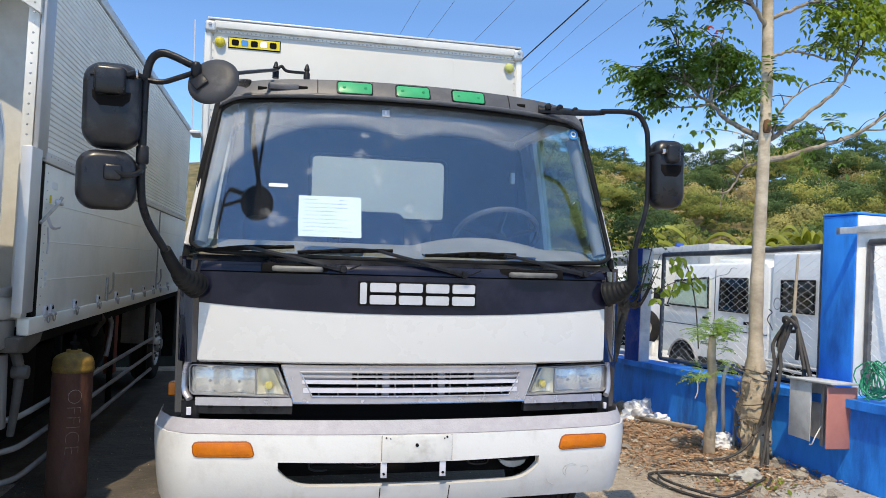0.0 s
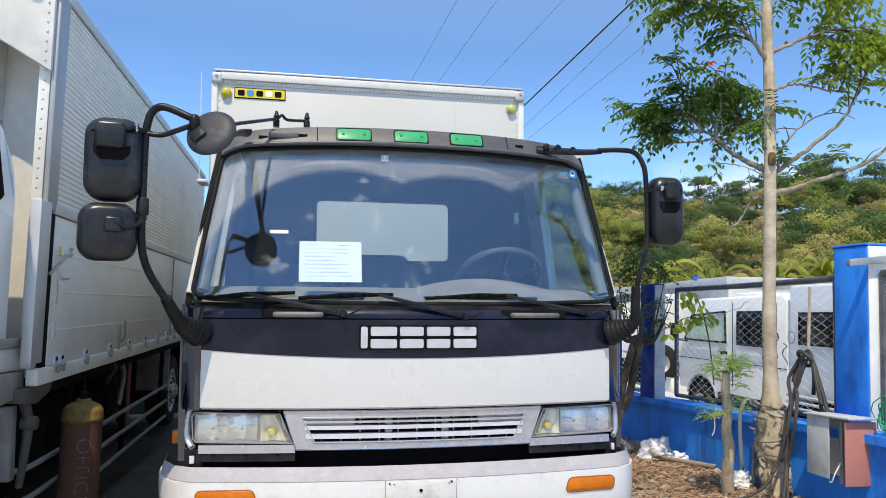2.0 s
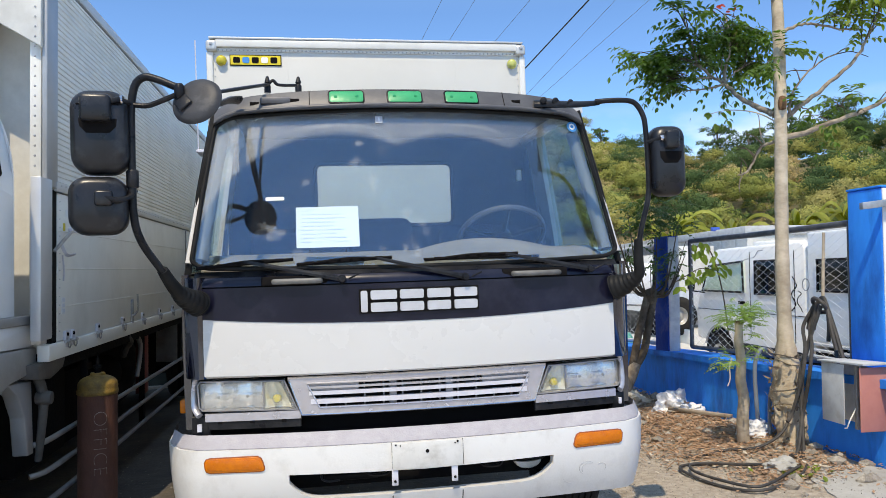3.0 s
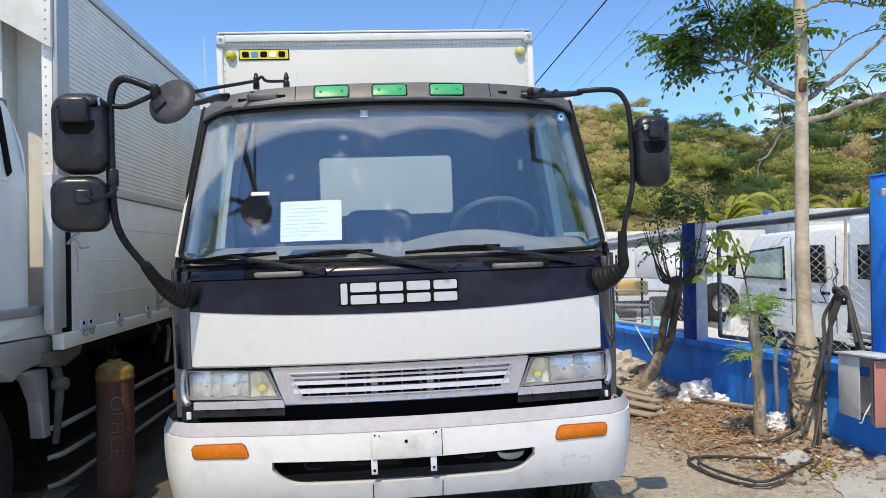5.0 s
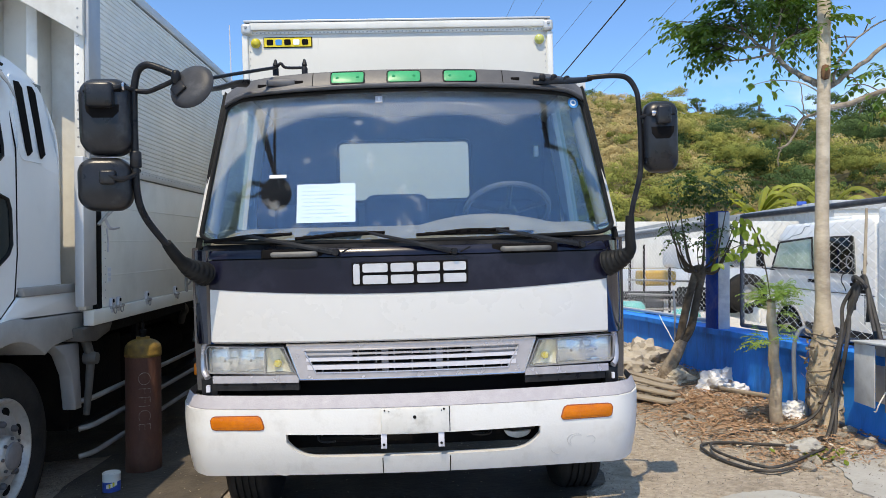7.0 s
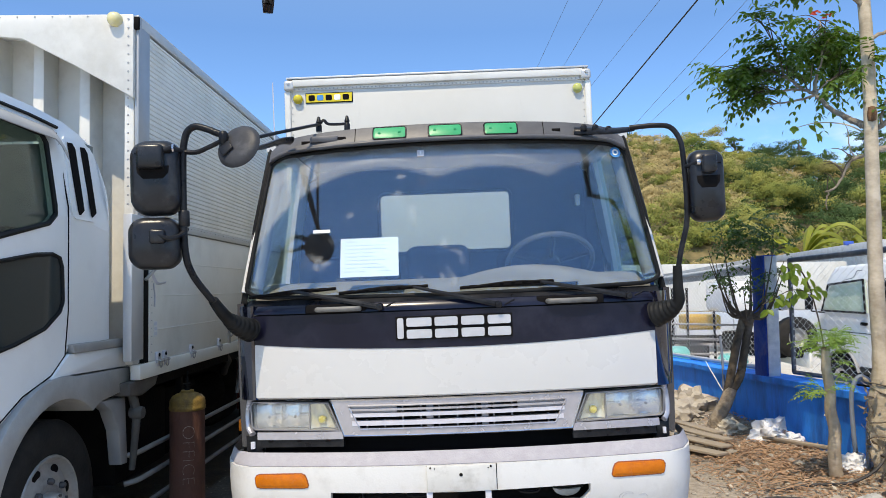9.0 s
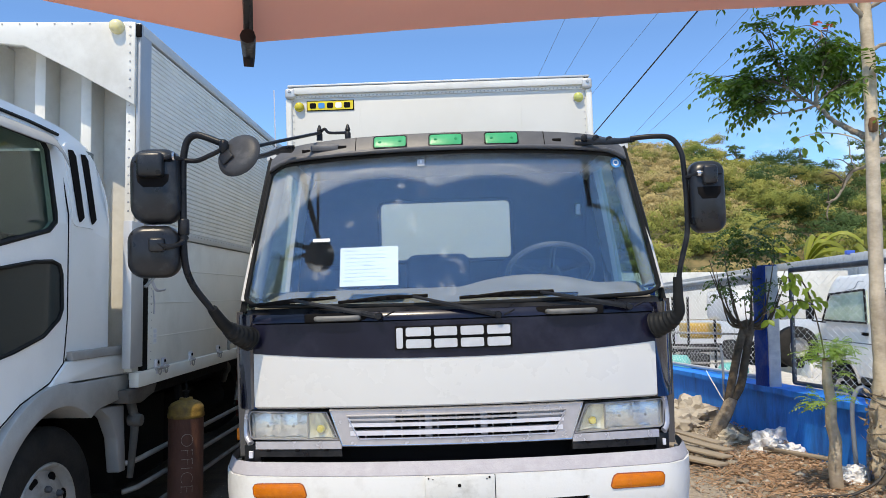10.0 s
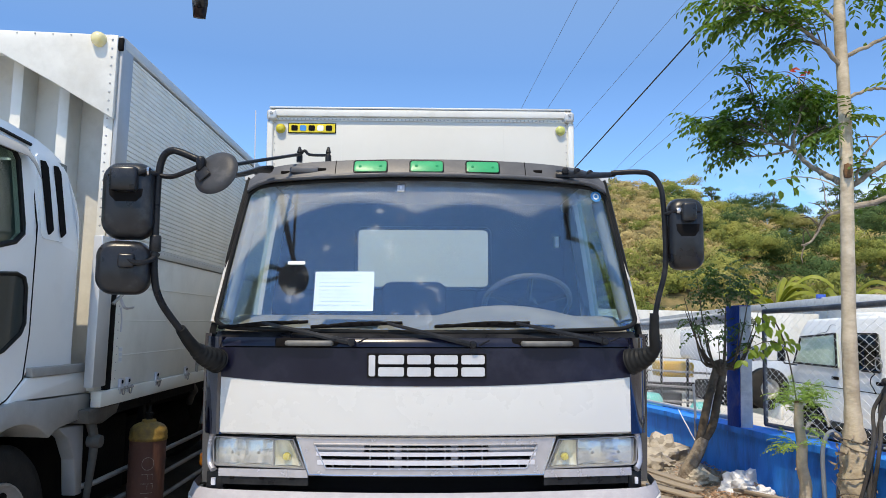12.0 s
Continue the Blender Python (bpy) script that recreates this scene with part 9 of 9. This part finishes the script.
# dark dirt patches that paint deeper shade under and between the trucks
SHADE_DIRT = mat("shade_dark_dirt", (0.055, 0.047, 0.038), (0.10, 0.083, 0.066), 0.8, scale=4, bump=0.6, bscale=30, stain=(0.16, 0.13, 0.10), stain_amt=0.35, stain_scale=2)
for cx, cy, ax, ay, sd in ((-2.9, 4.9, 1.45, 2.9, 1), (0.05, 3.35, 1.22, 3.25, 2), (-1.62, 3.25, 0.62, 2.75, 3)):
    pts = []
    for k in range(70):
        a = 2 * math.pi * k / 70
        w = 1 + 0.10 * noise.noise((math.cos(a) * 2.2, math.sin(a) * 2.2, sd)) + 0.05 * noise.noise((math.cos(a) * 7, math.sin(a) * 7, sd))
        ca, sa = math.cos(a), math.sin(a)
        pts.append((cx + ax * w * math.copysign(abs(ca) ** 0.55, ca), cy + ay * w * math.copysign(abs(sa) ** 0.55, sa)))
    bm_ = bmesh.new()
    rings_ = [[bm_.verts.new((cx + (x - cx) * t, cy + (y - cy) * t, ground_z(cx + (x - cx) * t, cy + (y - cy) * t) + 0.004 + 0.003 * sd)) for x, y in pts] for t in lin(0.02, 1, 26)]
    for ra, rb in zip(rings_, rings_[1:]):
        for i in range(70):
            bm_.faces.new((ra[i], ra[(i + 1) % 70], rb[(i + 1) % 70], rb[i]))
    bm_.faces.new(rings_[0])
    solid("oil_stain", bm_, SHADE_DIRT, "dark dirt patch painted as shade where trucks stand", "stain", kind="structure", smooth=80)

# plain wall added far behind the trucks, coloured dark to stand for shade
SHADE_WALL = mat("shade_wall_dark", (0.045, 0.05, 0.045), (0.03, 0.035, 0.03), 0.9, scale=3, bump=0.3, bscale=20)
solid("wall_west", block(-9.0, 0.95, 8.3, 8.5, -0.4, 1.7), SHADE_WALL, "plain wall added behind the trucks, coloured dark as shade", "wall", kind="structure")
solid("wall_north", block(0.96, 2.9, 11.0, 11.2, -0.4, 2.3), SHADE_WALL, "plain wall added behind the trucks, coloured dark as shade", "wall", kind="structure")


# ---------------- parasol over the camera's end of the yard ----------------
def parasol_cloth():
    m = mat("salmon_cloth", (0.74, 0.42, 0.34), (0.69, 0.38, 0.31), 0.85, scale=30, bump=0.1, bscale=400, spec=0.15)
    n, l = m.node_tree.nodes, m.node_tree.links
    tr = n.new("ShaderNodeBsdfTranslucent")
    tr.inputs["Color"].default_value = (0.93, 0.60, 0.48, 1)
    ms = n.new("ShaderNodeMixShader")
    ms.inputs[0].default_value = 0.75
    l.new(n["Principled BSDF"].outputs[0], ms.inputs[1])
    l.new(tr.outputs[0], ms.inputs[2])
    l.new(ms.outputs[0], n["Material Output"].inputs["Surface"])
    return m


CLOTH = parasol_cloth()
UC, UR, UZ, RISE, A0, RIBS = Vector((0.058, -3.756, 0)), 0.578, 1.636, 0.20, radians(104), 10
par = thing("parasol", "salmon-pink cloth umbrella on a thin pole", "umbrella")


def cloth_at(k, s, t):
    """Gore k, s across it 0..1, t from the hub 0 to the rim 1."""
    a = A0 + (k + s) * 2 * math.pi / RIBS
    chord = math.cos(math.pi / RIBS) / math.cos((s - 0.5) * 2 * math.pi / RIBS)
    sag = 4 * s * (1 - s)
    r = UR * t * (1 + (chord - 1) * t) * (1 - 0.012 * sag * t * t)
    z = UZ + RISE * (1 - t ** 1.9) + 0.002 * sag * t * t
    return UC + Vector((r * math.cos(a), r * math.sin(a), z))


for k in range(RIBS):
    part("gore", sheet(lambda s, t, k=k: cloth_at(k, s, t), lin(0, 1, 8), lin(0.02, 1, 10), (0, 0, 0.0012)), CLOTH, par, smooth=60)
    rib_ = part("rib", tube([cloth_at(k, 0, t) + Vector((0, 0, -0.003)) for t in lin(0.03, 1.0, 10)], 0.0015, 6), BLACK, par)
    tip = cloth_at(k, 0, 1.0)
    out = (tip - UC - Vector((0, 0, tip.z))).normalized()
    part("rib_tip", tube([tip + Vector((0, 0, -0.002)) - out * 0.012, tip + out * 0.001 + Vector((0, 0, -0.003)), tip + out * 0.002 + Vector((0, 0, -0.0068))], [0.0023, 0.0016], 8), BLACK, rib_)
part("pole", tube([UC + Vector((0, 0, ground_z(0.06, -3.76) - 0.02)), UC + Vector((0, 0, UZ + RISE + 0.05))], 0.007, 10), STEEL, par, "thin metal pole")
part("finial", lathe([(0.012, 0), (0.008, 0.02), (0.004, 0.05), (0, 0.055)], 10, "z", tuple(UC + Vector((0, 0, UZ + RISE)))), BLACK, par)
